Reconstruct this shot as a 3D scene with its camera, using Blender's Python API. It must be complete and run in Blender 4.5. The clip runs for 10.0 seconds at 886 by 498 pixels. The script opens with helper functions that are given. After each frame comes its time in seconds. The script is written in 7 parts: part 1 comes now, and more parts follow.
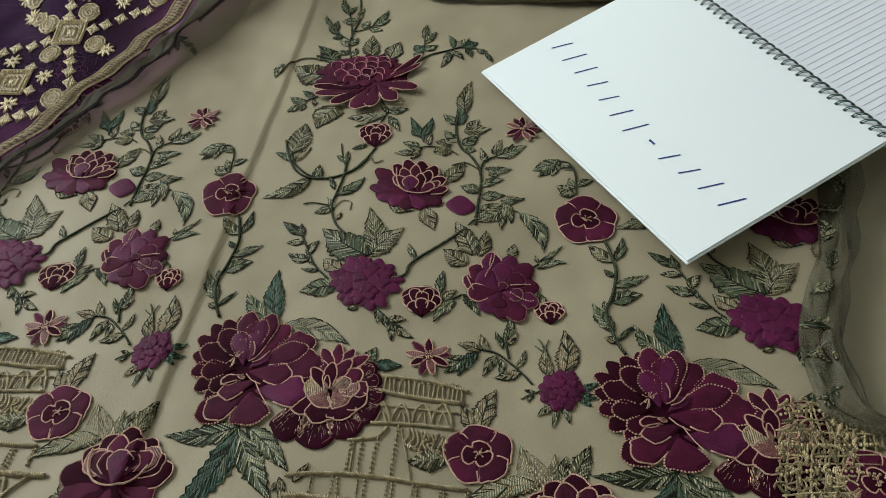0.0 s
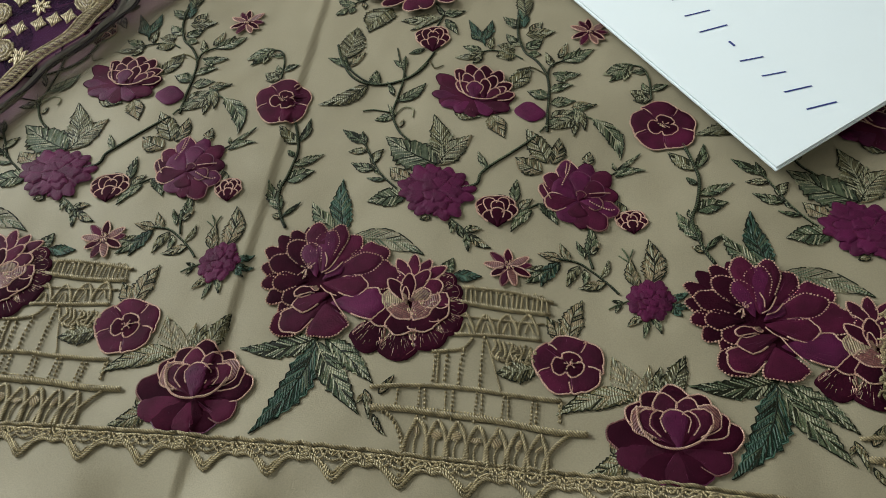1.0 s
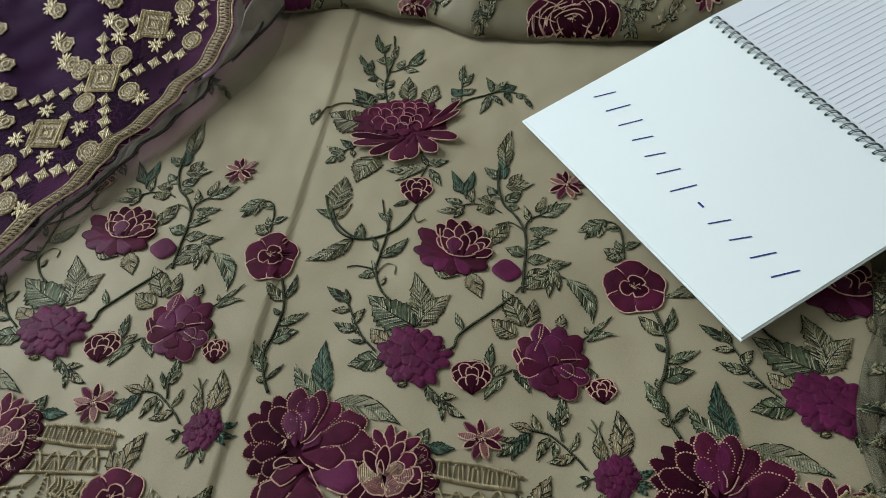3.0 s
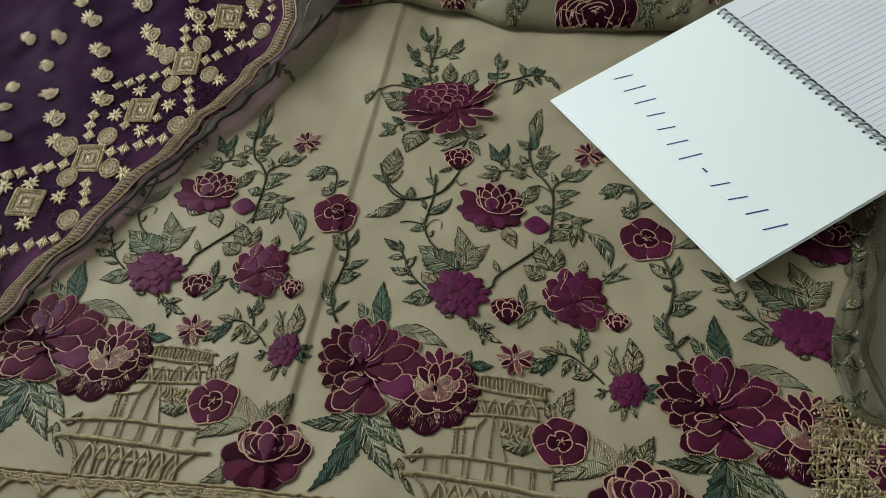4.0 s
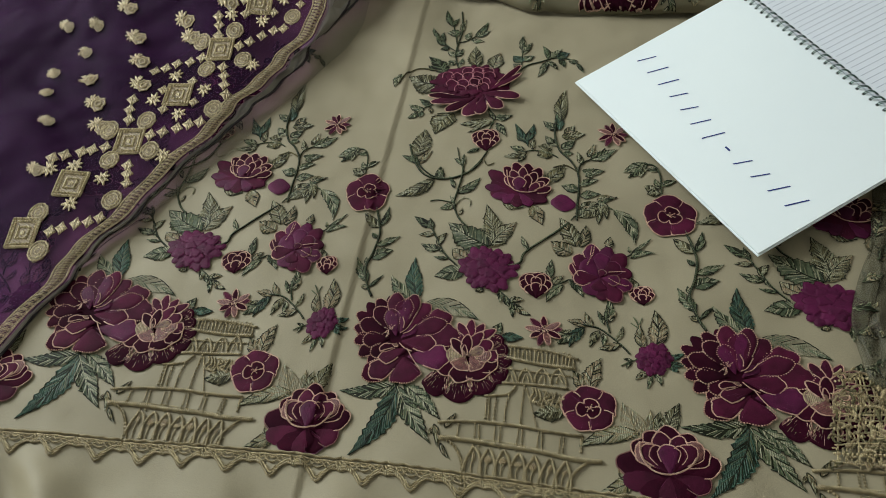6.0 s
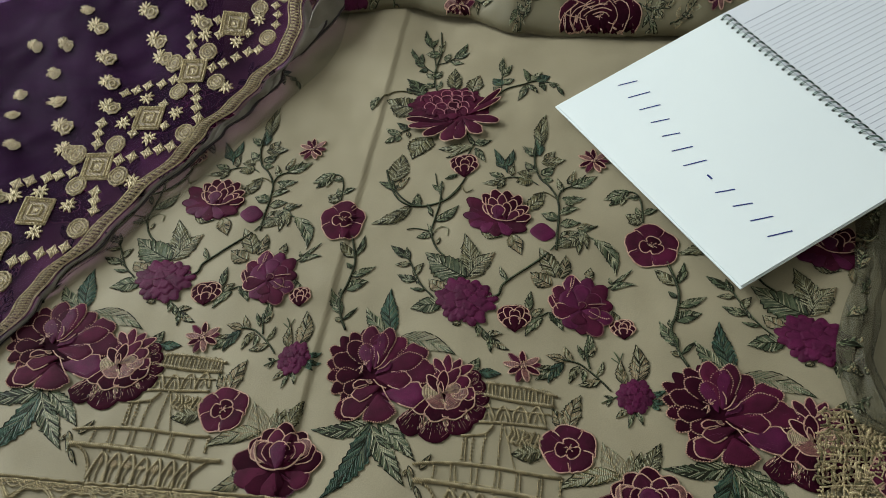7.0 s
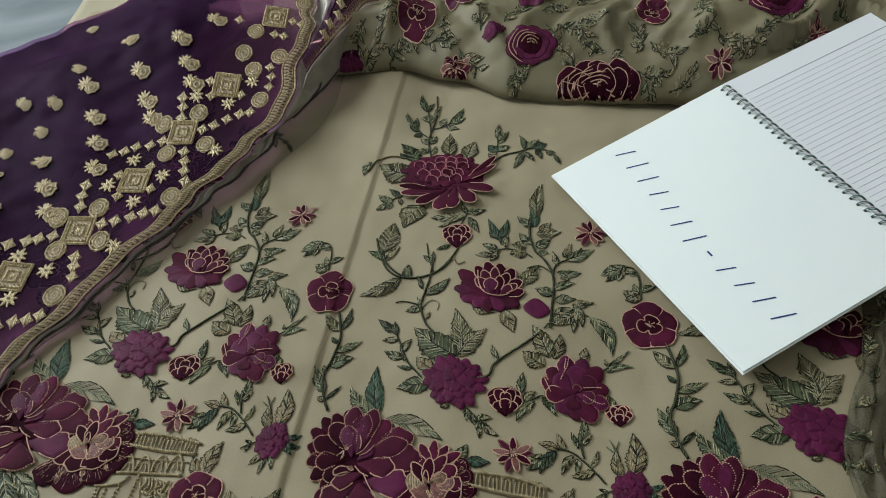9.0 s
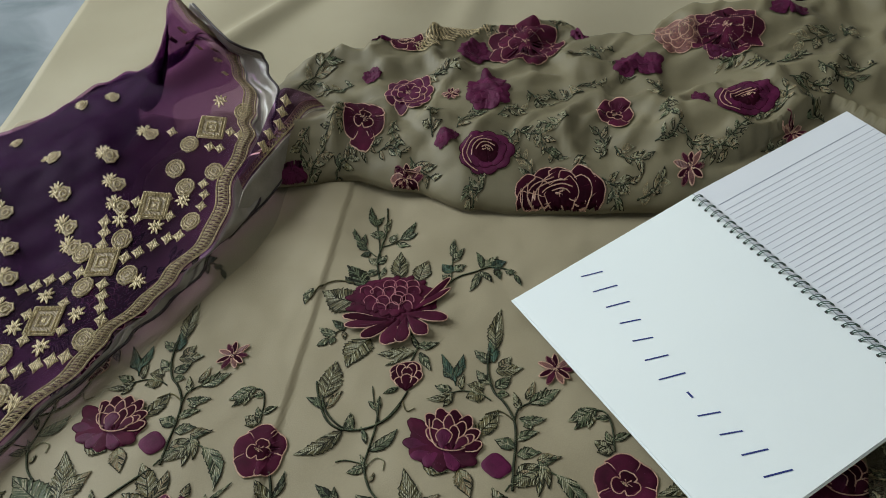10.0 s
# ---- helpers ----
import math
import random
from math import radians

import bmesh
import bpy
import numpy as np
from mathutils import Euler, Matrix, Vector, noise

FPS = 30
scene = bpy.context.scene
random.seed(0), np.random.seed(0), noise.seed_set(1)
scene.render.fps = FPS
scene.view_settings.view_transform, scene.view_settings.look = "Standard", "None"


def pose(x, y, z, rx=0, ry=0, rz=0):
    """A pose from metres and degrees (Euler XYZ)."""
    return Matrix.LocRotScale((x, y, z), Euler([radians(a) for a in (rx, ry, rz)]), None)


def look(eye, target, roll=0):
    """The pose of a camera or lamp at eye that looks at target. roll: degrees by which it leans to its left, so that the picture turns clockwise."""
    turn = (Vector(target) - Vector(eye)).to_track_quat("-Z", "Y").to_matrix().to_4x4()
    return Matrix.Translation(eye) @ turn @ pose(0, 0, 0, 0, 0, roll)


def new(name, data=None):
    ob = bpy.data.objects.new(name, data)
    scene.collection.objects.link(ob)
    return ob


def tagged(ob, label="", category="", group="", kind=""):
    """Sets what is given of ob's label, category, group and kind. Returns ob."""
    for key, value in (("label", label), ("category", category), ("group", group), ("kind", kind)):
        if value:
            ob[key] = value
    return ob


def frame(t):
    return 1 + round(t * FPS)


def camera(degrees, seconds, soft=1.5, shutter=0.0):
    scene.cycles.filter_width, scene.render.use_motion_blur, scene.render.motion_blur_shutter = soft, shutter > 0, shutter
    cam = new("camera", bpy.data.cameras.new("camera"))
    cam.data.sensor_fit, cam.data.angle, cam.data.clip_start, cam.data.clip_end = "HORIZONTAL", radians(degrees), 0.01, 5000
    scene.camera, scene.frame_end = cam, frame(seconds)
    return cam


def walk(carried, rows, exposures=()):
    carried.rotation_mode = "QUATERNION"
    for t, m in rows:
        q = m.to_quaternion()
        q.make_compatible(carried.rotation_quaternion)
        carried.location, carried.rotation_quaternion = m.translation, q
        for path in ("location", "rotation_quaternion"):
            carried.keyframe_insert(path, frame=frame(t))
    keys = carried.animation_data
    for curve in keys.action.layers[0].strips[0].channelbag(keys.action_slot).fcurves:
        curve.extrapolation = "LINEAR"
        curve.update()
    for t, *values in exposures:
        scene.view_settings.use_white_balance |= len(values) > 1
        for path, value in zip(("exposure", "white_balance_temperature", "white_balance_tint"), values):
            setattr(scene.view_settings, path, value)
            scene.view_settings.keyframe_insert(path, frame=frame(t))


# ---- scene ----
from mathutils.bvhtree import BVHTree

# ---- camera and walk ----
cam = camera(60.2, 10.0, soft=0.7)
PATH = [
    (0, (0.01, 0.026, 0.313), (-0.048, 1.355, -1.18), -3.3),
    (0.5, (-0.009, 0.029, 0.308), (-0.07, 1.299, -1.236), -3.8),
    (1, (-0.03, 0.029, 0.294), (-0.084, 1.217, -1.314), -3.6),
    (1.5, (-0.035, 0.026, 0.295), (-0.09, 1.197, -1.325), -4.9),
    (2, (-0.026, 0.045, 0.297), (-0.08, 1.243, -1.303), -4.4),
    (2.5, (-0.013, 0.071, 0.309), (-0.03, 1.306, -1.264), -1.9),
    (2.7, (-0.011, 0.077, 0.322), (-0.062, 1.351, -1.219), -3.1),
    (3.8, (-0.018, 0.011, 0.385), (-0.121, 1.289, -1.151), -4.8),
    (4, (-0.02, 0.0, 0.386), (-0.155, 1.27, -1.153), -5.6),
    (4.5, (-0.026, -0.013, 0.391), (-0.183, 1.242, -1.158), -6.0),
    (5, (-0.03, -0.018, 0.392), (-0.19, 1.237, -1.157), -6.0),
    (6.5, (-0.028, -0.016, 0.396), (-0.202, 1.228, -1.161), -7.6),
    (7, (-0.024, 0.003, 0.394), (-0.16, 1.265, -1.151), -5.9),
    (7.5, (-0.022, 0.018, 0.391), (-0.162, 1.28, -1.154), -6.2),
    (8, (-0.023, 0.013, 0.391), (-0.152, 1.266, -1.162), -5.8),
    (8.5, (-0.024, 0.006, 0.392), (-0.153, 1.271, -1.152), -5.5),
    (9, (-0.018, 0.03, 0.392), (-0.155, 1.38, -1.077), -4.7),
    (9.5, (-0.008, 0.077, 0.383), (-0.119, 1.481, -1.037), -4.0),
    (10, (0.003, 0.105, 0.383), (-0.088, 1.571, -0.975), -4.9),
]
walk(cam, [(t, look(eye, target, roll)) for t, eye, target, roll in PATH], [(0, 0.14, 6500, 4), (1.0, 0.17, 6430, 4), (2.0, 0.20, 5850, 4), (2.7, 0.17, 6050, 4), (3.8, 0.10, 6500, 3), (8.5, 0.10, 6500, 3), (9.2, 0.07, 6460, 4), (10, -0.01, 6420, 5)])

# ---- light: overcast daylight through one wide window of the bedroom ----
world = bpy.data.worlds.new("sky")
world.use_nodes = True
scene.world = world
wn = world.node_tree
sky = wn.nodes.new("ShaderNodeTexSky")
sky.sky_type, sky.sun_disc = "NISHITA", False
sky.sun_elevation, sky.sun_rotation = radians(38), radians(110)
wn.links.new(sky.outputs[0], wn.nodes["Background"].inputs[0])
wn.nodes["Background"].inputs[1].default_value = 0.12

sun_data = bpy.data.lights.new("sun", "SUN")
sun_data.energy, sun_data.angle, sun_data.color = 0.8, radians(12), (1.0, 0.95, 0.88)
sun_ob = new("sun", sun_data)
sun_ob.matrix_world = look((3.0, -1.0, 3.0), (0, 0.3, 0))

window_data = bpy.data.lights.new("window_light", "AREA")
window_data.shape, window_data.size, window_data.size_y = "RECTANGLE", 1.3, 1.3
window_data.energy, window_data.color = 62.0, (0.95, 0.98, 1.0)
window_light = new("window_light", window_data)
window_light.matrix_world = look((-1.67, 1.2, 1.15), (0.0, 0.65, 0.0))

# ---- materials ----
def material(name, color, color2=None, rough=0.6, metal=0.0, noise_scale=40.0, bump=0.2, bump_scale=600.0, sheen=0.0, wave=0.0, wave_amount=0.5,
             alpha=1.0, vary=0.0, spec=0.5, wave2=0.0, fine=0.12):
    """A cloth, thread or paper: two tones mixed by noise at two scales, fine relief, and stitch lines along the UV map where wave is given (lines per metre)."""
    m = bpy.data.materials.new(name)
    m.use_nodes = True
    nt = m.node_tree
    b = nt.nodes["Principled BSDF"]
    add, join = nt.nodes.new, nt.links.new
    b.inputs["Roughness"].default_value, b.inputs["Metallic"].default_value = rough, metal
    b.inputs["Specular IOR Level"].default_value = spec
    if sheen:
        b.inputs["Sheen Weight"].default_value, b.inputs["Sheen Roughness"].default_value = sheen, 0.4
        b.inputs["Sheen Tint"].default_value = (*[min(1, 3 * c + 0.1) for c in color], 1)
    geo = add("ShaderNodeNewGeometry")
    n1 = add("ShaderNodeTexNoise")
    n1.inputs["Scale"].default_value, n1.inputs["Detail"].default_value = noise_scale, 4
    n2 = add("ShaderNodeTexNoise")
    n2.inputs["Scale"].default_value, n2.inputs["Detail"].default_value = bump_scale, 2
    join(geo.outputs["Position"], n1.inputs["Vector"])
    join(geo.outputs["Position"], n2.inputs["Vector"])
    ramp = add("ShaderNodeMapRange")
    ramp.inputs["From Min"].default_value, ramp.inputs["From Max"].default_value = 0.32, 0.68
    join(n1.outputs["Fac"], ramp.inputs["Value"])
    mix = add("ShaderNodeMix")
    mix.data_type = "RGBA"
    mix.inputs["A"].default_value = (*color, 1)
    mix.inputs["B"].default_value = (*(color2 or [c * 0.8 for c in color]), 1)
    join(ramp.outputs["Result"], mix.inputs["Factor"])
    hsv = add("ShaderNodeHueSaturation")
    grain = add("ShaderNodeMapRange")
    grain.inputs["To Min"].default_value, grain.inputs["To Max"].default_value = 1 - fine, 1 + fine
    join(n2.outputs["Fac"], grain.inputs["Value"])
    value = grain.outputs["Result"]
    if vary:
        info = add("ShaderNodeObjectInfo")
        spread = add("ShaderNodeMapRange")
        spread.inputs["To Min"].default_value, spread.inputs["To Max"].default_value = 1 - vary, 1 + vary
        join(info.outputs["Random"], spread.inputs["Value"])
        times = add("ShaderNodeMath")
        times.operation = "MULTIPLY"
        join(value, times.inputs[0]), join(spread.outputs["Result"], times.inputs[1])
        value = times.outputs[0]
    height = n2.outputs["Fac"]
    if wave:
        uv = add("ShaderNodeUVMap")
        w = add("ShaderNodeTexWave")
        w.inputs["Scale"].default_value = wave / 20 * math.pi
        w.inputs["Distortion"].default_value, w.inputs["Detail"].default_value, w.inputs["Detail Scale"].default_value = 2.5, 2, 1.2
        join(uv.outputs[0], w.inputs["Vector"])
        shade = add("ShaderNodeMapRange")
        shade.inputs["To Min"].default_value, shade.inputs["To Max"].default_value = 1 - wave_amount, 1 + wave_amount * 0.6
        join(w.outputs["Fac"], shade.inputs["Value"])
        times = add("ShaderNodeMath")
        times.operation = "MULTIPLY"
        join(value, times.inputs[0]), join(shade.outputs["Result"], times.inputs[1])
        value = times.outputs[0]
        both = add("ShaderNodeMath")
        both.operation = "MULTIPLY_ADD"
        both.inputs[1].default_value = 0.4
        join(n2.outputs["Fac"], both.inputs[0]), join(w.outputs["Fac"], both.inputs[2])
        height = both.outputs[0]
    join(value, hsv.inputs["Value"])
    join(mix.outputs["Result"], hsv.inputs["Color"])
    join(hsv.outputs["Color"], b.inputs["Base Color"])
    bp = add("ShaderNodeBump")
    bp.inputs["Strength"].default_value, bp.inputs["Distance"].default_value = bump, 0.0006
    join(height, bp.inputs["Height"])
    join(bp.outputs["Normal"], b.inputs["Normal"])
    if alpha < 1:
        b.inputs["Alpha"].default_value = alpha
    return m


BEIGE = material("beige_net_over_lining", (0.287, 0.250, 0.168), (0.238, 0.205, 0.134), rough=0.6, spec=0.25, noise_scale=9, bump=0.3, bump_scale=1500, sheen=0.1, fine=0.16)
LINING = material("beige_satin_lining", (0.290, 0.262, 0.182), (0.250, 0.222, 0.150), rough=0.5, spec=0.3, noise_scale=7, bump=0.12, bump_scale=1200, sheen=0.1)
NET = material("olive_beige_net", (0.215, 0.188, 0.112), (0.150, 0.130, 0.075), rough=0.6, noise_scale=14, bump=0.3, bump_scale=1400, alpha=0.72)
GAUZE = material("olive_gauze", (0.12, 0.11, 0.068), (0.07, 0.066, 0.04), rough=0.5, spec=0.25, noise_scale=18, bump=0.3, bump_scale=1200, alpha=0.42)
VEIL = material("pale_sheer_net", (0.20, 0.185, 0.115), (0.14, 0.13, 0.08), rough=0.5, spec=0.25, noise_scale=18, bump=0.3, bump_scale=1200, alpha=0.3)
MAGENTA = material("magenta_thread", (0.080, 0.006, 0.040), (0.050, 0.004, 0.024), rough=0.6, spec=0.15, noise_scale=130, bump=0.5, bump_scale=1500, vary=0.14, fine=0.2)
PLUM = material("plum_velvet", (0.060, 0.0045, 0.022), (0.034, 0.003, 0.012), rough=0.75, spec=0.12, noise_scale=110, bump=0.4, bump_scale=1300, vary=0.22, fine=0.2)
MAROON = material("dark_maroon_velvet", (0.030, 0.0025, 0.010), (0.017, 0.0015, 0.006), rough=0.8, spec=0.06, noise_scale=80, bump=0.4, bump_scale=1300, vary=0.2)
ROSE = material("pale_rose_thread", (0.58, 0.375, 0.275), (0.32, 0.16, 0.11), rough=0.42, noise_scale=330, bump=0.6, bump_scale=1800, wave=1900, wave_amount=0.35, fine=0.3)
GOLD = material("gold_thread", (0.56, 0.46, 0.26), (0.30, 0.23, 0.115), rough=0.4, metal=0.2, noise_scale=330, bump=0.7, bump_scale=1700, wave=1700, wave_amount=0.4, fine=0.35)
DULLGOLD = material("antique_gold_thread", (0.36, 0.29, 0.158), (0.165, 0.128, 0.062), rough=0.42, metal=0.2, noise_scale=330, bump=0.7, bump_scale=1500, wave=1700, wave_amount=0.4, fine=0.4)
PALEGOLD = material("pale_gold_fill", (0.33, 0.25, 0.132), (0.17, 0.12, 0.06), rough=0.5, noise_scale=420, bump=0.7, bump_scale=1300, wave=2200, wave_amount=0.35, fine=0.3)
TEAL = material("teal_green_thread", (0.030, 0.070, 0.044), (0.016, 0.040, 0.026), spec=0.25, rough=0.45, noise_scale=160, bump=0.8, bump_scale=1400, wave=1700, wave_amount=0.35, vary=0.2, fine=0.2)
# the pale second tone puts glints on the leaves into the colour
GREEN = material("leaf_green_thread", (0.038, 0.062, 0.034), (0.128, 0.146, 0.076), spec=0.25, rough=0.5, noise_scale=300, bump=0.8, bump_scale=1400, wave=1900, wave_amount=0.35, vary=0.3, fine=0.3)
# dark outline thread, blackened further to hold the shade under the embroidery
DEEP = material("deep_green_thread_shade", (0.018, 0.020, 0.010), (0.009, 0.010, 0.006), spec=0.12, rough=0.5, noise_scale=200, bump=0.6, bump_scale=1400, vary=0.2)
OLIVE = material("olive_gold_thread", (0.175, 0.150, 0.068), (0.062, 0.056, 0.026), spec=0.25, rough=0.45, noise_scale=280, bump=0.8, bump_scale=1400, wave=1900, wave_amount=0.35, vary=0.3, fine=0.25)
# pale thread that also serves as painted highlights on the leaves
SAGE = material("pale_sage_thread_glint", (0.30, 0.285, 0.17), (0.15, 0.15, 0.082), rough=0.45, noise_scale=380, bump=0.6, bump_scale=1500, wave=1800, wave_amount=0.3, fine=0.3)
PURPLE = material("purple_organza", (0.052, 0.018, 0.056), (0.022, 0.007, 0.025), rough=0.55, spec=0.08, noise_scale=14, bump=0.3, bump_scale=1500)
DARKPURPLE = material("dark_purple_underlayer", (0.016, 0.006, 0.018), (0.008, 0.003, 0.009), rough=0.7, spec=0.04, noise_scale=14, bump=0.25, bump_scale=1500)


def sheer(m, tint, body):
    """Lets light through a cloth: the clear part between the threads is tinted, the threads keep the cloth's own look."""
    nt = m.node_tree
    clear = nt.nodes.new("ShaderNodeBsdfTransparent")
    clear.inputs["Color"].default_value = (*tint, 1)
    mix = nt.nodes.new("ShaderNodeMixShader")
    mix.inputs[0].default_value = body
    out = next(n for n in nt.nodes if n.type == "OUTPUT_MATERIAL")
    nt.links.new(clear.outputs[0], mix.inputs[1])
    nt.links.new(nt.nodes["Principled BSDF"].outputs[0], mix.inputs[2])
    nt.links.new(mix.outputs[0], out.inputs["Surface"])


sheer(PURPLE, (0.86, 0.68, 0.89), 0.20)
SATIN = material("grey_silver_satin", (0.31, 0.285, 0.245), (0.15, 0.135, 0.115), rough=0.3, noise_scale=30, bump=0.1, bump_scale=900)
DARKTHREAD = material("dark_plum_edging", (0.03, 0.02, 0.025), (0.02, 0.013, 0.016), rough=0.6, noise_scale=200)
PAPER = material("white_paper", (0.74, 0.80, 0.81), (0.71, 0.77, 0.79), rough=0.7, noise_scale=6, bump=0.05, bump_scale=2500, fine=0.02, spec=0.25)
RULED = material("ruled_paper", (0.66, 0.69, 0.74), (0.63, 0.66, 0.71), rough=0.7, noise_scale=6, bump=0.05, bump_scale=2500, fine=0.02, spec=0.25)
RULE = material("grey_blue_rule", (0.25, 0.29, 0.37), rough=0.7, noise_scale=300, bump=0.0, fine=0.05)
INK = material("blue_ballpoint_ink", (0.015, 0.035, 0.20), (0.01, 0.02, 0.14), rough=0.5, noise_scale=400, bump=0.0, fine=0.05)
WIRE = material("green_wire", (0.055, 0.115, 0.085), (0.02, 0.045, 0.035), rough=0.3, metal=0.4, noise_scale=160, bump=0.05)
HOLE = material("punched_hole", (0.06, 0.06, 0.06), rough=0.9, bump=0.0)
PLASTER = material("painted_plaster", (0.80, 0.78, 0.74), (0.76, 0.74, 0.70), rough=0.85, noise_scale=3, bump=0.2, bump_scale=80, fine=0.04)
FLOOR = material("terrazzo_floor", (0.42, 0.38, 0.33), (0.34, 0.31, 0.27), rough=0.35, noise_scale=60, bump=0.05, bump_scale=200)
WOOD = material("dark_wood", (0.11, 0.06, 0.03), (0.07, 0.035, 0.018), rough=0.4, noise_scale=25, bump=0.15, bump_scale=150)


def printed_sheet():
    """Bed sheet: soft bands of white, grey and slate blue."""
    m = material("printed_bed_sheet", (0.5, 0.52, 0.53), rough=0.8, noise_scale=4, bump=0.3, bump_scale=900)
    nt = m.node_tree
    mix = next(n for n in nt.nodes if n.type == "MIX")
    noise_a = next(n for n in nt.nodes if n.type == "TEX_NOISE" and n.inputs["Scale"].default_value == 4)
    noise_a.inputs["Distortion"].default_value, noise_a.inputs["Detail"].default_value = 1.2, 5
    ramp = nt.nodes.new("ShaderNodeValToRGB")
    ramp.color_ramp.elements[0].color = (0.035, 0.050, 0.062, 1)
    ramp.color_ramp.elements[0].position = 0.36
    ramp.color_ramp.elements[1].color = (0.19, 0.215, 0.235, 1)
    ramp.color_ramp.elements[1].position = 0.62
    e = ramp.color_ramp.elements.new(0.47)
    e.color = (0.09, 0.115, 0.13, 1)
    nt.links.new(noise_a.outputs["Fac"], ramp.inputs[0])
    hsv = next(n for n in nt.nodes if n.type == "HUE_SAT")
    nt.links.new(ramp.outputs[0], hsv.inputs["Color"])
    nt.nodes.remove(mix)
    return m


SHEET = printed_sheet()
PINK = material("dusty_pink_thread", (0.36, 0.13, 0.15), (0.20, 0.05, 0.075), rough=0.45, noise_scale=330, bump=0.5, bump_scale=1800, fine=0.3)
LEAF = material("grass_green_thread", (0.095, 0.115, 0.060), (0.050, 0.066, 0.034), rough=0.45, spec=0.3, noise_scale=260, bump=0.6, bump_scale=1500, vary=0.2, fine=0.3)
TEALLIGHT = material("light_teal_thread", (0.062, 0.125, 0.085), (0.035, 0.075, 0.050), rough=0.42, spec=0.3, noise_scale=260, bump=0.6, bump_scale=1500, fine=0.3)
ROSEFILL = material("dusty_rose_fill", (0.20, 0.075, 0.062), (0.09, 0.022, 0.024), rough=0.5, noise_scale=420, bump=0.6, bump_scale=1400, wave=1900, wave_amount=0.35)
TIPS = material("gold_and_maroon_stitch", (0.27, 0.175, 0.095), (0.065, 0.012, 0.020), rough=0.5, noise_scale=600, bump=0.7, bump_scale=1400, wave=3400, wave_amount=0.2, fine=0.3)
# lighter copy of the plum thread: satin sheen put into the colour
GLINT = material("plum_stitch_sheen", (0.125, 0.016, 0.062), (0.055, 0.006, 0.026), rough=0.4, noise_scale=300, bump=0.4, bump_scale=1500, spec=0.35, fine=0.3)

# ---- building helpers ----
class Stitch:
    """Collects faces of one mesh; add() takes local points (x, y, height) and sends them through the cloth they lie on."""

    def __init__(self, lay):
        self.lay, self.v, self.f, self.m, self.uv, self.mats = lay, [], [], [], [], []

    def slot(self, mat):
        if mat not in self.mats:
            self.mats.append(mat)
        return self.mats.index(mat)

    def add(self, pts, faces, mat, uvs=None):
        k, s = len(self.v), self.slot(mat)
        self.v += [self.lay(*p) for p in pts]
        self.uv += uvs or [(0.001 * p[0], 0.001 * p[1]) for p in pts]
        self.f += [tuple(i + k for i in f) for f in faces]
        self.m += [s] * len(faces)

    def make(self, name, parent=None, label="", smooth=True):
        me = bpy.data.meshes.new(name)
        me.from_pydata(self.v, [], self.f)
        for mat in self.mats:
            me.materials.append(mat)
        me.polygons.foreach_set("material_index", self.m)
        me.polygons.foreach_set("use_smooth", [smooth] * len(self.f))
        layer = me.uv_layers.new(name="UVMap")
        loops = np.empty(len(me.loops), dtype=np.int32)
        me.loops.foreach_get("vertex_index", loops)
        layer.data.foreach_set("uv", np.array(self.uv, dtype=np.float32)[loops].ravel())
        me.update()
        ob = new(name, me)
        if parent:
            ob.parent = parent
        return tagged(ob, label) if label else ob


def thread(s, pts, r, mat, h=0.0, taper=False, flat=0.8):
    """A raised thread or cord along points (x, y)."""
    n, V, F, UV, run = len(pts), [], [], [], 0.0
    for i, (x, y) in enumerate(pts):
        a, b = pts[max(0, i - 1)], pts[min(n - 1, i + 1)]
        dx, dy = b[0] - a[0], b[1] - a[1]
        d = math.hypot(dx, dy) or 1
        q = r * (1 - 0.8 * i / (n - 1)) if taper else r
        nx, ny = -dy / d * q, dx / d * q
        V += [(x + nx, y + ny, h), (x + nx * 0.55, y + ny * 0.55, h + r * flat), (x - nx * 0.55, y - ny * 0.55, h + r * flat), (x - nx, y - ny, h)]
        run += math.hypot(x - a[0], y - a[1]) if i else 0.0
        UV += [(0.001 * (run + k * r), 0.001 * k * r) for k in (1.2, 0.4, -0.4, -1.2)]
    for i in range(n - 1):
        for j in range(3):
            k = 4 * i + j
            F.append((k, k + 1, k + 5, k + 4))
    F += [(3, 2, 1, 0), (4 * n - 4, 4 * n - 3, 4 * n - 2, 4 * n - 1)]
    s.add(V, F, mat, UV)


def bead(s, x, y, r, mat, h=0.0, sides=6):
    V = [(x + r * math.cos(a), y + r * math.sin(a), h) for a in [2 * math.pi * i / sides for i in range(sides)]]
    V += [(x + 0.6 * r * math.cos(a), y + 0.6 * r * math.sin(a), h + 0.8 * r) for a in [2 * math.pi * i / sides for i in range(sides)]]
    V.append((x, y, h + r))
    F = [(i, (i + 1) % sides, sides + (i + 1) % sides, sides + i) for i in range(sides)]
    F += [(sides + i, sides + (i + 1) % sides, 2 * sides) for i in range(sides)]
    s.add(V, F, mat)


def along(pts, step):
    """Points at even steps along a line of points."""
    out, carry = [pts[0]], 0.0
    for a, b in zip(pts, pts[1:]):
        d = math.hypot(b[0] - a[0], b[1] - a[1])
        while carry + d >= step and d > 0:
            k = (step - carry) / d
            a = (a[0] + (b[0] - a[0]) * k, a[1] + (b[1] - a[1]) * k)
            out.append(a)
            d = math.hypot(b[0] - a[0], b[1] - a[1])
            carry = 0.0
        carry += d
    return out


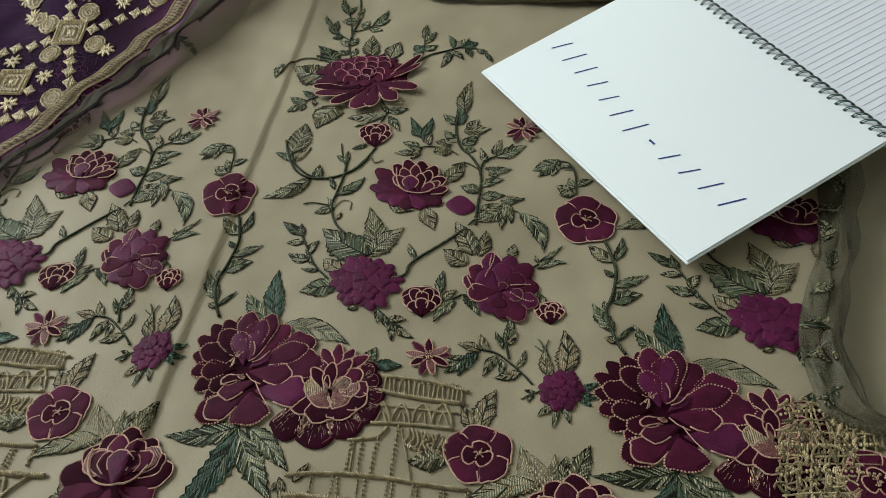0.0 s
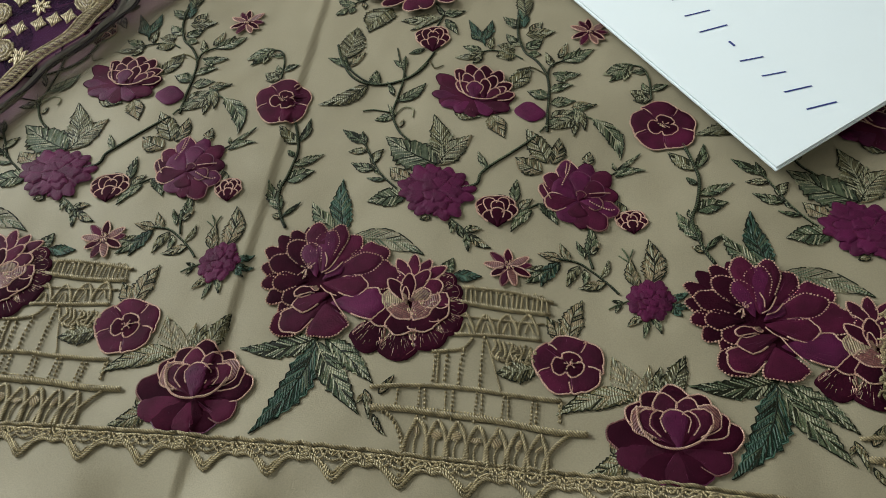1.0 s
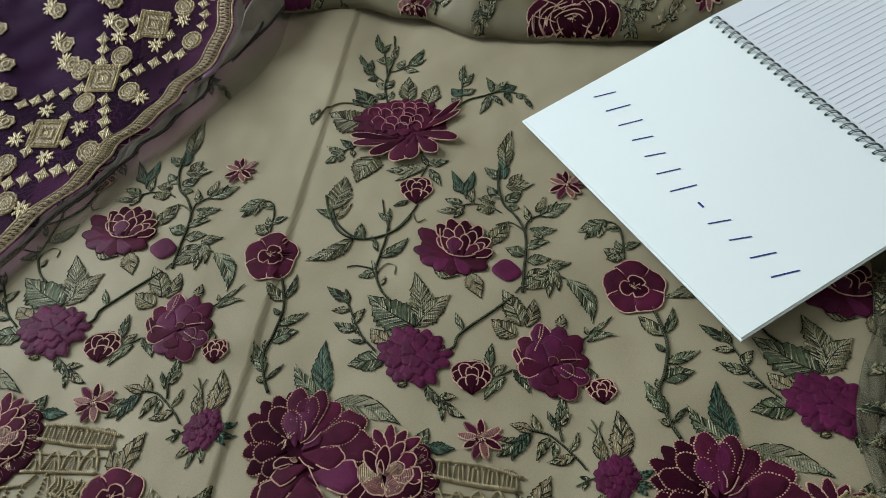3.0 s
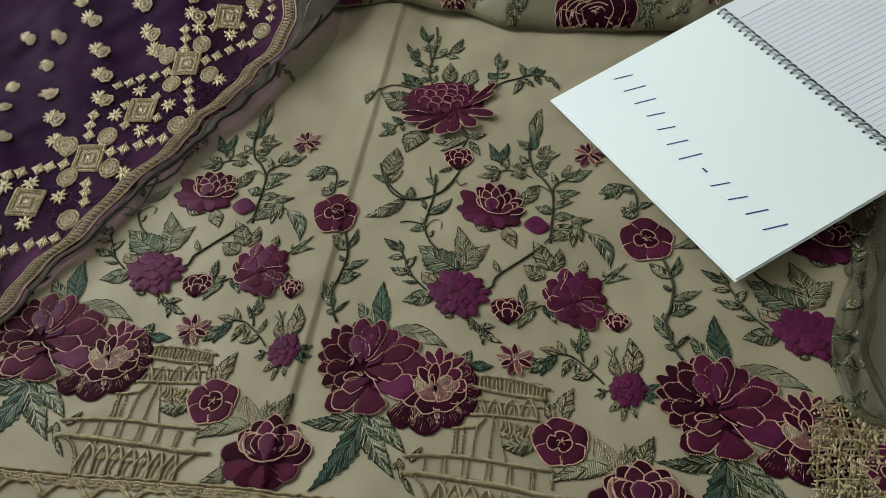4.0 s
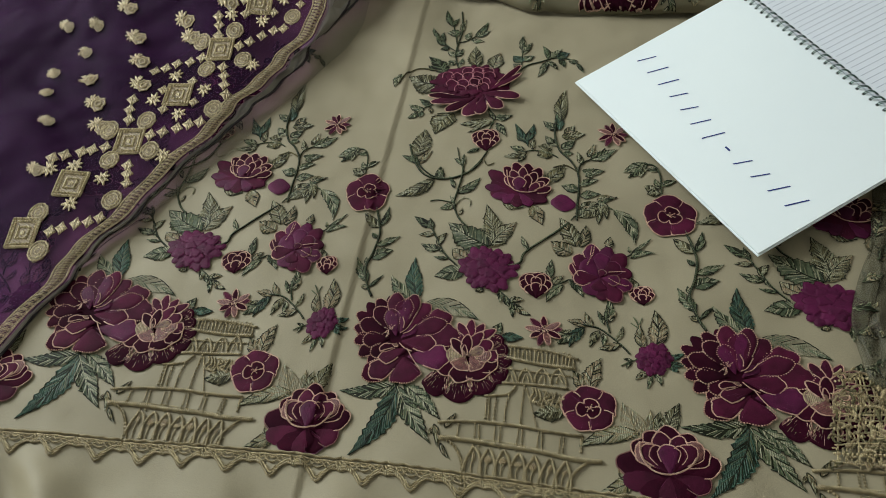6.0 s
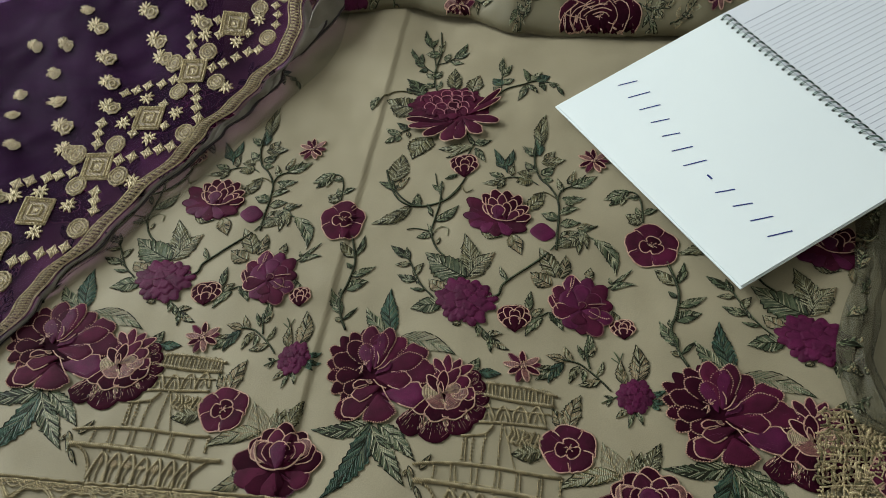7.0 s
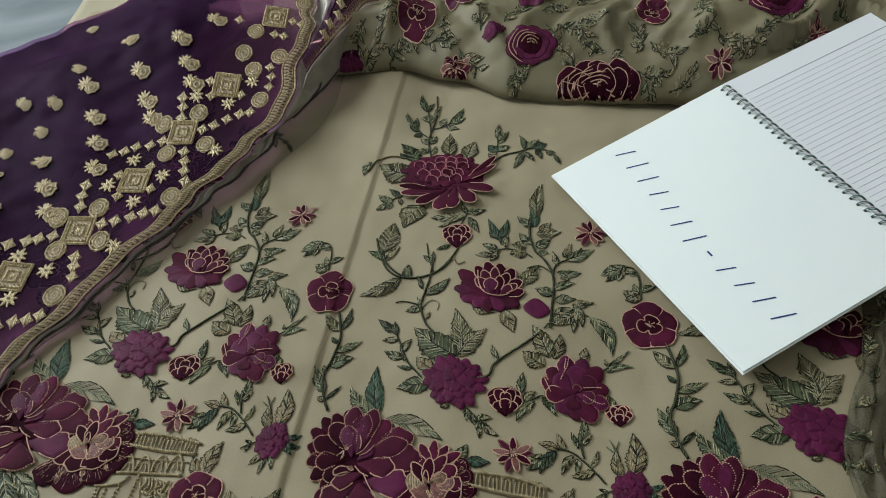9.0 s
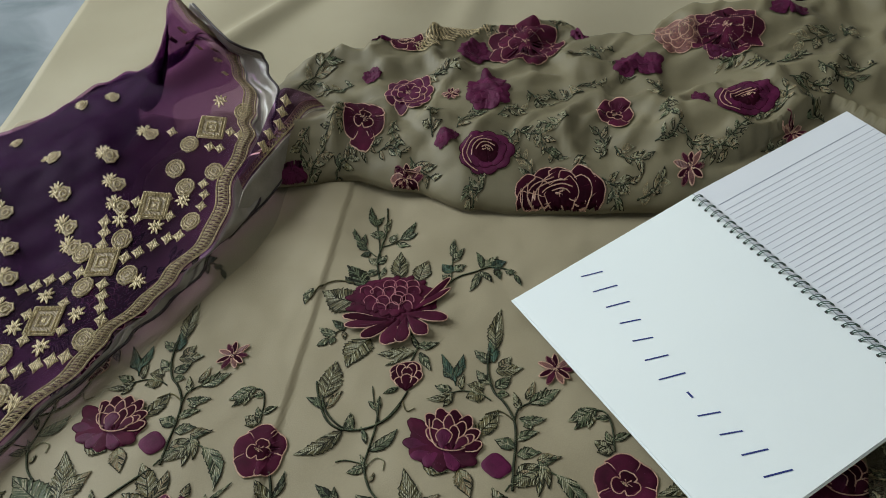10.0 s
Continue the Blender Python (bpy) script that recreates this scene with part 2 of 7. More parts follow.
def curve(pts, per=5):
    """A smooth line through a few points."""
    if len(pts) < 3:
        return [tuple(pts[0][k] + (pts[1][k] - pts[0][k]) * i / per for k in range(2)) for i in range(per + 1)]
    out = []
    for i in range(len(pts) - 1):
        p = [pts[max(0, i - 1)], pts[i], pts[i + 1], pts[min(len(pts) - 1, i + 2)]]
        for j in range(per):
            t = j / per
            out.append(tuple(0.5 * (2 * p[1][k] + (p[2][k] - p[0][k]) * t + (2 * p[0][k] - 5 * p[1][k] + 4 * p[2][k] - p[3][k]) * t * t
                                    + (3 * p[1][k] - p[0][k] - 3 * p[2][k] + p[3][k]) * t ** 3) for k in range(2)))
    return out + [tuple(pts[-1])]


def blob(s, outline, mat, rise=0.0009, h=0.0, turn=0.0):
    """A padded, filled shape inside a closed outline."""
    n = len(outline)
    cx, cy = sum(p[0] for p in outline) / n, sum(p[1] for p in outline) / n
    rings, V = ((1.0, 0.0), (0.93, 0.65), (0.6, 0.9)), []
    for k, up in rings:
        V += [(cx + (x - cx) * k, cy + (y - cy) * k, h + rise * up) for x, y in outline]
    V.append((cx, cy, h + rise))
    F = []
    for r in range(2):
        F += [(r * n + i, r * n + (i + 1) % n, (r + 1) * n + (i + 1) % n, (r + 1) * n + i) for i in range(n)]
    F += [(2 * n + i, 2 * n + (i + 1) % n, 3 * n) for i in range(n)]
    c, q = math.cos(turn), math.sin(turn)
    s.add(V, F, mat, [(0.001 * (x * c + y * q), 0.001 * (y * c - x * q)) for x, y, _ in V])


def ellipse(cx, cy, ax, ay, bx, by, n=26, frill=0.0, lobes=7, square=0.0, phase=0.0):
    """An oval outline from its centre and two half axes, with a frilled rim."""
    out = []
    for i in range(n):
        a = 2 * math.pi * i / n
        k = 1 + frill * math.cos(lobes * a + phase) + 0.35 * frill * math.sin(3 * a + 2 * phase) + square * math.sin(2 * a) ** 2
        out.append((cx + k * (ax * math.cos(a) + bx * math.sin(a)), cy + k * (ay * math.cos(a) + by * math.sin(a))))
    return out


def slab(name, corners, low, high, mat, parent=None, bevel=0.0):
    """A flat board between two heights over the given corners (x, y)."""
    bm = bmesh.new()
    f = bm.faces.new([bm.verts.new((x, y, low)) for x, y in corners])
    up = bmesh.ops.extrude_face_region(bm, geom=[f])
    bmesh.ops.translate(bm, vec=(0, 0, high - low), verts=[v for v in up["geom"] if isinstance(v, bmesh.types.BMVert)])
    bmesh.ops.recalc_face_normals(bm, faces=bm.faces)
    if bevel:
        bmesh.ops.bevel(bm, geom=list(bm.edges), offset=bevel, segments=2, affect="EDGES", profile=0.5)
    me = bpy.data.meshes.new(name)
    bm.to_mesh(me)
    bm.free()
    me.materials.append(mat)
    ob = new(name, me)
    if parent:
        ob.parent = parent
    return ob


def box(name, a, b, mat, parent=None, bevel=0.0):
    return slab(name, [(a[0], a[1]), (b[0], a[1]), (b[0], b[1]), (a[0], b[1])], a[2], b[2], mat, parent, bevel)


def sheet(name, rows, mat, parent=None, thick=0.0006, uvscale=1.0):
    """A cloth from a grid of points, with thickness."""
    n, m = len(rows), len(rows[0])
    me = bpy.data.meshes.new(name)
    F = [(i * m + j, i * m + j + 1, (i + 1) * m + j + 1, (i + 1) * m + j) for i in range(n - 1) for j in range(m - 1)]
    me.from_pydata([p for r in rows for p in r], [], F)
    me.materials.append(mat)
    me.polygons.foreach_set("use_smooth", [True] * len(F))
    me.update()
    ob = new(name, me)
    if thick:
        mod = ob.modifiers.new("thickness", "SOLIDIFY")
        mod.thickness, mod.offset = thick, -1
    if parent:
        ob.parent = parent
    return ob


def empty(name, label, category, at=(0, 0, 0), group="", kind=""):
    ob = new(name)
    ob.location = at
    ob.empty_display_size = 0.02
    return tagged(ob, label, category, group, kind)


def smooth(x, a, b):
    k = max(0.0, min(1.0, (x - a) / (b - a)))
    return k * k * (3 - 2 * k)


def over(ob_rows):
    """A tree of a cloth's faces, to lay stitches on it."""
    n, m = len(ob_rows), len(ob_rows[0])
    V = [Vector(p) for r in ob_rows for p in r]
    return BVHTree.FromPolygons(V, [(i * m + j, i * m + j + 1, (i + 1) * m + j + 1, (i + 1) * m + j) for i in range(n - 1) for j in range(m - 1)])

# ---- the bedroom: floor, walls, ceiling, window ----
box("floor", (-1.7, -1.6, -0.62), (2.4, 2.6, -0.56), FLOOR)
box("ceiling", (-1.7, -1.6, 2.2), (2.4, 2.6, 2.28), PLASTER)
box("wall_far", (-1.82, 2.6, -0.62), (2.52, 2.72, 2.28), PLASTER)
box("wall_right", (2.4, -1.6, -0.62), (2.52, 2.6, 2.28), PLASTER)
box("wall_back", (-1.82, -1.72, -0.62), (2.52, -1.6, 2.28), PLASTER)
wall = empty("wall_window", "", "", (-1.76, 0.4, 0))
for a, b in (((-1.82, -1.6, -0.62), (-1.7, 0.5, 2.28)), ((-1.82, 1.9, -0.62), (-1.7, 2.6, 2.28)), ((-1.82, 0.5, -0.62), (-1.7, 1.9, 0.45)), ((-1.82, 0.5, 1.85), (-1.7, 1.9, 2.28))):
    piece = box("wall_piece", a, b, PLASTER)
    piece.parent, piece.matrix_parent_inverse = wall, Matrix.Translation((1.76, -0.4, 0))
for name in ("floor", "ceiling", "wall_far", "wall_right", "wall_back", "wall_window"):
    tagged(bpy.data.objects[name], {"floor": "grey-brown polished bedroom floor", "ceiling": "plain white painted ceiling"}.get(name, "plain off-white plastered bedroom wall"),
           name.split("_")[0], kind="structure")
window = empty("window_1", "dark wooden window frame in the bedroom wall", "window", (-1.76, 0.4, 0.45), kind="structure")
for a, b in (((-1.79, 0.5, 0.45), (-1.73, 0.55, 1.85)), ((-1.79, 1.85, 0.45), (-1.73, 1.9, 1.85)), ((-1.79, 0.55, 0.45), (-1.73, 1.85, 0.5)), ((-1.79, 0.55, 1.8), (-1.73, 1.85, 1.85)),
             ((-1.79, 1.175, 0.5), (-1.73, 1.225, 1.8))):
    bar = box("window_frame", a, b, WOOD, None, 0.004)
    bar.parent, bar.matrix_parent_inverse = window, Matrix.Translation((1.76, -0.4, -0.45))

# ---- bed ----
bed = empty("bed", "bed with a grey-blue printed cotton sheet", "bed", (0, 0.5, -0.56))
up = Matrix.Translation((0, -0.5, 0.56))
for name, a, b, mat, bev in (("bed_base", (-0.92, -0.62, -0.50), (1.02, 1.62, -0.30), WOOD, 0.01), ("mattress", (-0.9, -0.6, -0.30), (1.0, 1.6, -0.022), PAPER, 0.02)):
    p = box(name, a, b, mat, None, bev)
    p.parent, p.matrix_parent_inverse = bed, up
for x in (-0.86, 0.96):
    for y in (-0.55, 1.55):
        p = box("leg", (x - 0.035, y - 0.035, -0.56), (x + 0.035, y + 0.035, -0.50), WOOD)
        p.parent, p.matrix_parent_inverse = bed, up


def bed_height(x, y):
    return -0.018 + 0.006 * noise.noise((3 * x, 3 * y, 4.0)) + 0.003 * noise.noise((9 * x + 2 * y, 5 * y, 1.0))


rows = [[(-0.92 + 1.94 * j / 96, -0.62 + 2.24 * i / 110, bed_height(-0.92 + 1.94 * j / 96, -0.62 + 2.24 * i / 110)) for j in range(97)] for i in range(111)]
p = sheet("bed_sheet", rows, SHEET, None, 0.001)
p.parent, p.matrix_parent_inverse = bed, up
p["label"] = "grey, white and slate-blue printed sheet"


# ---- cloth heights ----
def plane_of_page(x, y):
    """Height of the open notebook's under side: the written leaf and, past the spiral, the ruled leaf."""
    u = ((x - 0.025) * 0.1273 + (y - 0.457) * 0.065) / 0.02043
    v = ((x - 0.025) * 0.098 + (y - 0.457) * -0.176) / 0.0406
    if u <= 1.0:
        return u, v, 0.007 + 0.029 * u + 0.005 * v - 0.0115 * u * v
    return u, v, 0.036 + 0.022 * (u - 1.0) - 0.0065 * v - 0.007


def hem_line(x):
    """y of the gold border's upper line along the lower edge of the embroidery."""
    return 0.1445 - 0.125 * (x + 0.06) - 0.12 * (x + 0.06) ** 2


def crease(x, y):
    """Signed distance from the pressed fold that runs up the panel."""
    return x - (-0.1345 + 0.1035 * (y - 0.246))


def panel_height(x, y):
    z = 0.0024 * noise.noise((9 * x, 9 * y, 0.3)) + 0.0006 * noise.noise((30 * x, 24 * y, 2.0))
    d = crease(x, y)
    z += 0.0021 * (1 - smooth(d, -0.0003, 0.0022)) * math.exp(min(0.0, d) / 0.05)
    z += 0.0012 * math.sin(26 * x - 11 * y + 3 * noise.noise((5 * x, 5 * y, 4.0)))
    z += 0.0007 * noise.noise((62 * x, 58 * y, 1.1)) + 0.0014 * noise.noise((24 * x + 10 * y, 38 * y, 6.1))
    low = smooth(hem_line(x) - y, 0.004, 0.035)
    z += low * (0.0075 * math.sin(88 * x + 46 * y + 5 * noise.noise((6 * x, 8 * y, 7.0))) * (0.5 + 0.9 * noise.noise((11 * x, 5 * y, 3.0))) + 0.004 * noise.noise((34 * x + 18 * y, 16 * y, 5.0)))
    edge = smooth(x, 0.125, 0.20)
    z += edge * 0.002
    # soft drag folds fanning from the bunched cloth at the top
    z += 0.0035 * smooth(y, 0.44, 0.62) * math.sin(46 * (x + 0.13) / (0.35 + 1.2 * (0.8 - y))) * smooth(-x, 0.0, 0.12)
    u, v, p = plane_of_page(x, y)
    if -0.04 < u < 2.05 and -0.04 < v < 1.04:
        z = min(z, p - 0.0035)
    return z

# ---- lining: plain beige cloth spread under everything ----
def lining_height(x, y):
    z = -0.009 + 0.003 * noise.noise((5 * x, 5 * y, 8.0))
    # long soft folds behind the bunched fabric
    z += smooth(y, 0.62, 0.78) * (0.010 * math.exp(-((x + 0.30 - 0.55 * (y - 0.80)) / 0.016) ** 2) + 0.004 * math.sin(30 * x - 9 * y) + 0.006 * math.exp(-((x - 0.0 - 0.25 * (y - 0.9)) / 0.02) ** 2))
    z += smooth(0.13 - y, 0.0, 0.1) * 0.004 * math.sin(34 * x + 10 * y)
    return z


def lining_span(y):
    return -0.462 + 0.03 * (0.76 - y), 0.375 + 0.03 * math.sin(4 * y)


rows = []
for i in range(131):
    y = -0.10 + 1.30 * i / 130
    a, b = lining_span(y)
    rows.append([(a + (b - a) * j / 110, y, lining_height(a + (b - a) * j / 110, y)) for j in range(111)])
lining = tagged(sheet("lining_cloth", rows, LINING, None, 0.0008), "plain beige satin lining spread on the bed", "cloth")

# ---- embroidered panel ----
panel = empty("embroidered_panel", "beige net dress panel embroidered with plum flowers and green leaves", "embroidered fabric", (-0.1, 0.24, 0))
PANEL_UP = Matrix.Translation((0.1, -0.24, 0))


def own(ob):
    """Puts a world-space part under the panel."""
    ob.parent, ob.matrix_parent_inverse = panel, PANEL_UP
    return ob


def panel_right(y):
    return 0.187 + 0.41 * max(0.0, y - 0.233) + 0.055 * smooth(-y, -0.200, -0.165) + 0.003 * noise.noise((0.5, 40 * y, 0.0))


rows = []
for i in range(201):
    y = 0.02 + 0.70 * i / 200
    a, b = -0.43, panel_right(y)
    rows.append([(a + (b - a) * j / 400, y, panel_height(a + (b - a) * j / 400, y)) for j in range(401)])
own(sheet("net_cloth", rows, BEIGE, None, 0.0006))["label"] = "sheer beige net over lining with a pressed fold"


# gathered selvedge: crumpled gauze along the side of the panel
def selvedge(i, j):
    y = 0.185 + 0.20 * i / 110
    w = j / 20 - 0.5
    x = panel_right(y) - 0.009 + 0.023 * w + 0.004 * noise.noise((2.0, 40 * y, 5 * w))
    z = panel_height(x, y) + 0.0028 + 0.0035 * math.cos(math.pi * w) ** 0.7 + 0.004 * noise.noise((4 * w, 34 * y, 3.0)) * math.cos(math.pi * w) + 0.0022 * noise.noise((9 * w, 70 * y, 9.0))
    u, v, p = plane_of_page(x, y)
    if -0.05 < u < 2.05 and -0.05 < v < 1.05:
        z = min(z, p - 0.003)
    return x, y, z


GAUZE_ROWS = [[selvedge(i, j) for j in range(21)] for i in range(111)]
GAUZE_TREE = over(GAUZE_ROWS)
own(sheet("gathered_gauze", GAUZE_ROWS, GAUZE, None, 0.0004))["label"] = "crumpled olive gauze edge"
# ---- folded part of the same fabric, lying bunched behind the panel ----
FOLD = [(-0.20, 0.590, 0.717), (-0.164, 0.596, 0.733), (-0.10, 0.601, 0.748), (-0.05, 0.582, 0.770), (0.0, 0.556, 0.785), (0.045, 0.548, 0.792), (0.09, 0.546, 0.797), (0.122, 0.545, 0.748), (0.153, 0.541, 0.740),
        (0.185, 0.533, 0.770), (0.26, 0.496, 0.773), (0.34, 0.468, 0.778), (0.40, 0.458, 0.740), (0.50, 0.458, 0.665)]


def fold_row(x):
    for a, b in zip(FOLD, FOLD[1:]):
        if a[0] <= x <= b[0]:
            k = smooth(x, a[0], b[0])
            return a[1] + (b[1] - a[1]) * k, a[2] + (b[2] - a[2]) * k
    return FOLD[-1][1:]


def fold_point(i, j):
    x = -0.20 + 0.70 * j / 180
    low, high = fold_row(x)
    v = i / 80
    y = low + (high - low) * v
    ends = smooth(x, -0.20, -0.14) * (1 - 0.5 * smooth(x, 0.38, 0.5))
    z = 0.004 + (0.034 + 0.018 * smooth(x, 0.05, 0.25)) * min(1.0, (v / 0.26)) ** 0.6 * ends
    z += 0.010 * v * ends - 0.030 * smooth(v, 0.88, 1.0)
    z += 0.011 * smooth(v, 0.05, 0.3) * noise.noise((10 * x + 4 * y, 16 * y, 1.5)) + 0.007 * noise.noise((24 * x + 14 * y, 40 * y - 12 * x, 6.0)) * smooth(v, 0.02, 0.2) + 0.002 * noise.noise((80 * x, 90 * y, 6.0))
    z += 0.0065 * max(0.0, 1 - 7 * abs(noise.noise((11 * x + 7 * y, 9 * y - 5 * x, 11.0)))) * smooth(v, 0.05, 0.2) + 0.004 * max(0.0, 1 - 6 * abs(noise.noise((23 * x - 15 * y, 19 * y, 3.0)))) * smooth(v, 0.1, 0.3)
    z += 0.006 * smooth(x, 0.22, 0.4) * noise.noise((50 * x, 40 * y, 2.0))
    z += 0.004 * math.sin(60 * y - 18 * x) * smooth(v, 0.2, 0.5)
    u, w, p = plane_of_page(x, y)
    if -0.06 < u < 2.06 and -0.06 < w < 1.06:
        z = min(z, p - 0.004)
    return x, y, z


FOLD_ROWS = [[fold_point(i, j) for j in range(181)] for i in range(81)]
folded = empty("folded_fabric", "bunched olive-beige net with muted plum flowers, folded over the panel", "embroidered fabric", (0.1, 0.68, 0.0))
FOLD_UP = Matrix.Translation((-0.1, -0.68, 0.0))
ob = sheet("folded_net", FOLD_ROWS, NET, None, 0.0005)
ob.parent, ob.matrix_parent_inverse = folded, FOLD_UP
under = [[(x, y + 0.004, z - 0.006) for x, y, z in r] for r in FOLD_ROWS[2:]]
ob = sheet("under_layer", under, LINING, None, 0.0005)
ob.parent, ob.matrix_parent_inverse = folded, FOLD_UP
FOLD_TREE = over(FOLD_ROWS)

# ---- purple shawl ----
EDGE = [(-0.367, 0.175, 0.006), (-0.329, 0.263, 0.008), (-0.301, 0.321, 0.01), (-0.255, 0.4, 0.013), (-0.223, 0.451, 0.018), (-0.188, 0.509, 0.024), (-0.177, 0.603, 0.035), (-0.177, 0.653, 0.045), (-0.196, 0.704, 0.06), (-0.213, 0.709, 0.085), (-0.242, 0.735, 0.1)]
OUTER = [(-0.363, 0.173, 0.003), (-0.329, 0.265, 0.004), (-0.3, 0.323, 0.006), (-0.253, 0.404, 0.008), (-0.219, 0.456, 0.01), (-0.178, 0.547, 0.012), (-0.165, 0.616, 0.022), (-0.159, 0.652, 0.05), (-0.171, 0.69, 0.07), (-0.197, 0.689, 0.09), (-0.233, 0.731, 0.104)]
INNER = [(-0.80, -0.100, 0.0), (-0.80, 0.100, 0.0), (-0.80, 0.220, 0.0), (-0.78, 0.340, 0.0), (-0.74, 0.458, 0.0), (-0.66, 0.552, 0.0), (-0.50, 0.618, 0.004),
         (-0.412, 0.712, 0.006), (-0.345, 0.733, 0.018), (-0.278, 0.684, 0.048), (-0.254, 0.704, 0.092)]


def spline(P, s):
    """A point on a smooth line through P, s from 0 to 1."""
    k = min(len(P) - 2, int(s * (len(P) - 1)))
    t = s * (len(P) - 1) - k
    p = [Vector(P[max(0, k - 1)]), Vector(P[k]), Vector(P[k + 1]), Vector(P[min(len(P) - 1, k + 2)])]
    return 0.5 * (2 * p[1] + (p[2] - p[0]) * t + (2 * p[0] - 5 * p[1] + 4 * p[2] - p[3]) * t * t + (3 * p[1] - p[0] - 3 * p[2] + p[3]) * t ** 3)


def edge_wave(a, b, s):
    """The border swings a little to and fro along its length."""
    out = Vector((a.x - b.x, a.y - b.y, 0)).normalized()
    return out * (0.0026 * math.sin(62 * s + 1.0) + 0.0014 * math.sin(131 * s)) * (1 - smooth(s, 0.75, 0.95))


def shawl_point(i, j):
    s, w = i / 150, j / 110
    a, b = spline(EDGE, s), spline(INNER, s)
    p = a.lerp(b, w) + edge_wave(a, b, s) * (1 - smooth(w, 0.0, 0.3))
    far = smooth(s, 0.4, 0.8)
    bulge = math.sin(math.pi * min(1.0, w * 1.05)) * (0.014 + 0.012 * far)
    z = p.z + bulge + 0.008 * noise.noise((12 * p.x + 5 * p.y, 9 * p.y, 5.0)) * smooth(w, 0.0, 0.15) + 0.003 * noise.noise((40 * p.x + 30 * p.y, 60 * p.y - 30 * p.x, 2.0)) * smooth(w, 0.08, 0.3)
    z += 0.006 * math.sin(34 * p.y - 22 * p.x + 3 * noise.noise((6 * p.x, 6 * p.y, 0.0))) * smooth(w, 0.12, 0.45)
    z += 0.010 * smooth(s, 0.62, 0.8) * math.sin(9 * w + 30 * s) * smooth(w, 0.1, 0.3) * (1 - smooth(s, 0.92, 1.0))
    return p.x, p.y, z


SHAWL_ROWS = [[shawl_point(i, j) for j in range(111)] for i in range(151)]
shawl = empty("purple_shawl", "purple organza shawl with gold embroidery and a grey satin back", "shawl", (-0.4, 0.5, 0.0))
SHAWL_UP = Matrix.Translation((0.4, -0.5, 0.0))
ob = sheet("organza", SHAWL_ROWS, PURPLE, None, 0.0006)
ob.parent, ob.matrix_parent_inverse = shawl, SHAWL_UP
SHAWL_TREE = over(SHAWL_ROWS)
# cloth doubled and trebled away from the border; near-black sheet added to darken it
for name, start, mat in (("under_fold", 0.052, PURPLE), ("under_fold", 0.080, PURPLE), ("under_lining", 0.098, DARKPURPLE)):
    rows = []
    for i in range(151):
        s = i / 150
        reach = (spline(EDGE, s) - spline(INNER, s)).length
        w0 = min(0.8, (start * (1 - (0.75 if mat is PURPLE else 0.0) * smooth(s, 0.64, 0.76)) + 0.014 * (1 - smooth(s, 0.6, 0.76)) * math.sin(21 * s + 60 * start) + 0.008 * math.sin(47 * s)) / max(0.05, reach))
        rows.append([tuple(Vector(shawl_point(i, 110 * (w0 + (0.995 - w0) * j / 40))) + Vector((0, 0, -0.0012 - 0.02 * (start - 0.03) * min(1.0, 0.5 + j / 8)))) for j in range(41)])
    ob = sheet(name, rows, mat, None, 0.0)
    ob.parent, ob.matrix_parent_inverse = shawl, SHAWL_UP
# satin facing that shows beyond the border, and its dark corded edge
facing = []
for i in range(151):
    s = i / 150
    a, b = spline(EDGE, s), spline(OUTER, s)
    out = edge_wave(a, spline(INNER, s), s)
    away = Vector((a.x - spline(INNER, s).x, a.y - spline(INNER, s).y, 0)).normalized() * smooth(s, 0.15, 0.32) * (1 - smooth(s, 0.55, 0.68)) * (0.0026 + 0.0016 * math.sin(75 * s) + 0.0010 * math.sin(160 * s))
    facing.append([a.lerp(b, k) + out + away * k + Vector((0, 0, -0.003 * (1 - k) + 0.0035 * math.sin(7 * k + 60 * s) * math.sin(math.pi * k))) for k in (0, 0.15, 0.3, 0.45, 0.6, 0.75, 0.9, 1.0)])
ob = sheet("satin_facing", [[tuple(p) for p in r] for r in facing], SATIN, None, 0.0008)
ob.parent, ob.matrix_parent_inverse = shawl, SHAWL_UP
cord = Stitch(lambda x, y, h: (x, y, h))


def cord3(s, pts, r, mat, sides=6):
    V, F, n = [], [], len(pts)
    for i, p in enumerate(pts):
        d = (Vector(pts[min(n - 1, i + 1)]) - Vector(pts[max(0, i - 1)])).normalized()
        a = d.cross(Vector((0, 0, 1)))
        a = a.normalized() if a.length > 1e-4 else Vector((1, 0, 0))
        b = a.cross(d)
        V += [tuple(Vector(p) + r * (math.cos(k) * a + math.sin(k) * b)) for k in [2 * math.pi * q / sides for q in range(sides)]]
    for i in range(n - 1):
        F += [(i * sides + q, i * sides + (q + 1) % sides, (i + 1) * sides + (q + 1) % sides, (i + 1) * sides + q) for q in range(sides)]
    s.add(V, F, mat)


cord3(cord, [tuple(r[-1]) for r in facing], 0.0011, DARKTHREAD)
ob = cord.make("corded_edge")
ob.parent, ob.matrix_parent_inverse = shawl, SHAWL_UP

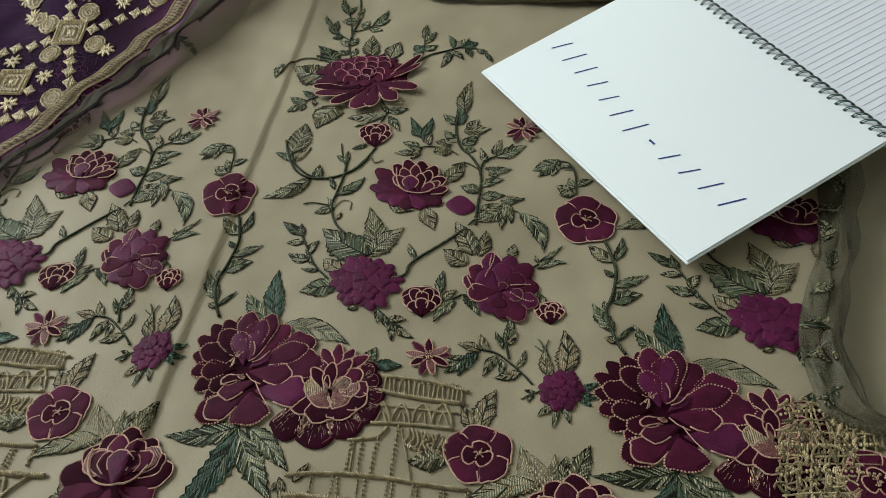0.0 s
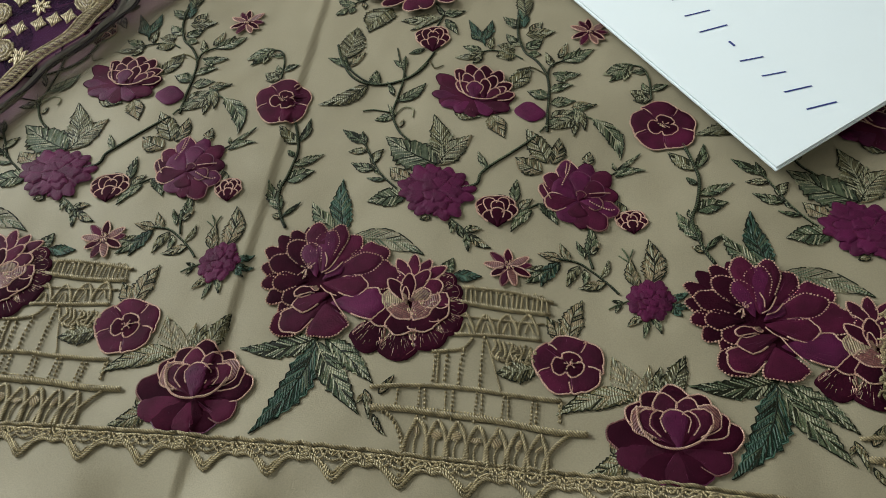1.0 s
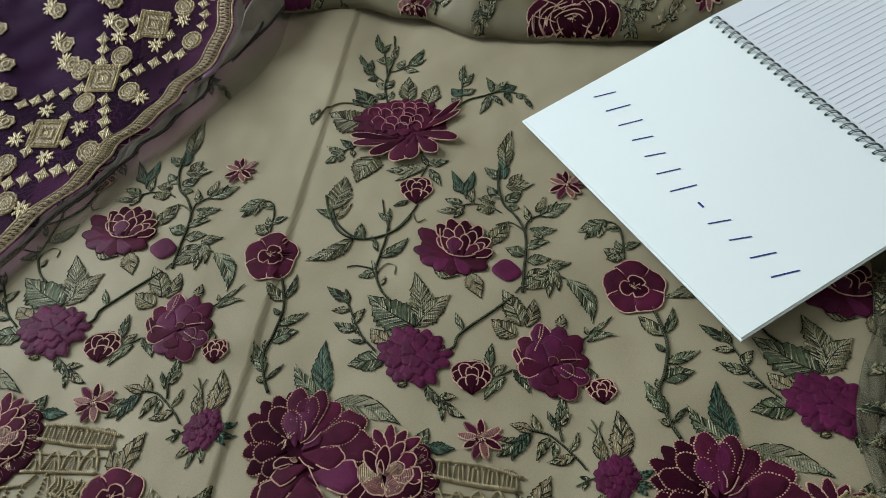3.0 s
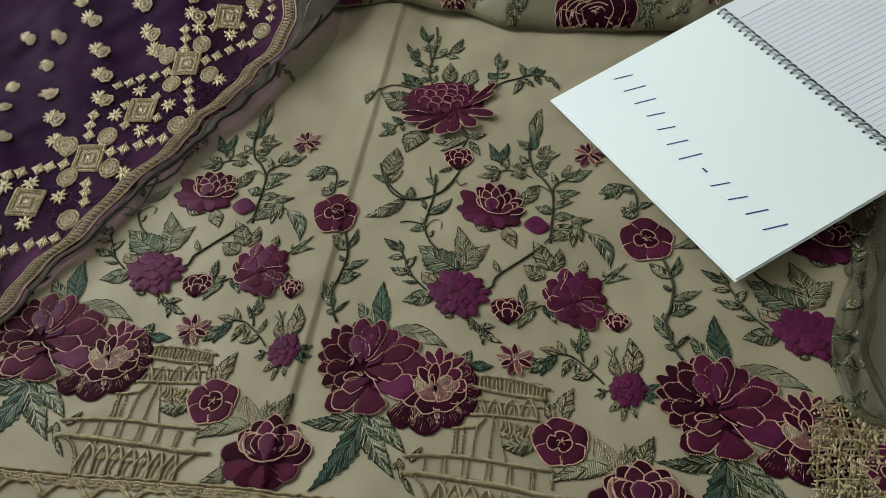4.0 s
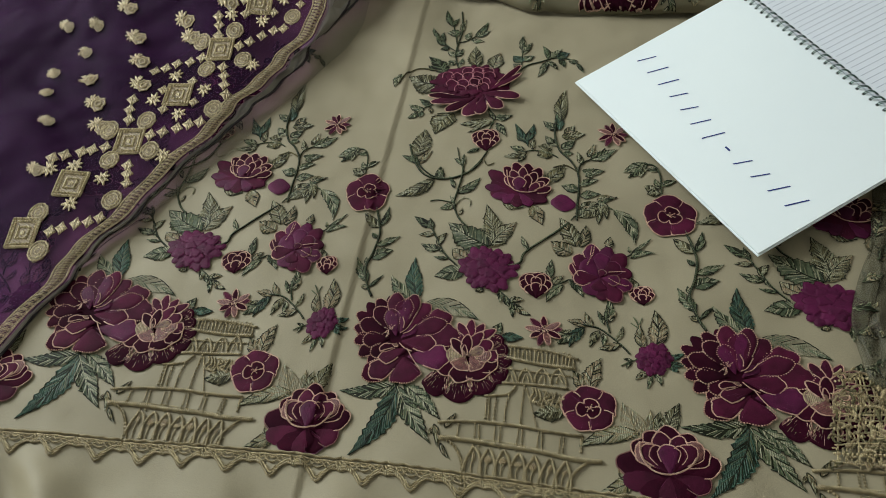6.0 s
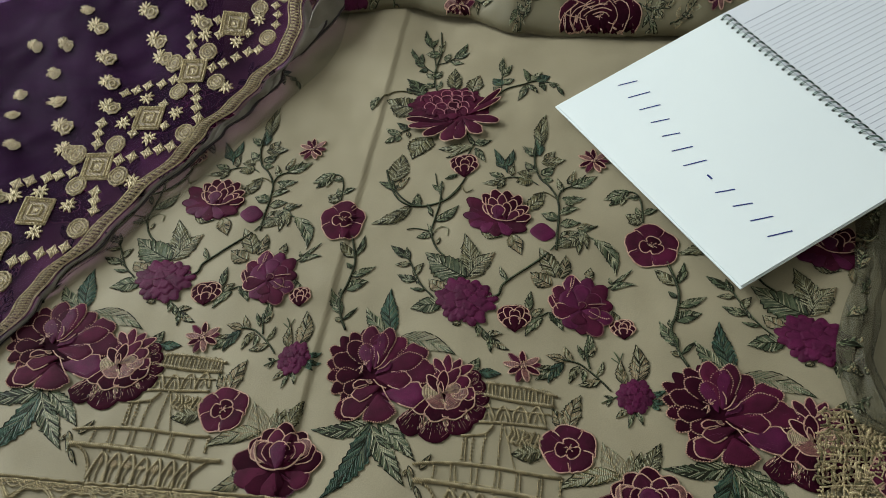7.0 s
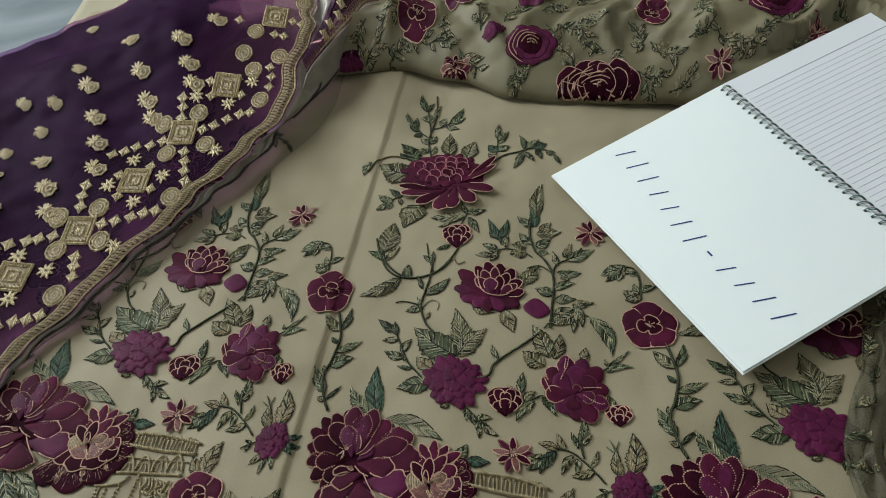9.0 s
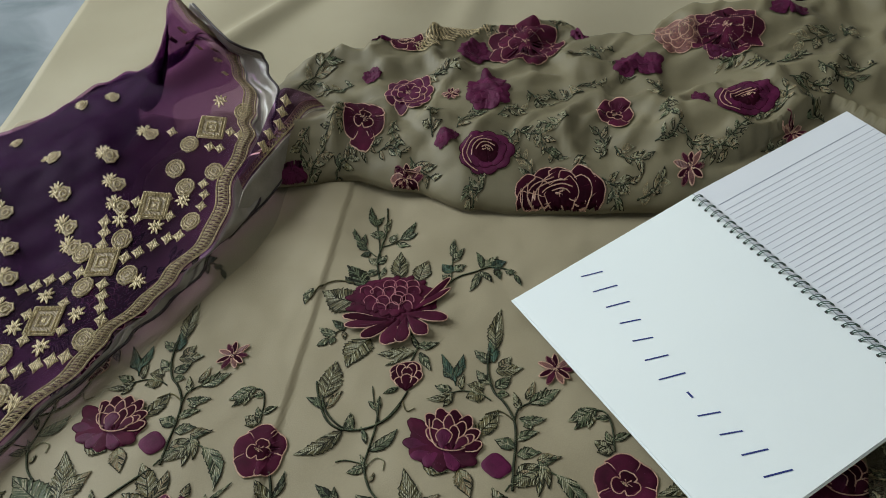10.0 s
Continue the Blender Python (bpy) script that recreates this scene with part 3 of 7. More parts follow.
# the net's own edge, turned up against the shawl in sheer ripples
rows = []
for i in range(91):
    s = 0.16 + 0.42 * i / 90
    a, b = spline(OUTER, s), spline(INNER, s)
    out = Vector((a.x - b.x, a.y - b.y, 0)).normalized()
    wide = 0.019 * smooth(s, 0.16, 0.3) + 0.004 * math.sin(30 * s)
    row = []
    for j in range(13):
        w = j / 12
        x, y = a.x + out.x * (0.001 + wide * w), a.y + out.y * (0.001 + wide * w)
        row.append((x, y, panel_height(x, y) + 0.0012 + 0.0065 * (1 - w) ** 1.5 + 0.0022 * math.sin(11 * w + 24 * s) * w * (1 - w) * 4 * 0.6))
    rows.append(row)
own(sheet("turned_net_edge", rows, VEIL, None, 0.0))["label"] = "sheer olive net edge turned up in ripples"

# second fold of the shawl tucked behind the border, with its own satin back
BACK_EDGE = [(-0.172, 0.557, 0.034), (-0.167, 0.573, 0.036), (-0.156, 0.599, 0.038), (-0.142, 0.630, 0.040), (-0.133, 0.650, 0.042), (-0.121, 0.658, 0.040)]
BACK_IN = [(-0.176, 0.566, 0.042), (-0.168, 0.590, 0.046), (-0.163, 0.617, 0.050), (-0.158, 0.642, 0.055), (-0.151, 0.657, 0.060), (-0.134, 0.660, 0.052)]
BACK_LOW = [(-0.184, 0.532, 0.008), (-0.173, 0.554, 0.009), (-0.161, 0.576, 0.010), (-0.145, 0.620, 0.012), (-0.127, 0.641, 0.018), (-0.114, 0.658, 0.030)]
BACK_ROWS = [[tuple(spline(BACK_EDGE, i / 40).lerp(spline(BACK_IN, i / 40), j / 8) + Vector((0, 0, 0.002 * math.sin(math.pi * j / 8)))) for j in range(9)] for i in range(41)]
for name, rows, mat in (("back_fold", BACK_ROWS, PURPLE),
                        ("satin_facing", [[tuple(spline(BACK_EDGE, i / 40).lerp(spline(BACK_LOW, i / 40), j / 8) + Vector((0, 0, -0.002 - 0.006 * math.sin(math.pi * j / 8) * (i / 40)))) for j in range(9)] for i in range(41)], SATIN)):
    ob = sheet(name, rows, mat, None, 0.0006)
    ob.parent, ob.matrix_parent_inverse = shawl, SHAWL_UP
BACK_TREE = over(BACK_ROWS)
for name, line in (("corded_edge", BACK_LOW),):
    cord = Stitch(lambda x, y, h: (x, y, h))
    cord3(cord, [tuple(spline(line, q / 40)) for q in range(41)], 0.0009, DARKTHREAD)
    ob = cord.make(name)
    ob.parent, ob.matrix_parent_inverse = shawl, SHAWL_UP

# ---- open spiral notebook ----
PA, PB, PD, PE, PF = Vector((0.025, 0.457, 0.008)), Vector((0.123, 0.281, 0.013)), Vector((0.1523, 0.522, 0.037)), Vector((0.277, 0.584, 0.059)), Vector((0.2425, 0.349, 0.0305))
book = empty("spiral_notebook", "open white spiral notebook with a handwritten page, lying on the fabric", "notebook", tuple(PD))
BOOK_UP = Matrix.Translation(-PD)


class Leaf:
    """One half of the open notebook: x from its first edge, y down its length, h above it, in metres; the sheet is slightly twisted."""

    def __init__(self, a, b, c, d):
        self.a, self.b, self.c, self.d = a, b, c, d
        self.w, self.h = (b - a).length, (d - a).length
        self.up = (d - a).cross(b - a).normalized()
        self.up = self.up if self.up.z > 0 else -self.up

    def __call__(self, x, y, h):
        u, v = x / self.w, y / self.h
        return self.a * (1 - u) * (1 - v) + self.b * u * (1 - v) + self.c * u * v + self.d * (1 - u) * v + self.up * h


LEFT, RIGHT = Leaf(PA, PD, PF, PB), Leaf(PD, PE, PE + PF - PD, PF)
LW, LH, RW = LEFT.w, LEFT.h, RIGHT.w


def adopt(ob, label=""):
    ob.parent, ob.matrix_parent_inverse = book, BOOK_UP
    return tagged(ob, label) if label else ob


def book_part(name, side, x0, x1, low, high, mat, label="", grow=0.0):
    """A thin sheet or board of one half, with a faint lift along its free edge."""
    s, n, m = Stitch(lambda x, y, h: tuple(side(x, y, h))), 12, 12
    grid = [(x0 + (x1 - x0) * i / n, -grow + (LH + 2 * grow) * j / m) for i in range(n + 1) for j in range(m + 1)]
    quads = [(i * (m + 1) + j, i * (m + 1) + j + 1, (i + 1) * (m + 1) + j + 1, (i + 1) * (m + 1) + j) for i in range(n) for j in range(m)]
    s.add([(x, y, high) for x, y in grid] + [(x, y, low) for x, y in grid], quads, mat)
    k = len(grid)
    s.f += [tuple(v + k for v in reversed(q)) for q in quads]
    rim = [i * (m + 1) for i in range(n + 1)] + [n * (m + 1) + j for j in range(1, m + 1)] + [i * (m + 1) + m for i in range(n - 1, -1, -1)] + list(range(m - 1, 0, -1))
    s.f += [(p, q, q + k, p + k) for p, q in zip(rim, rim[1:] + rim[:1])]
    s.m = [0] * len(s.f)
    return adopt(s.make(name, None, label, False))


book_part("cover", LEFT, -0.001, LW + 0.002, -0.0022, -0.0012, PAPER, "white card cover folded open", 0.001)
book_part("written_page", LEFT, 0.0, LW + 0.0025, -0.0011, 0.0, PAPER, "blank white page with blue pen writing")
for k in range(5):
    book_part("page", RIGHT, 0.0034, RW - 0.0004 * (k % 3), -0.0070 + 0.0014 * k, -0.0070 + 0.0014 * (k + 1) - 0.00005, RULED, "", 0.0003 * (k % 3))
book_part("back_cover", RIGHT, 0.0034, RW + 0.001, -0.0085, -0.0071, PAPER, "", 0.001)
# ruled lines run from the spiral to the free edge
for k in range(38):
    y = 0.020 + 0.0048 * k if k else 0.0185
    if y < LH - 0.004:
        r = 0.00017 if k else 0.00030
        lines = Stitch(lambda x, y, h: tuple(RIGHT(x, y, h)))
        lines.add([(0.009, y - r, 0.00008), (RW - 0.001, y - r, 0.00008), (RW - 0.001, y + r, 0.00008), (0.009, y + r, 0.00008)], [(0, 1, 2, 3)], RULE)
        adopt(lines.make("ruled_line", None, "", False))
# double-wire rings through punched holes on both leaves
count = 31
for k in range(count):
    y = 0.005 + (LH - 0.010) * k / (count - 1)
    ring = Stitch(lambda x, y, h: (x, y, h))
    for dy in (-0.0006, 0.0006):
        pts = []
        for q in range(13):
            a = math.pi * (1.06 - 1.12 * q / 12)
            c, d = LEFT(LW - 0.0006, y + dy, 0), RIGHT(0.0058, y + dy * 1.4 + 0.0008, 0)
            pts.append(tuple((c + d) / 2 - (d - c) / 2 * math.cos(a) + Vector((0, 0, 1)) * 0.0026 * math.sin(a)))
        cord3(ring, pts, 0.00033, WIRE)
    adopt(ring.make("ring"))
    for side, x in ((LEFT, LW - 0.0008), (RIGHT, 0.0060)):
        holes = Stitch(lambda x, y, h: (x, y, h))
        holes.add([tuple(side(x + 0.0010 * math.cos(t), y + 0.0013 * math.sin(t), 0.0001)) for t in [2 * math.pi * q / 10 for q in range(10)]], [tuple(range(10))], HOLE)
        adopt(holes.make("punched_hole", None, "", False))
# the pen writing, as eleven plain strokes and a dash in one slanting line
for k in range(12):
    t = k / 11
    cx, cy = LW * (0.362 - 0.075 * smooth(t, 0.0, 0.6) + 0.03 * smooth(t, 0.7, 1.0)), LH * (0.075 + 0.845 * t)
    half, wide, lean = (0.0007, 0.0024, 0.0) if k == 7 else (0.0068 - 0.0010 * math.sin(5 * k), 0.00055, 0.0026)
    pen = Stitch(lambda x, y, h: tuple(LEFT(x, y, h)))
    pen.add([(cx - half, cy - wide - lean, 0.0002), (cx + half, cy - wide + lean, 0.0002), (cx + half, cy + wide + lean, 0.0002), (cx - half, cy + wide - lean, 0.0002)], [(0, 1, 2, 3)], INK)
    adopt(pen.make("pen_stroke", None, "blue ballpoint stroke", False))

# ---- embroidery: lengths in millimetres on a cloth given by its unit ----
MM = 0.001


class Unit:
    """Where a pattern is laid: a map from millimetres to the world, the thing that owns it and the offset of its parts."""

    def __init__(self, lay, owner, up, size=1.0, faint=False, group=""):
        self.lay, self.owner, self.up, self.size, self.faint, self.group = lay, owner, up, size, faint, group

    def keeps(self, p):
        return -0.425 < p[0] < panel_right(p[1]) - 0.006 if self.owner is panel else True

    def adopt(self, ob):
        ob.parent, ob.matrix_parent_inverse = self.owner, self.up
        return ob


def dash(s, a, b, r, mat, h, h2=None):
    """One short raised stitch from a to b."""
    dx, dy = b[0] - a[0], b[1] - a[1]
    d = math.hypot(dx, dy) or 1
    nx, ny = -dy / d * r, dx / d * r
    h2 = h if h2 is None else h2
    s.add([(a[0] + nx, a[1] + ny, h), (a[0] - nx, a[1] - ny, h), (b[0] + 0.7 * nx, b[1] + 0.7 * ny, h2), (b[0] - 0.7 * nx, b[1] - 0.7 * ny, h2),
           (a[0] + 0.15 * dx, a[1] + 0.15 * dy, h + r), (b[0] - 0.15 * dx, b[1] - 0.15 * dy, h2 + r)],
          [(0, 4, 5, 2), (4, 1, 3, 5), (0, 1, 4), (2, 5, 3)], mat)


class Flower:
    """A stitched flower: its first petal is the part's own mesh, each further petal and thread a piece of it."""

    def __init__(self, u, name, label=""):
        self.u, self.name, self.label, self.petals, self.lines, self.top = u, name, label, [], [], 0.25

    def petal(self, cx, cy, ax, ay, bx, by, mat, edge=None, kind="cord", frill=0.0, lobes=7):
        """A flat oval patch of stitching."""
        s = Stitch(self.u.lay)
        size = math.hypot(ax, ay) + math.hypot(bx, by)
        n = 18 if size < 8 else 28 if size < 16 else 44
        ring = ellipse(cx, cy, ax, ay, bx, by, n, frill, lobes, 0.0, 0.7 * len(self.petals))
        blob(s, ring, mat, 0.36 + 0.012 * size, self.top, 0.9 * len(self.petals))
        if edge is not None:
            thread(s, ring + ring[:1], 0.36, edge, self.top + 0.05, False, 0.55)
        self.petals.append(s)
        self.top += 0.07

    def fan(self, bx, by, tx, ty, w, mat, edge=None, kind="cord", lobes=3, frill=0.045):
        """A petal from its base to its broad wavy tip; the rim is corded, beaded or worked in gold-flecked tips."""
        s = Stitch(self.u.lay)
        c = random.Random(int(31 * bx + 17 * by + 7 * tx + 3 * ty))
        long = math.hypot(tx - bx, ty - by)
        dx, dy = (tx - bx) / long, (ty - by) / long
        nx, ny = -dy, dx
        n = 24 if long + w < 12 else 36
        point = 0.16 if lobes == 1 else 0.0
        turn, ring = c.uniform(-0.7, 0.7), []
        for i in range(n):
            a = 2 * math.pi * i / n
            up = 0.5 + 0.5 * math.cos(a)
            k = 1 + (frill * math.cos((lobes + 1) * a + turn) + c.uniform(-0.010, 0.010)) * up + point * max(0.0, math.cos(a)) ** 8
            far = up ** (0.95 if point else 0.62)
            y, x = long * far * k, 1.18 * w * math.copysign(abs(math.sin(a)) ** (1.0 if point else 0.8), math.sin(a)) * (0.42 + 0.6 * far) * k * (1 - 0.5 * point)
            ring.append((bx + dx * y + nx * x, by + dy * y + ny * x))
        rise = 0.3 + 0.012 * (long + w)
        blob(s, ring, mat, rise, self.top, math.atan2(dy, dx))
        m = int(n * 0.36)
        rim = [ring[i % n] for i in range(-m, m + 1)]
        # lighter strokes paint the petal's sheen, every third one darkens it like a fold
        glow = GLINT if mat in (MAGENTA, PLUM) else PLUM
        if mat in (MAGENTA, PLUM, MAROON) and self.name != "bud":
            for q in range(max(4, int(1.1 * w))):
                i = c.randrange(-m + 1, m)
                e, k0, k1 = ring[i % n], c.uniform(0.15, 0.5), c.uniform(0.6, 0.9)
                dash(s, (bx + (e[0] - bx) * k0, by + (e[1] - by) * k0), (bx + (e[0] - bx) * k1, by + (e[1] - by) * k1), 0.17, glow if q % 3 else MAROON, self.top + 0.45 * rise, self.top + 0.75 * rise)
        if kind == "tips":
            for q in range(int(6.5 * w)):
                e, k0 = c.choice(rim), c.uniform(0.35, 0.8)
                k1 = k0 + c.uniform(0.08, 0.2)
                dash(s, (bx + (e[0] - bx) * k0, by + (e[1] - by) * k0), (bx + (e[0] - bx) * min(0.92, k1), by + (e[1] - by) * min(0.92, k1)), 0.24, c.choice((GOLD, PALEGOLD, ROSE, TIPS, ROSEFILL)), self.top + 0.8 * rise, self.top + 0.6 * rise)
            inner = [(bx + (x - bx) * 0.88, by + (y - by) * 0.88) for x, y in rim]
            thread(s, inner, 0.28, ROSEFILL, self.top + 0.5 * rise, False, 0.6)
        if edge is not None:
            if kind == "bead":
                thread(s, rim, 0.2, ROSEFILL, self.top, False, 0.5)
                for x, y in along(rim, 1.45):
                    bead(s, x, y, c.uniform(0.46, 0.64), edge, self.top + 0.12)
            elif edge in (ROSE, ROSEFILL, PINK):
                run = [(x + c.uniform(-0.14, 0.14), y + c.uniform(-0.14, 0.14)) for x, y in rim]
                thread(s, run, 0.44 if long + w > 9 else 0.34, edge, self.top + 0.16, False, 0.7)
            else:
                thread(s, rim, 0.3, edge, self.top + 0.05, False, 0.5)
        self.petals.append(s)
        self.top += 0.07

    def ruffle(self, x, y, rx, ry, mat, edge, count=12):
        """Overlapping frilled petals in three rings; without an edge, some get darker plum rims that paint shade into
        the folds.
        """
        for reach, wide, n, off in ((0.98, 2.4 / count + 0.06, count, 0.2), (0.74, 0.24, max(6, count * 2 // 3), 0.6), (0.42, 0.22, 5, 0.1)):
            for q in range(n):
                a = 2 * math.pi * (q + off + 0.2 * math.sin(3.3 * q + y)) / n
                k = reach * (1 + 0.09 * math.sin(5.1 * q + x))
                self.fan(x + 0.1 * rx * math.sin(q), y, x + k * rx * math.cos(a), y + k * ry * math.sin(a), wide * (rx + ry) * 0.5, mat, edge if edge else (PLUM if q % 3 == 0 else mat), "cord", 4, 0.085)

    def five(self, x, y, rx, ry, turn):
        """Five notched petals with pale rims round a lobed inner ring and stamens."""
        for q in range(5):
            a = turn + 2 * math.pi * q / 5
            self.fan(x, y, x + rx * math.cos(a), y + ry * math.sin(a), 0.56 * (rx + ry) * 0.5, PLUM, ROSE, "cord", 3, 0.06)
        for q in range(3):
            a = turn + 0.9 + 2 * math.pi * q / 3
            self.fan(x - 0.1 * rx * math.cos(a), y - 0.1 * ry * math.sin(a), x + 0.46 * rx * math.cos(a), y + 0.4 * ry * math.sin(a), 0.3 * rx, MAROON, ROSE, "cord", 2, 0.06)
        self.stamens(x, y, 0.24 * rx, 0.2 * ry)

    def bud(self, x, y, rx, ry):
        """A closed bud of overlapping rimmed scales."""
        self.fan(x, y - ry, x - 0.1 * rx, y + ry, 1.05 * rx, MAROON, ROSE, "cord", 2, 0.03)
        for bx, by, tx, ty, w in ((0, -0.9, -0.9, 0.35, 0.36), (0, -0.9, 0.9, 0.3, 0.36), (0, -0.8, -0.45, 0.85, 0.34), (0, -0.8, 0.42, 0.85, 0.34), (0.1, -0.8, 0.0, 0.62, 0.34), (-0.1, -0.9, -0.6, -0.1, 0.3), (0.1, -0.9, 0.6, -0.1, 0.3), (0, -0.95, 0.0, 0.12, 0.34)):
            self.fan(x + bx * rx, y + by * ry, x + tx * rx, y + ty * ry, w * rx, MAROON, ROSE, "cord", 2, 0.02)

    def star(self, x, y, rx, ry):
        """A ragged star of narrow two-tone petals."""
        c = random.Random(int(x * 7 + y))
        for q in range(9):
            a = 2 * math.pi * q / 9 + c.uniform(-0.2, 0.2)
            k = c.uniform(0.8, 1.05)
            self.fan(x, y, x + k * rx * math.cos(a), y + k * ry * math.sin(a), 0.24 * rx, (PLUM, ROSEFILL, MAROON)[q % 3], ROSE if q % 3 else ROSEFILL, "cord", 1, 0.05)
        self.stamens(x, y, 0.3 * rx, 0.3 * ry)

    def stamens(self, x, y, rx, ry):
        c = random.Random(int(x * 13 + y))
        s = Stitch(self.u.lay)
        for q in range(12):
            a, k = c.uniform(0, 6.28), c.uniform(0.3, 1.0)
            px, py = x + k * rx * math.cos(a), y + k * ry * math.sin(a)
            dash(s, (x + 0.2 * k * rx * math.cos(a), y + 0.2 * k * ry * math.sin(a)), (px, py), 0.18, ROSE, self.top + 0.9)
            bead(s, px, py, c.uniform(0.34, 0.5), (ROSE, GOLD, ROSE)[q % 3], self.top + 0.9)
        self.lines.append(s)

    def line(self, pts, mat, r=0.5, beads=False, h=None):
        z = (self.top + 0.8) if h in (None, 2.2) else h if h < 1.5 else self.top + 0.6
        pts = curve(pts, 4)
        s = Stitch(self.u.lay)
        if beads:
            for x, y in along(pts, 2.1 * r + 0.35):
                bead(s, x, y, r * 1.05, mat, z)
        else:
            thread(s, pts, r, mat, z)
        self.lines.append(s)

    def done(self):
        if not self.u.keeps(self.petals[0].v[0] if self.petals else self.lines[0].v[0]):
            return
        if self.name == "trellis":
            whole = Stitch(self.u.lay)
            for s in self.lines + self.petals:
                k = len(whole.v)
                slots = [whole.slot(m) for m in s.mats]
                whole.v += s.v
                whole.uv += s.uv
                whole.f += [tuple(i + k for i in f) for f in s.f]
                whole.m += [slots[i] for i in s.m]
            tagged(self.u.adopt(whole.make(self.name, None, self.label)), kind="stuff")
            return
        ob = self.u.adopt(self.petals[0].make(self.name, None, self.label))
        for s in self.petals[1:]:
            s.make("petal", ob)
        for s in self.lines:
            s.make("thread_line", ob)


KINDS = {  # fill, rim, threads of the satin stitches
    "green": (GREEN, DEEP, (GREEN, SAGE, DEEP, LEAF, SAGE)), "teal": (TEAL, DEEP, (TEAL, TEALLIGHT, DEEP, TEAL, LEAF)), "veined": (GREEN, DEEP, (SAGE, SAGE, DEEP, LEAF)),
    "olive": (OLIVE, DEEP, (OLIVE, SAGE, DEEP, SAGE)), "sage": (OLIVE, DEEP, (SAGE, PALEGOLD, DEEP, SAGE, SAGE)), "gold": (PALEGOLD, DEEP, (PALEGOLD, OLIVE, SAGE, DEEP)),
    "pale": (None, DULLGOLD, (DULLGOLD, SAGE)), "outline": (None, DEEP, (DEEP, SAGE, GREEN)), "dappled": (DEEP, DEEP, (SAGE, GREEN, DEEP, LEAF)), "deep": (DEEP, DEEP, (DEEP, GREEN, LEAF)),
}


def leaf(u, x0, y0, x1, y1, w, kind="green", bend=0.0):
    """A stitched leaf from its base to its tip: a thin padded fill, slanting satin stitches in several greens, the
    palest doubling as painted glints, a broken dark rim that also paints shade round the leaf, and a midrib.
    """
    fill, rim, threads = KINDS[kind]
    c = random.Random(int(13 * x0 + 29 * y0 + 5 * x1 + 3 * y1))
    long = math.hypot(x1 - x0, y1 - y0)
    n = 8 if long < 9 else 14 if long < 18 else 22
    dx, dy = (x1 - x0) / long, (y1 - y0) / long
    nx, ny = -dy, dx
    bow = bend if bend else 0.09 * long * math.sin(3.7 * x0 + 1.9 * y1)
    teeth = (0.11 if long > 14 else 0.08) if fill is not None else 0.03
    mid, left, right = [], [], []
    for i in range(n + 1):
        t = i / n
        k = 4 * t * (1 - t) * bow
        mx, my = x0 + dx * long * t + nx * k, y0 + dy * long * t + ny * k
        swell = 0.82 * w * max(0.03, math.sin(math.pi * min(1, t ** 0.75)) ** 1.1)
        a, b = (swell * (1 + teeth * ((1 if i % 2 else -1) + c.uniform(-1.1, 1.1)) if 0 < i < n else swell) for _ in (0, 1))
        mid.append((mx, my))
        left.append((mx + nx * a, my + ny * a))
        right.append((mx - nx * b, my - ny * b))
    s = Stitch(u.lay)
    rise = 0.25 + 0.022 * w
    if fill is not None:
        V, UV, F = [], [], []
        for i in range(n + 1):
            for j, (p, h) in enumerate(((left[i], 0.12), (((left[i][0] + mid[i][0]) / 2, (left[i][1] + mid[i][1]) / 2), rise), (mid[i], 0.65 * rise),
                                        (((right[i][0] + mid[i][0]) / 2, (right[i][1] + mid[i][1]) / 2), rise), (right[i], 0.12))):
                V.append((p[0], p[1], h))
                UV.append((MM * (long * i / n + 0.8 * abs(j - 2) * w / 2), MM * w * (j - 2) * 0.3))
        for i in range(n):
            F += [(5 * i + j, 5 * i + j + 1, 5 * i + j + 6, 5 * i + j + 5) for j in range(4)]
        s.add(V, F, fill, UV)
    thread(s, mid, 0.26 + 0.012 * min(w, 12), threads[1] if c.random() < 0.35 else rim, 0.7 * rise, True)
    count = max(3, int(long / (1.25 if fill is not None else 2.6)))
    for q in range(count):
        t = 0.05 + 0.85 * (q + c.uniform(0.0, 0.7)) / count
        for edge in (left, right):
            i, k = min(n - 1, int(t * n)), min(n, int(t * n + 1 + 0.16 * n))
            reach = c.uniform(0.62, 1.06) if fill is not None else 0.85
            e = (mid[k][0] + (edge[k][0] - mid[k][0]) * reach, mid[k][1] + (edge[k][1] - mid[k][1]) * reach)
            f = t * n - i
            a = (mid[i][0] + (mid[i + 1][0] - mid[i][0]) * f, mid[i][1] + (mid[i + 1][1] - mid[i][1]) * f)
            a = (a[0] + (e[0] - a[0]) * 0.08, a[1] + (e[1] - a[1]) * 0.08)
            dash(s, a, e, c.uniform(0.26, 0.5), c.choice(threads), 0.8 * rise, 0.35)
    # short stretches of rim take the pale thread as painted highlights
    lit = threads[1]
    for edge in (left, right):
        start = 0
        while start < n:
            stop = min(n, start + c.randrange(2, 5))
            thread(s, edge[start:stop + 1], c.uniform(0.24, 0.34), lit if c.random() < 0.22 else rim, 0.2)
            start = stop + (1 if c.random() < 0.2 and long > 8 else 0)
    if u.keeps(s.v[0]) and u.keeps(s.v[-1]):
        u.adopt(s.make("leaf"))


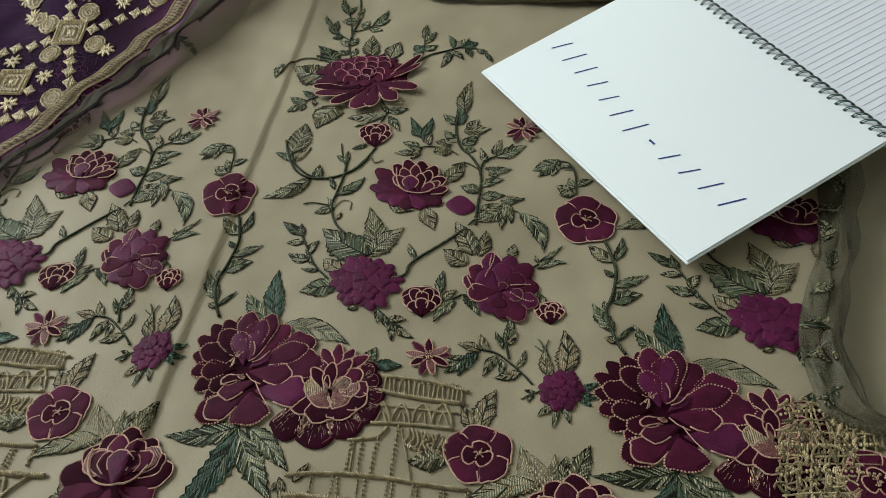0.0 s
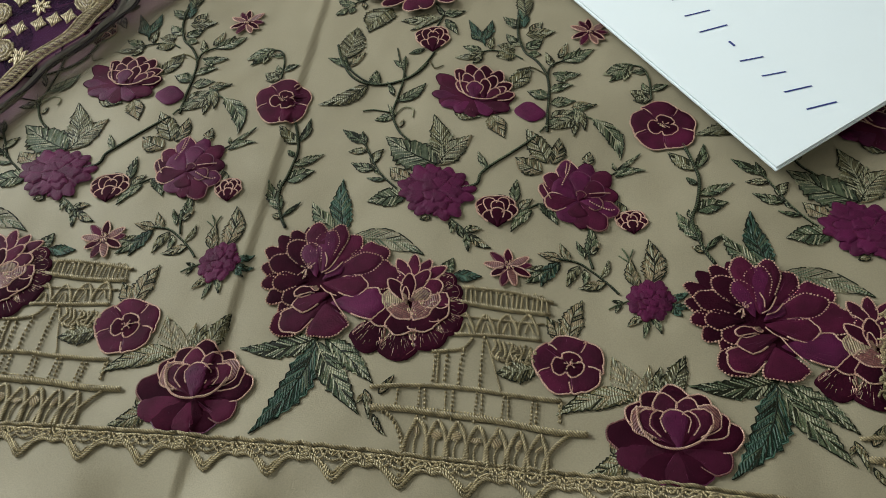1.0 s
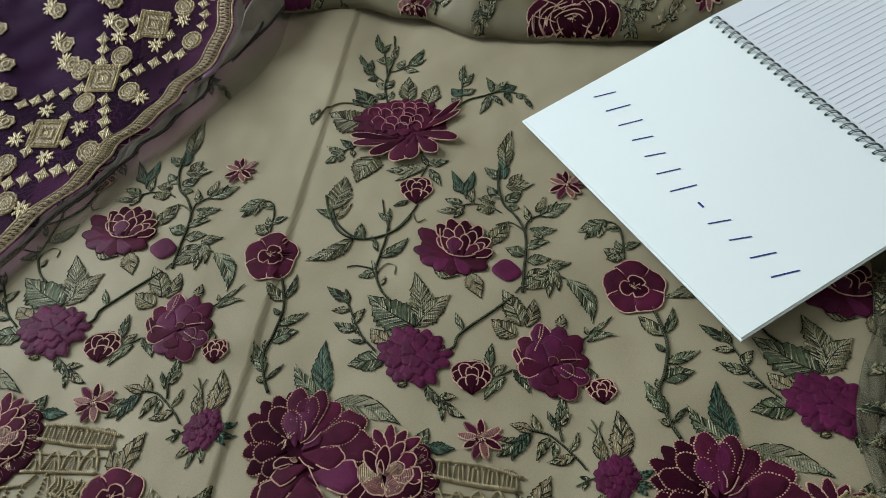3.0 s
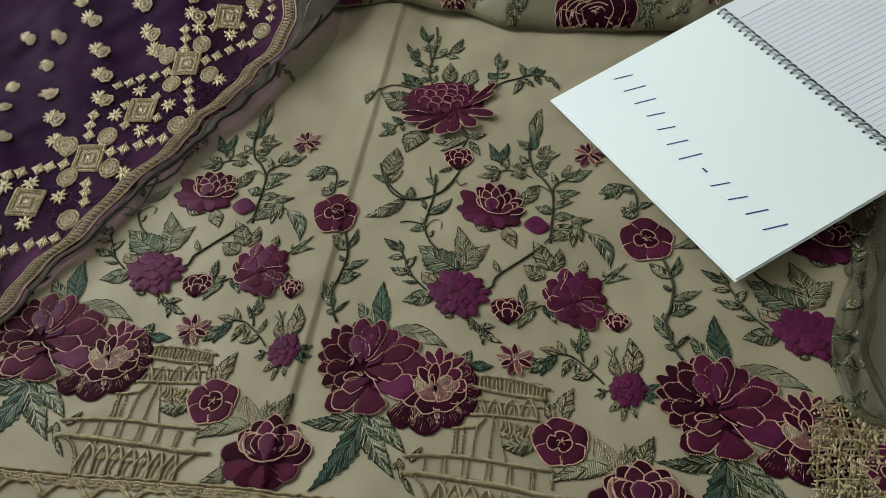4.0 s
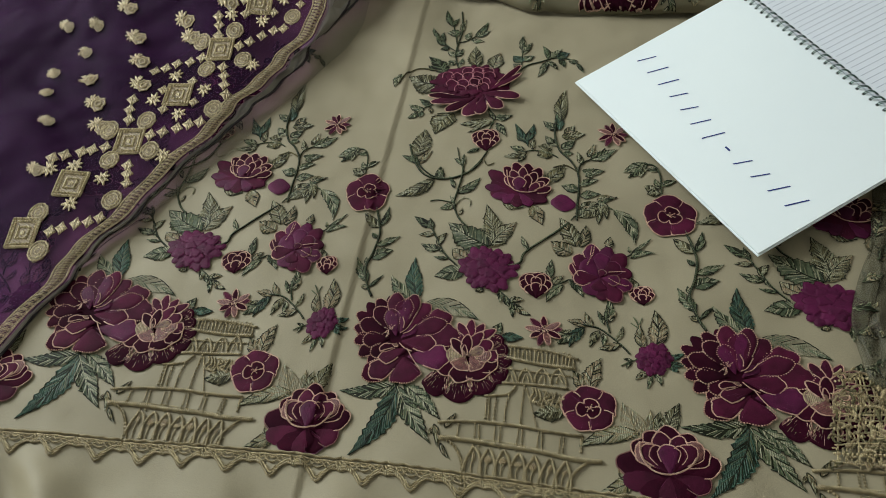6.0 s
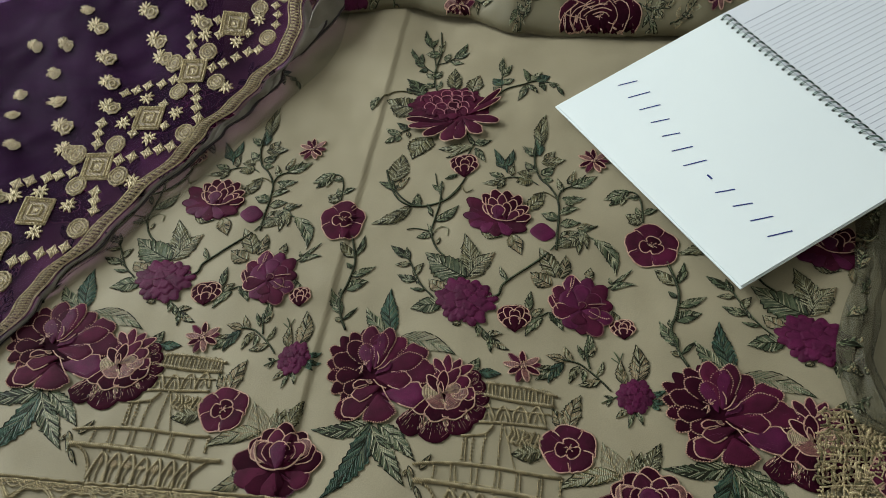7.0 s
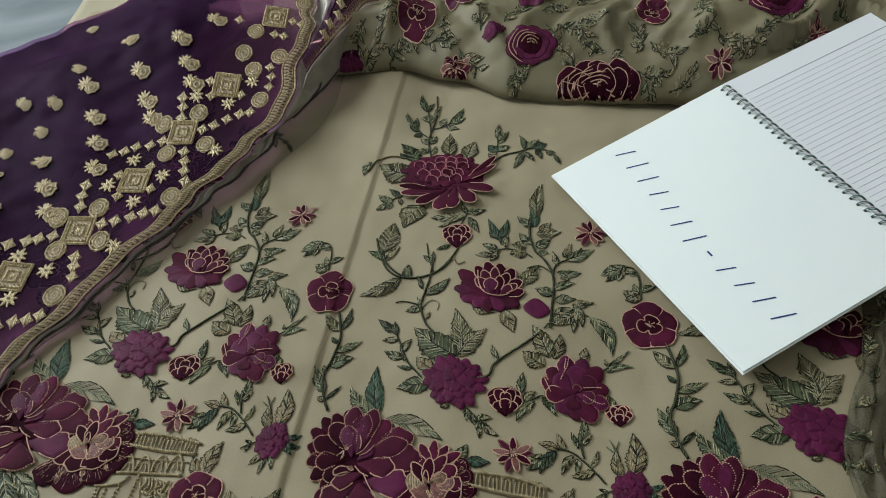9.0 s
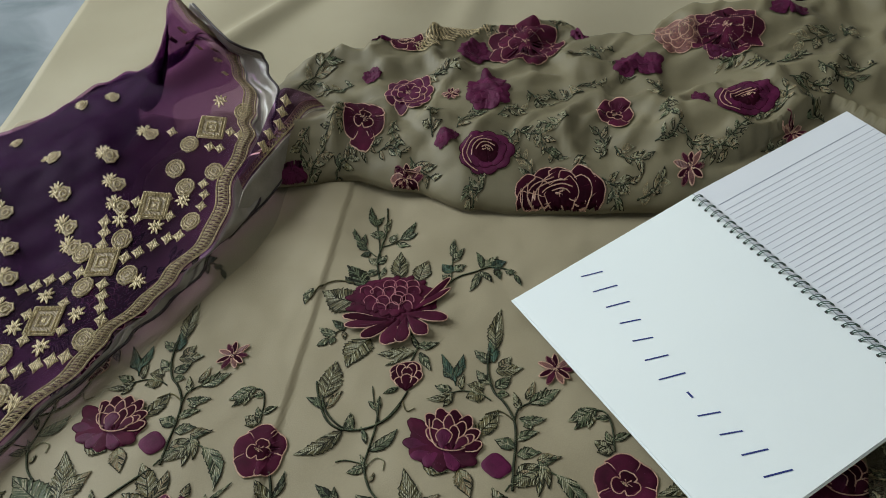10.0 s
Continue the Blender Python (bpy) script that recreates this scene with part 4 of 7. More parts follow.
def stem(u, pts, r, mat):
    """A corded stem with a paler stitch wound along it."""
    s = Stitch(u.lay)
    line = curve(pts, 6)
    thread(s, line, r, mat, 0.1)
    for a, b in zip(along(line, 1.5), along(line, 1.5)[1:]):
        d = math.hypot(b[0] - a[0], b[1] - a[1]) or 1
        x, y = -(b[1] - a[1]) / d * r * 0.6, (b[0] - a[0]) / d * r * 0.6
        thread(s, [(a[0] + x, a[1] + y), ((a[0] + b[0]) / 2, (a[1] + b[1]) / 2), (b[0] - x, b[1] - y)], 0.3 * r + 0.05, GREEN if mat is DEEP else mat, 0.1 + r * 0.75)
    if u.keeps(s.v[0]) and u.keeps(s.v[-1]):
        u.adopt(s.make("stem"))


# ---- one repeat of the embroidered pattern, in millimetres round the big peony ----
def pattern(u):
    # big peony
    f = Flower(u, "peony", "large plum peony with beaded petal edges")
    f.petal(2.0, -10.0, 20.0, 0.0, 0.0, -22.0, MAROON, None, frill=0.03)
    f.fan(-6.3, -7.8, -24.0, 8.7, 4.3, MAROON, ROSE, "bead")
    f.fan(-6.3, -7.8, -25.2, -1.4, 4.3, MAROON, ROSE, "bead")
    f.fan(-6.3, -7.8, -24.4, -11.2, 4.3, MAROON, ROSE, "bead")
    f.fan(-6.3, -7.8, -20.2, -21.4, 4.3, MAROON, ROSE, "bead")
    f.fan(-3.7, -14.3, -14.0, -27.7, 4.0, MAROON, ROSE, "bead")
    f.fan(-1.6, -3.0, -18.9, 14.9, 4.3, MAROON, None)
    f.fan(-1.6, -3.0, -12.1, 18.2, 4.3, MAROON, ROSE, "bead")
    f.fan(-1.6, -3.0, -4.9, 20.5, 3.7, MAROON, None)
    f.fan(2.9, -20.7, -15.1, -37.8, 7.4, MAROON, ROSE, "bead")
    f.fan(9.0, -8.2, 32.8, 5.5, 8.1, PLUM, ROSE, "bead", 4)
    f.fan(8.5, -4.9, 18.3, 14.6, 6.2, PLUM, ROSE, "bead")
    f.fan(10.3, -13.0, 38.8, -8.3, 8.1, PLUM, ROSE, "bead", 4)
    f.fan(6.2, -23.9, 9.1, -41.2, 9.3, PLUM, ROSE, "bead", 4)
    f.fan(7.3, -22.4, -12.4, -35.5, 6.8, PLUM, ROSE, "cord", 4)
    f.fan(8.9, -23.9, 33.2, -25.7, 8.4, MAGENTA, ROSE, "cord", 4)
    f.fan(4.0, -11.3, 30.0, 0.5, 6.2, PLUM, ROSE, "bead")
    f.fan(4.3, -12.9, 24.5, -16.2, 6.2, PLUM, ROSE, "cord", 4)
    f.fan(-3.2, -9.5, -20.8, 1.8, 5.6, MAROON, ROSE, "bead")
    f.fan(-2.9, -11.1, -18.6, -11.4, 5.3, MAROON, ROSE, "bead")
    f.fan(-1.8, -12.7, -12.5, -22.2, 4.7, MAROON, ROSE, "bead")
    f.fan(-0.7, -7.9, -11.4, 11.5, 5.9, MAROON, ROSE, "bead")
    f.fan(4.8, -8.1, 10.8, 20.5, 5.3, PLUM, ROSE, "bead")
    f.fan(3.5, -8.0, -1.7, 21.9, 5.6, PLUM, ROSE, "bead")
    f.fan(3.5, -8.0, 5.5, 17.0, 5.6, MAGENTA, ROSE, "bead")
    f.fan(1.0, -9.6, -3.7, 8.9, 5.0, MAGENTA, ROSE, "bead")
    f.fan(9.3, -18.4, -7.5, -25.4, 4.7, PLUM, ROSE, "cord", 4)
    f.fan(4.8, -16.1, -7.9, -18.0, 2.8, MAROON, ROSE)
    f.fan(4.0, -11.3, 12.9, -4.3, 3.1, MAGENTA, None)
    f.fan(1.8, -14.4, 0.6, -16.9, 1.9, TIPS, ROSE)
    f.line([(8.7, -19.6), (12.6, -27.1), (17.4, -33.8)], ROSE, 0.32)
    f.line([(3.6, -15.1), (7.0, -18.9), (11.7, -21.5)], ROSE, 0.32)
    f.line([(3.5, -8.0), (7.2, -5.5), (10.9, 1.0)], ROSE, 0.32)
    f.line([(5.2, -8.7), (9.4, -6.9), (13.1, -2.4)], ROSE, 0.32)
    f.line([(5.1, -4.8), (5.6, -0.8), (4.4, 3.2)], ROSE, 0.32)
    f.line([(-0.3, -18.2), (-4.4, -19.3), (-8.0, -20.5)], ROSE, 0.32)
    f.stamens(-3.7, -5.2, 5.5, 6.0)
    f.done()
    # two-tone rose beside it
    f = Flower(u, "rose", "plum rose with gold-filled petal tips")
    f.petal(44.0, -22.0, 20.0, 0.0, 0.0, -18.0, MAROON, None, frill=0.03)
    f.fan(33.6, -29.1, 23.7, -48.3, 8.1, MAROON, None, "tips", 3)
    f.fan(40.9, -35.2, 39.9, -53.6, 8.7, MAROON, None, "tips", 3)
    f.fan(49.8, -32.4, 55.9, -48.9, 8.4, MAROON, None, "tips", 3)
    f.fan(54.7, -28.0, 66.1, -40.6, 6.8, MAROON, None, "tips", 3)
    f.fan(55.8, -25.0, 70.2, -29.6, 5.6, MAROON, None, "tips", 3)
    f.fan(54.2, -21.9, 68.6, -19.8, 5.6, MAROON, None, "tips", 3)
    f.fan(54.0, -18.8, 65.4, -11.5, 5.3, MAROON, None, "tips", 3)
    f.fan(45.6, -15.5, 59.1, -7.5, 4.0, PLUM, ROSE, "cord", 1)
    f.fan(45.6, -15.5, 53.3, -4.0, 3.7, PLUM, ROSE, "cord", 1)
    f.fan(45.6, -15.5, 47.0, -1.2, 3.7, PLUM, ROSE, "cord", 1)
    f.fan(45.6, -15.5, 39.9, -3.0, 3.7, PLUM, ROSE, "cord", 1)
    f.fan(44.4, -17.0, 36.7, -8.8, 3.7, PLUM, ROSE, "cord", 1)
    f.fan(38.4, -24.6, 29.7, -35.8, 5.6, MAROON, ROSE)
    f.fan(43.8, -24.7, 40.3, -41.2, 6.8, MAROON, ROSE, "cord", 4)
    f.fan(49.1, -24.9, 51.9, -40.3, 6.8, MAROON, ROSE, "cord", 4)
    f.fan(51.8, -24.9, 60.5, -34.1, 5.6, MAROON, ROSE)
    f.fan(51.7, -23.4, 62.5, -25.8, 4.3, PLUM, ROSE)
    f.fan(45.0, -23.2, 32.5, -23.9, 5.6, PALEGOLD, None, "tips")
    f.fan(43.8, -24.7, 39.4, -33.1, 5.6, ROSEFILL, ROSE, "tips", 4)
    f.fan(46.5, -24.8, 52.5, -32.8, 5.6, ROSEFILL, ROSE, "tips", 4)
    f.fan(45.1, -24.8, 58.1, -23.2, 5.3, ROSEFILL, ROSE, "tips")
    f.fan(46.3, -23.3, 59.1, -15.8, 4.3, PLUM, ROSE)
    f.fan(43.6, -23.2, 52.0, -10.8, 4.3, PLUM, ROSE, "cord", 1)
    f.fan(43.8, -24.7, 54.1, -20.7, 3.4, TIPS, ROSE)
    f.fan(43.3, -24.7, 36.8, -14.6, 3.7, MAROON, ROSE, "cord", 1)
    f.fan(43.4, -26.3, 44.8, -12.9, 4.0, MAROON, ROSE, "cord", 1)
    f.fan(43.5, -26.9, 43.2, -19.2, 1.9, TIPS, ROSE, "cord", 1)
    f.done()
    # solid magenta blossom
    f = Flower(u, "blossom", "solid magenta satin-stitched blossom")
    f.ruffle(57.0, 41.0, 18.6, 17.8, MAGENTA, None)
    f.done()
    # plum blossom with pale rims
    f = Flower(u, "blossom", "plum blossom with pale rose rims")
    f.petal(126.0, 38.0, 16.0, 0.0, 0.0, -16.0, PLUM, None, frill=0.05)
    f.fan(127.5, 33.9, 109.3, 42.1, 5.6, PLUM, ROSE)
    f.fan(127.5, 33.9, 113.6, 50.5, 5.6, PLUM, ROSE)
    f.fan(127.5, 33.9, 123.0, 58.7, 5.6, MAGENTA, ROSE)
    f.fan(127.5, 33.9, 134.7, 56.3, 5.3, MAGENTA, PLUM)
    f.fan(127.5, 33.9, 144.2, 50.4, 5.6, PLUM, PLUM)
    f.fan(127.5, 33.9, 146.8, 37.9, 5.6, PLUM, MAROON)
    f.fan(127.5, 33.9, 145.8, 25.3, 5.6, MAGENTA, ROSEFILL)
    f.fan(127.5, 33.9, 137.7, 15.5, 5.6, PLUM, ROSEFILL)
    f.fan(127.5, 33.9, 129.0, 17.1, 5.6, PLUM, MAROON)
    f.fan(127.5, 33.9, 119.2, 21.3, 6.2, MAGENTA, None)
    f.fan(127.5, 33.9, 111.4, 32.2, 5.6, PLUM, ROSE)
    f.fan(127.5, 33.9, 117.7, 45.7, 6.2, MAGENTA, None)
    f.fan(129.1, 35.8, 129.9, 51.2, 5.3, MAGENTA, GLINT)
    f.fan(129.0, 34.6, 139.9, 43.1, 5.6, PLUM, GLINT)
    f.fan(129.0, 33.1, 138.9, 29.9, 4.3, MAGENTA, ROSEFILL)
    f.fan(127.5, 32.1, 125.6, 23.0, 5.0, PLUM, None)
    f.fan(127.5, 33.2, 130.1, 38.8, 2.5, PLUM, ROSEFILL)
    f.line([(126.0, 58.2), (124.5, 51.4), (121.9, 46.3), (119.9, 41.8)], ROSE, 0.45, beads=True)
    f.line([(124.1, 56.6), (122.6, 49.5)], ROSE, 0.3)
    f.line([(133.0, 31.9), (137.4, 28.4), (142.4, 26.1), (144.8, 26.8)], ROSE, 0.45, beads=True)
    f.line([(133.0, 36.8), (139.5, 37.3), (143.8, 37.2)], ROSE, 0.3)
    f.line([(110.5, 42.8), (112.1, 38.2), (113.8, 33.6)], ROSE, 0.3)
    f.done()
    # buds
    f = Flower(u, "bud", "small plum bud with rose stitching")
    f.bud(87.0, 27.0, 9.5, 9.5)
    f.done()
    f = Flower(u, "bud", "small plum bud with rose stitching")
    f.bud(152.0, 19.0, 7.0, 7.0)
    f.done()
    # five-petalled blossoms
    f = Flower(u, "blossom", "small plum five-petalled blossom with rose rims")
    f.five(178.0, 83.0, 16.5, 17.5, 0.3)
    f.done()
    f = Flower(u, "blossom", "dark plum five-petalled blossom with cream rims")
    f.five(113.5, -57.5, 15.0, 13.5, 0.3)
    f.done()
    # cupped rose above
    f = Flower(u, "rose", "plum rose with cream arcs in its cup")
    f.petal(79.0, 112.0, 21.0, -1.0, 0.0, -18.0, PLUM, None, frill=0.05)
    f.fan(77.4, 109.6, 58.4, 128.4, 4.7, PLUM, MAROON)
    f.fan(77.4, 109.6, 55.6, 113.8, 4.3, MAGENTA, MAROON)
    f.fan(77.4, 109.6, 60.5, 103.2, 4.3, MAGENTA, None)
    f.fan(77.4, 109.6, 68.0, 97.3, 4.7, MAGENTA, MAROON)
    f.fan(77.4, 109.6, 76.6, 93.3, 5.0, PLUM, None)
    f.fan(77.4, 109.6, 86.3, 94.8, 5.0, MAGENTA, MAROON)
    f.fan(77.4, 109.6, 96.0, 98.1, 4.7, PLUM, MAROON)
    f.fan(85.0, 111.7, 99.9, 108.7, 4.3, PLUM, MAROON)
    f.fan(81.7, 111.8, 69.2, 131.0, 4.3, MAROON, ROSE)
    f.fan(81.7, 111.8, 76.6, 134.3, 4.3, MAROON, ROSE)
    f.fan(83.3, 111.7, 85.6, 133.4, 4.3, MAROON, ROSE)
    f.fan(83.3, 111.7, 93.8, 129.0, 4.3, MAROON, ROSE)
    f.fan(83.4, 109.3, 98.6, 119.8, 4.0, MAROON, ROSE)
    f.fan(83.4, 107.0, 99.9, 110.1, 3.7, MAROON, ROSE)
    f.fan(81.7, 109.4, 73.5, 126.8, 3.4, PLUM, ROSE)
    f.fan(82.7, 109.4, 81.2, 129.5, 3.1, PLUM, ROSE)
    f.fan(84.0, 109.3, 89.8, 125.1, 3.4, MAROON, ROSE)
    f.fan(84.1, 107.9, 95.3, 116.1, 3.1, PLUM, ROSE)
    f.fan(81.8, 106.1, 69.6, 121.0, 3.7, PLUM, ROSE)
    f.fan(83.4, 107.0, 84.8, 122.4, 3.1, MAROON, ROSE)
    f.fan(84.1, 106.0, 91.6, 115.2, 3.1, PLUM, ROSE)
    f.fan(77.5, 106.3, 79.1, 120.6, 4.7, MAGENTA, ROSE)
    f.line([(70.1, 127.0), (70.8, 117.1), (74.1, 109.2), (79.5, 106.2), (86.1, 105.9), (90.7, 107.6)], ROSE, 0.42)
    f.done()
    f = Flower(u, "bud", "square magenta satin bud")
    f.petal(108.0, 96.0, 8.0, -1.0, 0.0, -8.0, MAGENTA, None, frill=0.06, lobes=4)
    f.petal(108.0, 97.0, 6.0, 0.0, 0.0, -4.0, MAGENTA, MAGENTA)
    f.done()
    # small ragged plum blossom
    f = Flower(u, "blossom", "small ragged magenta blossom")
    f.ruffle(153.0, -26.0, 10.3, 10.8, MAGENTA, None, 9)
    f.done()
    # star blossoms
    f = Flower(u, "blossom", "small red and rose star blossom")
    f.star(91.0, -6.0, 10.0, 9.5)
    f.done()
    # leaves of the peony
    leaf(u, 12.0, 18.0, 9.0, 53.0, 6.5, "teal")
    leaf(u, 11.0, 18.0, -6.0, 39.0, 5.7, "veined")
    leaf(u, 14.0, 14.0, 51.0, 2.0, 7.6, "outline", 3.8)
    leaf(u, 4.0, -42.0, -20.0, -86.0, 8.2, "teal", 4.9)
    leaf(u, 5.0, -41.0, -30.0, -45.0, 6.2, "dappled")
    leaf(u, 8.0, -42.0, 30.0, -65.0, 5.7, "veined")
    leaf(u, 4.0, -43.0, 25.0, -79.0, 6.9, "veined", -1.4)
    # leaves of the magenta blossom
    leaf(u, 42.0, 39.0, 22.0, 37.0, 7.0, "green")
    leaf(u, 57.0, 59.0, 30.0, 81.0, 12.1, "veined")
    leaf(u, 61.0, 61.0, 56.0, 96.0, 7.8, "olive")
    leaf(u, 58.0, 59.0, 76.0, 80.0, 8.7, "sage")
    leaf(u, 43.0, 50.0, 33.0, 59.0, 5.4, "gold")
    leaf(u, 60.0, 59.0, 66.0, 82.0, 3.8, "olive")
    stem(u, [(63.0, 24.0), (69.0, 18.0), (73.0, 12.0)], 0.6, DEEP)
    leaf(u, 64.0, 23.0, 64.0, 15.0, 2.0, "green")
    leaf(u, 68.0, 19.0, 70.0, 12.0, 2.1, "green")
    leaf(u, 70.0, 16.0, 79.0, 17.0, 2.5, "sage")
    leaf(u, 71.0, 15.0, 72.0, 4.0, 2.1, "green")
    leaf(u, 73.0, 14.0, 83.0, 6.0, 2.7, "sage")
    leaf(u, 54.0, 24.0, 49.0, 23.0, 2.1, "gold")
    leaf(u, 65.0, -10.0, 78.0, -11.0, 4.0, "teal")
    leaf(u, 59.0, -9.0, 65.0, 0.0, 3.9, "green")
    # leaves of the bud and plum blossom
    stem(u, [(92.0, 23.0), (100.0, 28.0), (108.0, 32.0)], 0.6, DEEP)
    leaf(u, 96.0, 33.0, 98.0, 48.0, 3.0, "green")
    leaf(u, 98.0, 28.0, 105.0, 35.0, 2.9, "sage")
    leaf(u, 104.0, 28.0, 93.0, 15.0, 3.6, "green")
    leaf(u, 108.0, 32.0, 116.0, 19.0, 3.2, "green")
    leaf(u, 94.0, 32.0, 88.0, 38.0, 2.2, "green")
    leaf(u, 114.0, 59.0, 105.0, 82.0, 7.1, "sage")
    leaf(u, 117.0, 58.0, 122.0, 76.0, 4.9, "sage")
    leaf(u, 111.0, 53.0, 98.0, 63.0, 7.2, "sage")
    leaf(u, 135.0, 56.0, 137.0, 66.0, 3.6, "sage")
    stem(u, [(142.0, 48.0), (149.0, 52.0), (156.0, 57.0)], 0.5, DEEP)
    leaf(u, 148.0, 51.0, 163.0, 64.0, 1.6, "green")
    leaf(u, 148.0, 49.0, 164.0, 52.0, 2.5, "green", 2.0)
    leaf(u, 149.0, 53.0, 148.0, 58.0, 1.1, "green")
    leaf(u, 141.0, 89.0, 152.0, 60.0, 6.0, "veined", 4.8)
    leaf(u, 133.0, 92.0, 114.0, 83.0, 5.1, "olive")
    leaf(u, 131.0, 93.0, 130.0, 77.0, 3.0, "olive")
    leaf(u, 130.0, 94.0, 145.0, 101.0, 2.5, "deep")
    stem(u, [(141.0, 89.0), (132.0, 93.0), (119.0, 87.0), (112.0, 80.0)], 0.5, GREEN)
    leaf(u, 150.0, 24.0, 145.0, 36.0, 4.6, "sage")
    stem(u, [(56.0, 42.0), (76.0, 45.0), (80.0, 53.0), (89.0, 61.0), (101.0, 70.0), (111.0, 78.0)], 0.8, DEEP)
    leaf(u, 83.0, 56.0, 79.0, 68.0, 2.2, "green")
    # climbing spray between two repeats
    stem(u, [(185.0, 71.0), (188.0, 57.0), (189.0, 44.0), (185.0, 29.0), (180.0, 17.0), (182.0, 2.0), (186.0, -8.0)], 0.9, DEEP)
    leaf(u, 188.0, 51.0, 177.0, 64.0, 4.7, "olive")
    leaf(u, 189.0, 52.0, 196.0, 68.0, 2.7, "deep")
    leaf(u, 191.0, 54.0, 197.0, 61.0, 1.6, "olive")
    leaf(u, 187.0, 34.0, 205.0, 41.0, 3.5, "green")
    leaf(u, 184.0, 24.0, 200.0, 29.0, 5.5, "veined")
    leaf(u, 187.0, 41.0, 183.0, 46.0, 2.1, "deep")
    leaf(u, 182.0, 5.0, 174.0, 24.0, 4.6, "green")
    leaf(u, 183.0, 0.0, 193.0, 9.0, 1.6, "deep")
    leaf(u, 181.0, 19.0, 180.0, 25.0, 1.8, "green")
    leaf(u, 182.0, -1.0, 177.0, 2.0, 2.2, "sage")
    # vine under the bud
    stem(u, [(52.0, 140.0), (45.0, 131.0), (34.0, 125.0), (18.0, 124.0), (8.0, 131.0), (1.0, 148.0), (-2.0, 161.0)], 0.8, DEEP)
    leaf(u, 18.0, 123.0, -9.0, 108.0, 5.9, "olive")
    leaf(u, 24.0, 123.0, 22.0, 136.0, 3.0, "green")
    stem(u, [(39.0, 146.0), (38.0, 126.0), (35.0, 111.0), (33.0, 99.0), (37.0, 85.0), (43.0, 77.0)], 0.7, DEEP)
    leaf(u, 35.0, 109.0, 51.0, 123.0, 4.5, "green")
    leaf(u, 33.0, 114.0, 29.0, 126.0, 1.8, "green")
    stem(u, [(32.0, 101.0), (22.0, 104.0), (16.0, 103.0)], 0.45, DEEP)
    leaf(u, 33.0, 99.0, 23.0, 96.0, 3.6, "green")
    stem(u, [(34.0, 99.0), (39.0, 104.0), (44.0, 102.0), (44.0, 96.0)], 0.4, SAGE)
    leaf(u, 37.0, 89.0, 39.0, 95.0, 1.4, "sage")
    leaf(u, 33.0, 95.0, 30.0, 107.0, 1.8, "green")
    stem(u, [(37.0, 44.0), (28.0, 55.0), (22.0, 69.0), (18.0, 79.0)], 0.6, DEEP)
    leaf(u, 18.0, 78.0, 6.0, 89.0, 3.4, "deep")
    leaf(u, 19.0, 76.0, 17.0, 87.0, 2.1, "green")
    leaf(u, 21.0, 73.0, 10.0, 73.0, 2.5, "sage")
    leaf(u, 25.0, 59.0, 12.0, 65.0, 3.6, "green")
    leaf(u, 23.0, 63.0, 29.0, 72.0, 3.2, "olive")
    leaf(u, 31.0, 51.0, 21.0, 53.0, 1.6, "deep")
    leaf(u, 27.0, 55.0, 25.0, 60.0, 1.4, "green")
    # leaves of the ragged blossom
    leaf(u, 155.0, -18.0, 158.0, 8.0, 6.5, "gold")
    leaf(u, 149.0, -19.0, 148.0, -2.0, 3.8, "gold")
    stem(u, [(148.0, -9.0), (147.0, -1.0), (145.0, 4.0)], 0.4, GREEN)
    stem(u, [(147.0, -4.0), (143.0, 0.0)], 0.35, GREEN)
    stem(u, [(147.0, -4.0), (150.0, 3.0)], 0.35, GREEN)
    leaf(u, 161.0, -26.0, 171.0, -23.0, 2.0, "teal")
    leaf(u, 162.0, -30.0, 166.0, -35.0, 2.1, "teal")
    leaf(u, 161.0, -29.0, 171.0, -30.0, 2.1, "teal")
    leaf(u, 149.0, -35.0, 141.0, -40.0, 2.2, "sage")
    leaf(u, 150.0, -36.0, 147.0, -46.0, 1.6, "green")
    leaf(u, 152.0, -35.0, 155.0, -44.0, 1.8, "green")
    stem(u, [(144.0, -26.0), (138.0, -28.0), (134.0, -30.0)], 0.4, GREEN)
    leaf(u, 141.0, -27.0, 136.0, -25.0, 1.1, "green")
    leaf(u, 140.0, -28.0, 137.0, -32.0, 1.1, "green")
    stem(u, [(140.0, -22.0), (136.0, -16.0), (129.0, -8.0), (123.0, -3.0), (114.0, -1.0)], 0.6, DEEP)
    leaf(u, 120.0, -2.0, 116.0, 8.0, 2.5, "sage")
    leaf(u, 116.0, -2.0, 105.0, 2.0, 3.0, "gold")
    leaf(u, 115.0, -3.0, 105.0, -17.0, 3.9, "teal", -1.4)
    leaf(u, 107.0, -8.0, 98.0, -15.0, 3.4, "green")
    leaf(u, 124.0, -5.0, 117.0, -17.0, 2.9, "olive")
    leaf(u, 126.0, -7.0, 125.0, -16.0, 2.1, "green")
    leaf(u, 135.0, -15.0, 122.0, -18.0, 3.0, "sage")
    stem(u, [(130.0, -7.0), (129.0, 3.0), (131.0, 16.0)], 0.6, DEEP)
    leaf(u, 128.0, 1.0, 132.0, 18.0, 3.2, "green")
    leaf(u, 130.0, 1.0, 135.0, 8.0, 1.8, "sage")
    leaf(u, 133.0, -12.0, 138.0, -2.0, 1.8, "olive")
    leaf(u, 127.0, -1.0, 124.0, 9.0, 1.8, "green")
    leaf(u, 99.0, -7.0, 107.0, -5.0, 2.1, "olive")
    # leaves of the dark blossom and trellis
    leaf(u, 115.0, -46.0, 123.0, -25.0, 6.0, "gold")
